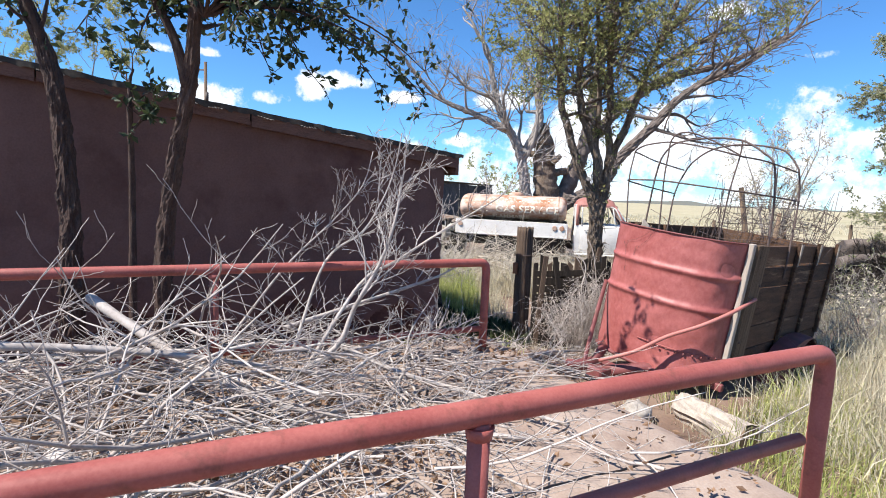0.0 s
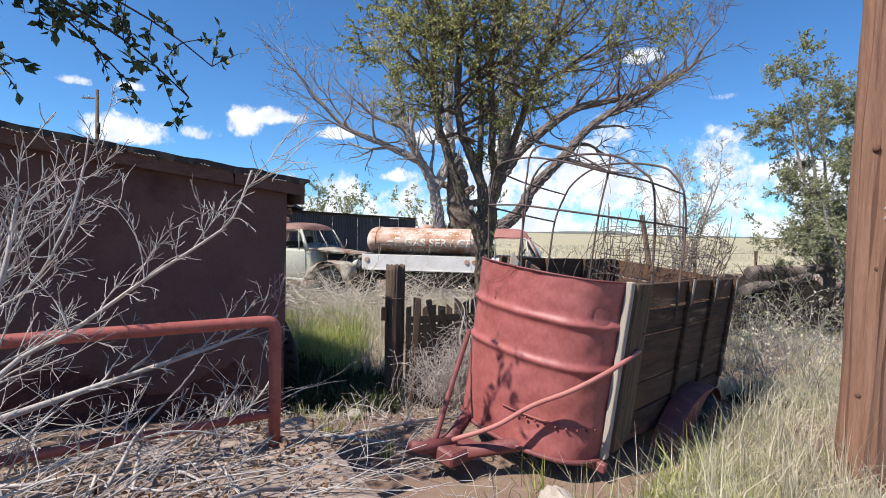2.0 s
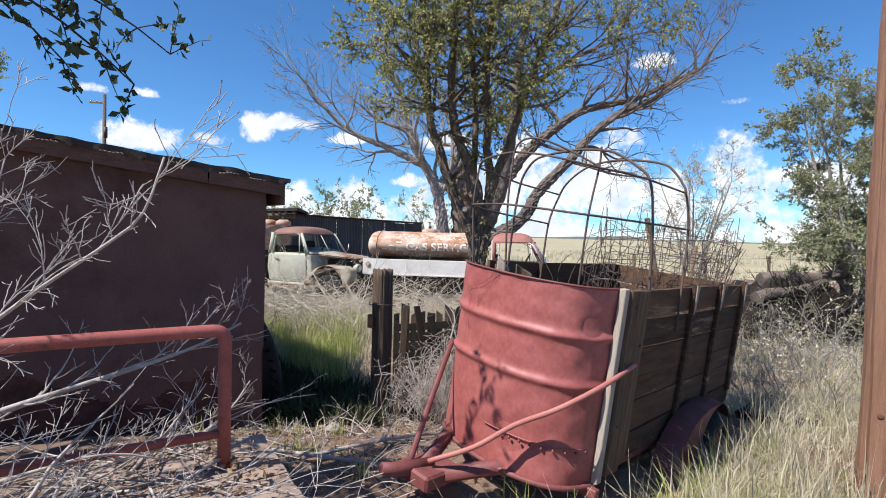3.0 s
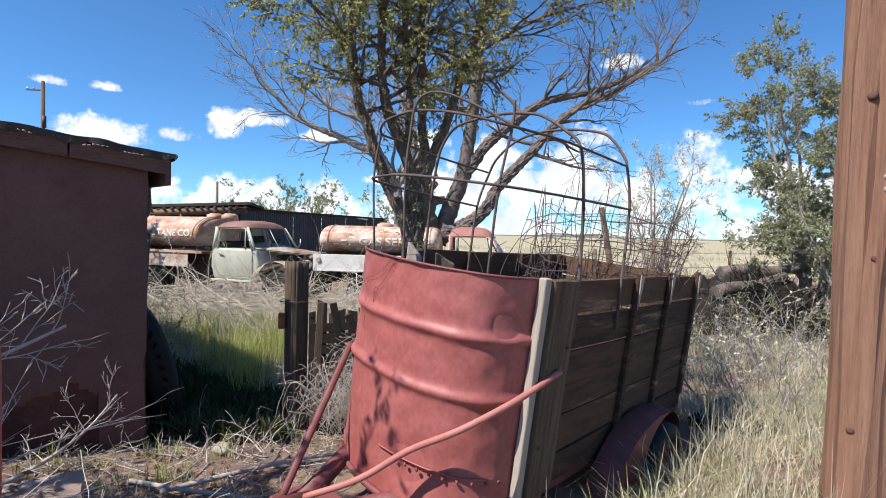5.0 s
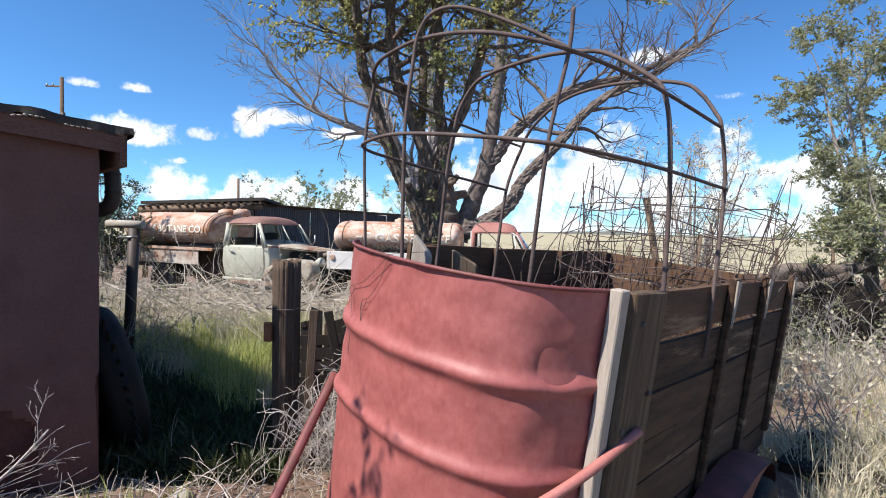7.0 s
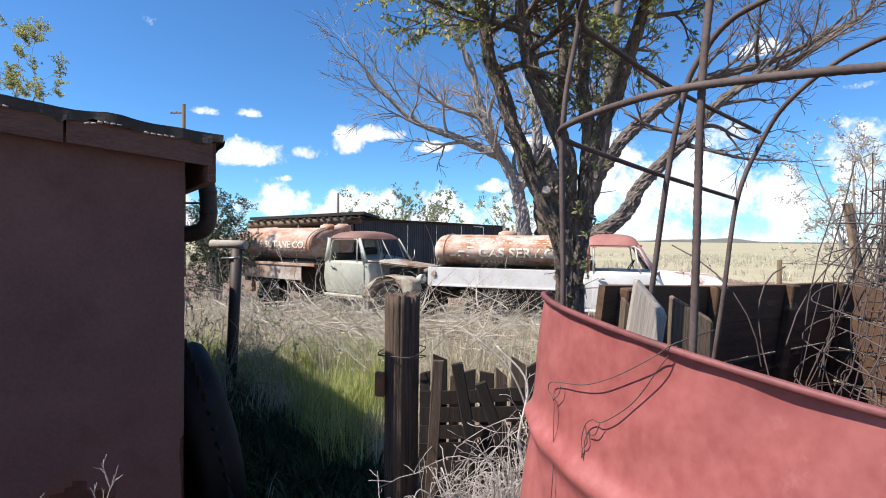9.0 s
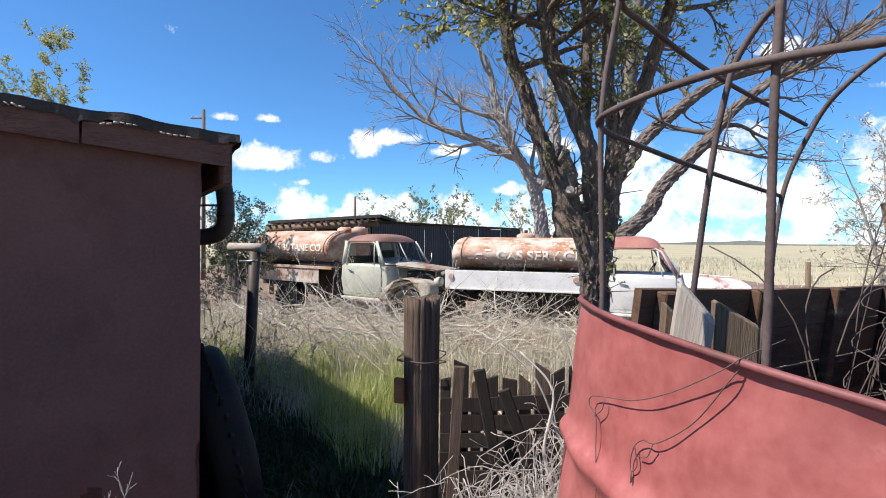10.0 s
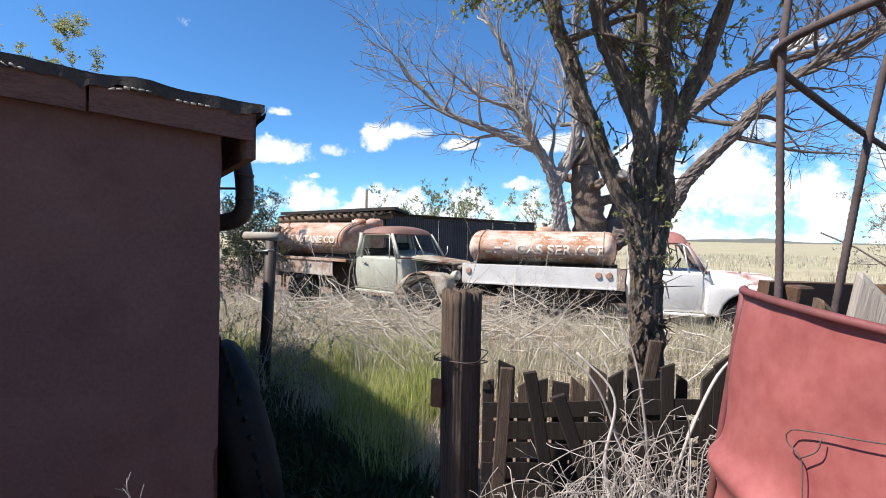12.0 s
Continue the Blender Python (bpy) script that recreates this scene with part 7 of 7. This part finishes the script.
def stalks():
    rng = random.Random(91)
    g = Geo()
    for k in range(420):
        x, y = rng.uniform(2.9, 7.5), rng.uniform(1.4, 7.0)
        if inside_trailer(x, y, 0.1) or on_the_slab(x, y, 0.05):
            continue
        stick(g, (x, y, ground_z(x, y)), (rng.uniform(-1, 1), rng.uniform(-1, 1), rng.uniform(0.2, 1.3)), rng.uniform(0.15, 0.55), rng.choice((0.0016, 0.002, 0.003)), rng, rng.choice((1, 2, 3)), sag=0.6, seg=4, zmin=ground_z(x, y))
    thing("dry_stalks", "bent pale dry weed stalks in the straw", "weeds", kind="stuff", data=g.mesh("dry_stalks", GRASSDRY))


stalks()


def weeds(name, label, x, y, h, spread, n, material, seed):
    rng = random.Random(seed)
    t = thing(name, label, "shrub")
    gw, gl = Geo(), Geo()
    z = ground_z(x, y)
    for k in range(n):
        d = Vector((rng.uniform(-1, 1), rng.uniform(-1, 1), rng.uniform(0.7, 1.6))).normalized()
        p = Vector((x + rng.gauss(0, spread), y + rng.gauss(0, spread), z))
        grow(gw, gl, p, d, h * rng.uniform(0.5, 1.1), 0.006, 1, rng, (0.035, 0.9, 2, 6), split=(2, 4), twig=0.0015)
    tagged(part("stem_spray", gw.mesh("stem_spray", DEADBARK), None, t), kind="stuff")
    part("leaves", gl.mesh("leaves", material), None, t)


grass("dry_grass", "matted dry grass by the utility pole", scatter(1100, 2.7, 7.0, 0.6, 5.6, 12), 20, (0.07, 0.30), GRASSDRY, 12, 0.003, 0.10, 0.8)
grass("dry_grass", "dry stalks in the green grass behind the shed", scatter(330, -2.6, 1.2, 6.6, 10.2, 13, lambda x, y: y > 7.2 - 0.89 * x), 16, (0.15, 0.45), GRASSDRY, 13, 0.004, 0.10, 0.5)
weeds("weed_clump", "dry bushy weed beside the trailer", 5.15, 5.2, 0.75, 0.28, 26, GRASSDRY, 60)
weeds("weed_clump", "dry bushy weed in the field", 7.3, 6.2, 0.6, 0.4, 22, GRASSDRY, 61)
weeds("weed_clump", "grey-green weeds in the field", 8.2, 8.2, 1.0, 0.8, 34, LEAF, 62)
weeds("weed_clump", "green weeds by the shed's end", -1.3, 8.2, 1.0, 0.35, 30, LEAF, 63)
weeds("weed_clump", "leafy weeds by the heap", 8.0, 8.6, 0.6, 0.5, 30, LEAF, 64)
weeds("weed_clump", "rust-red weed in the field", 7.2, 11.5, 0.9, 0.5, 26, mat_litter, 65)
bushy("juniper", "dark green juniper bush behind the shed", (-5.6, 15.5, -0.35), 2.2, 0.5, 34, (0.06, 1.0, 4, 10), LEAFDARK, 9, stems=5, length=0.6)
bushy("tree", "far green tree over the barn roof", (-2.6, 34.0, -0.3), 3.6, 1.7, 35, (0.10, 0.95, 4, 9), LEAF, 8, stems=4, length=1.2)
bushy("tree", "far green tree over the barn roof", (-6.0, 36.0, -0.3), 3.4, 1.7, 36, (0.10, 0.95, 4, 9), LEAF, 8, stems=4, length=1.2)
bushy("tree", "far pale tree behind the barn", (2.8, 33.0, -0.3), 3.6, 1.6, 37, (0.14, 0.8, 2, 7), LEAFY, 8, stems=4, length=1.2)
bushy("tree", "yellowish tree behind the shed", (-11.5, 14.0, -0.3), 5.8, 1.6, 38, (0.06, 0.98, 10, 14), LEAFY, 9, stems=5, length=1.2)
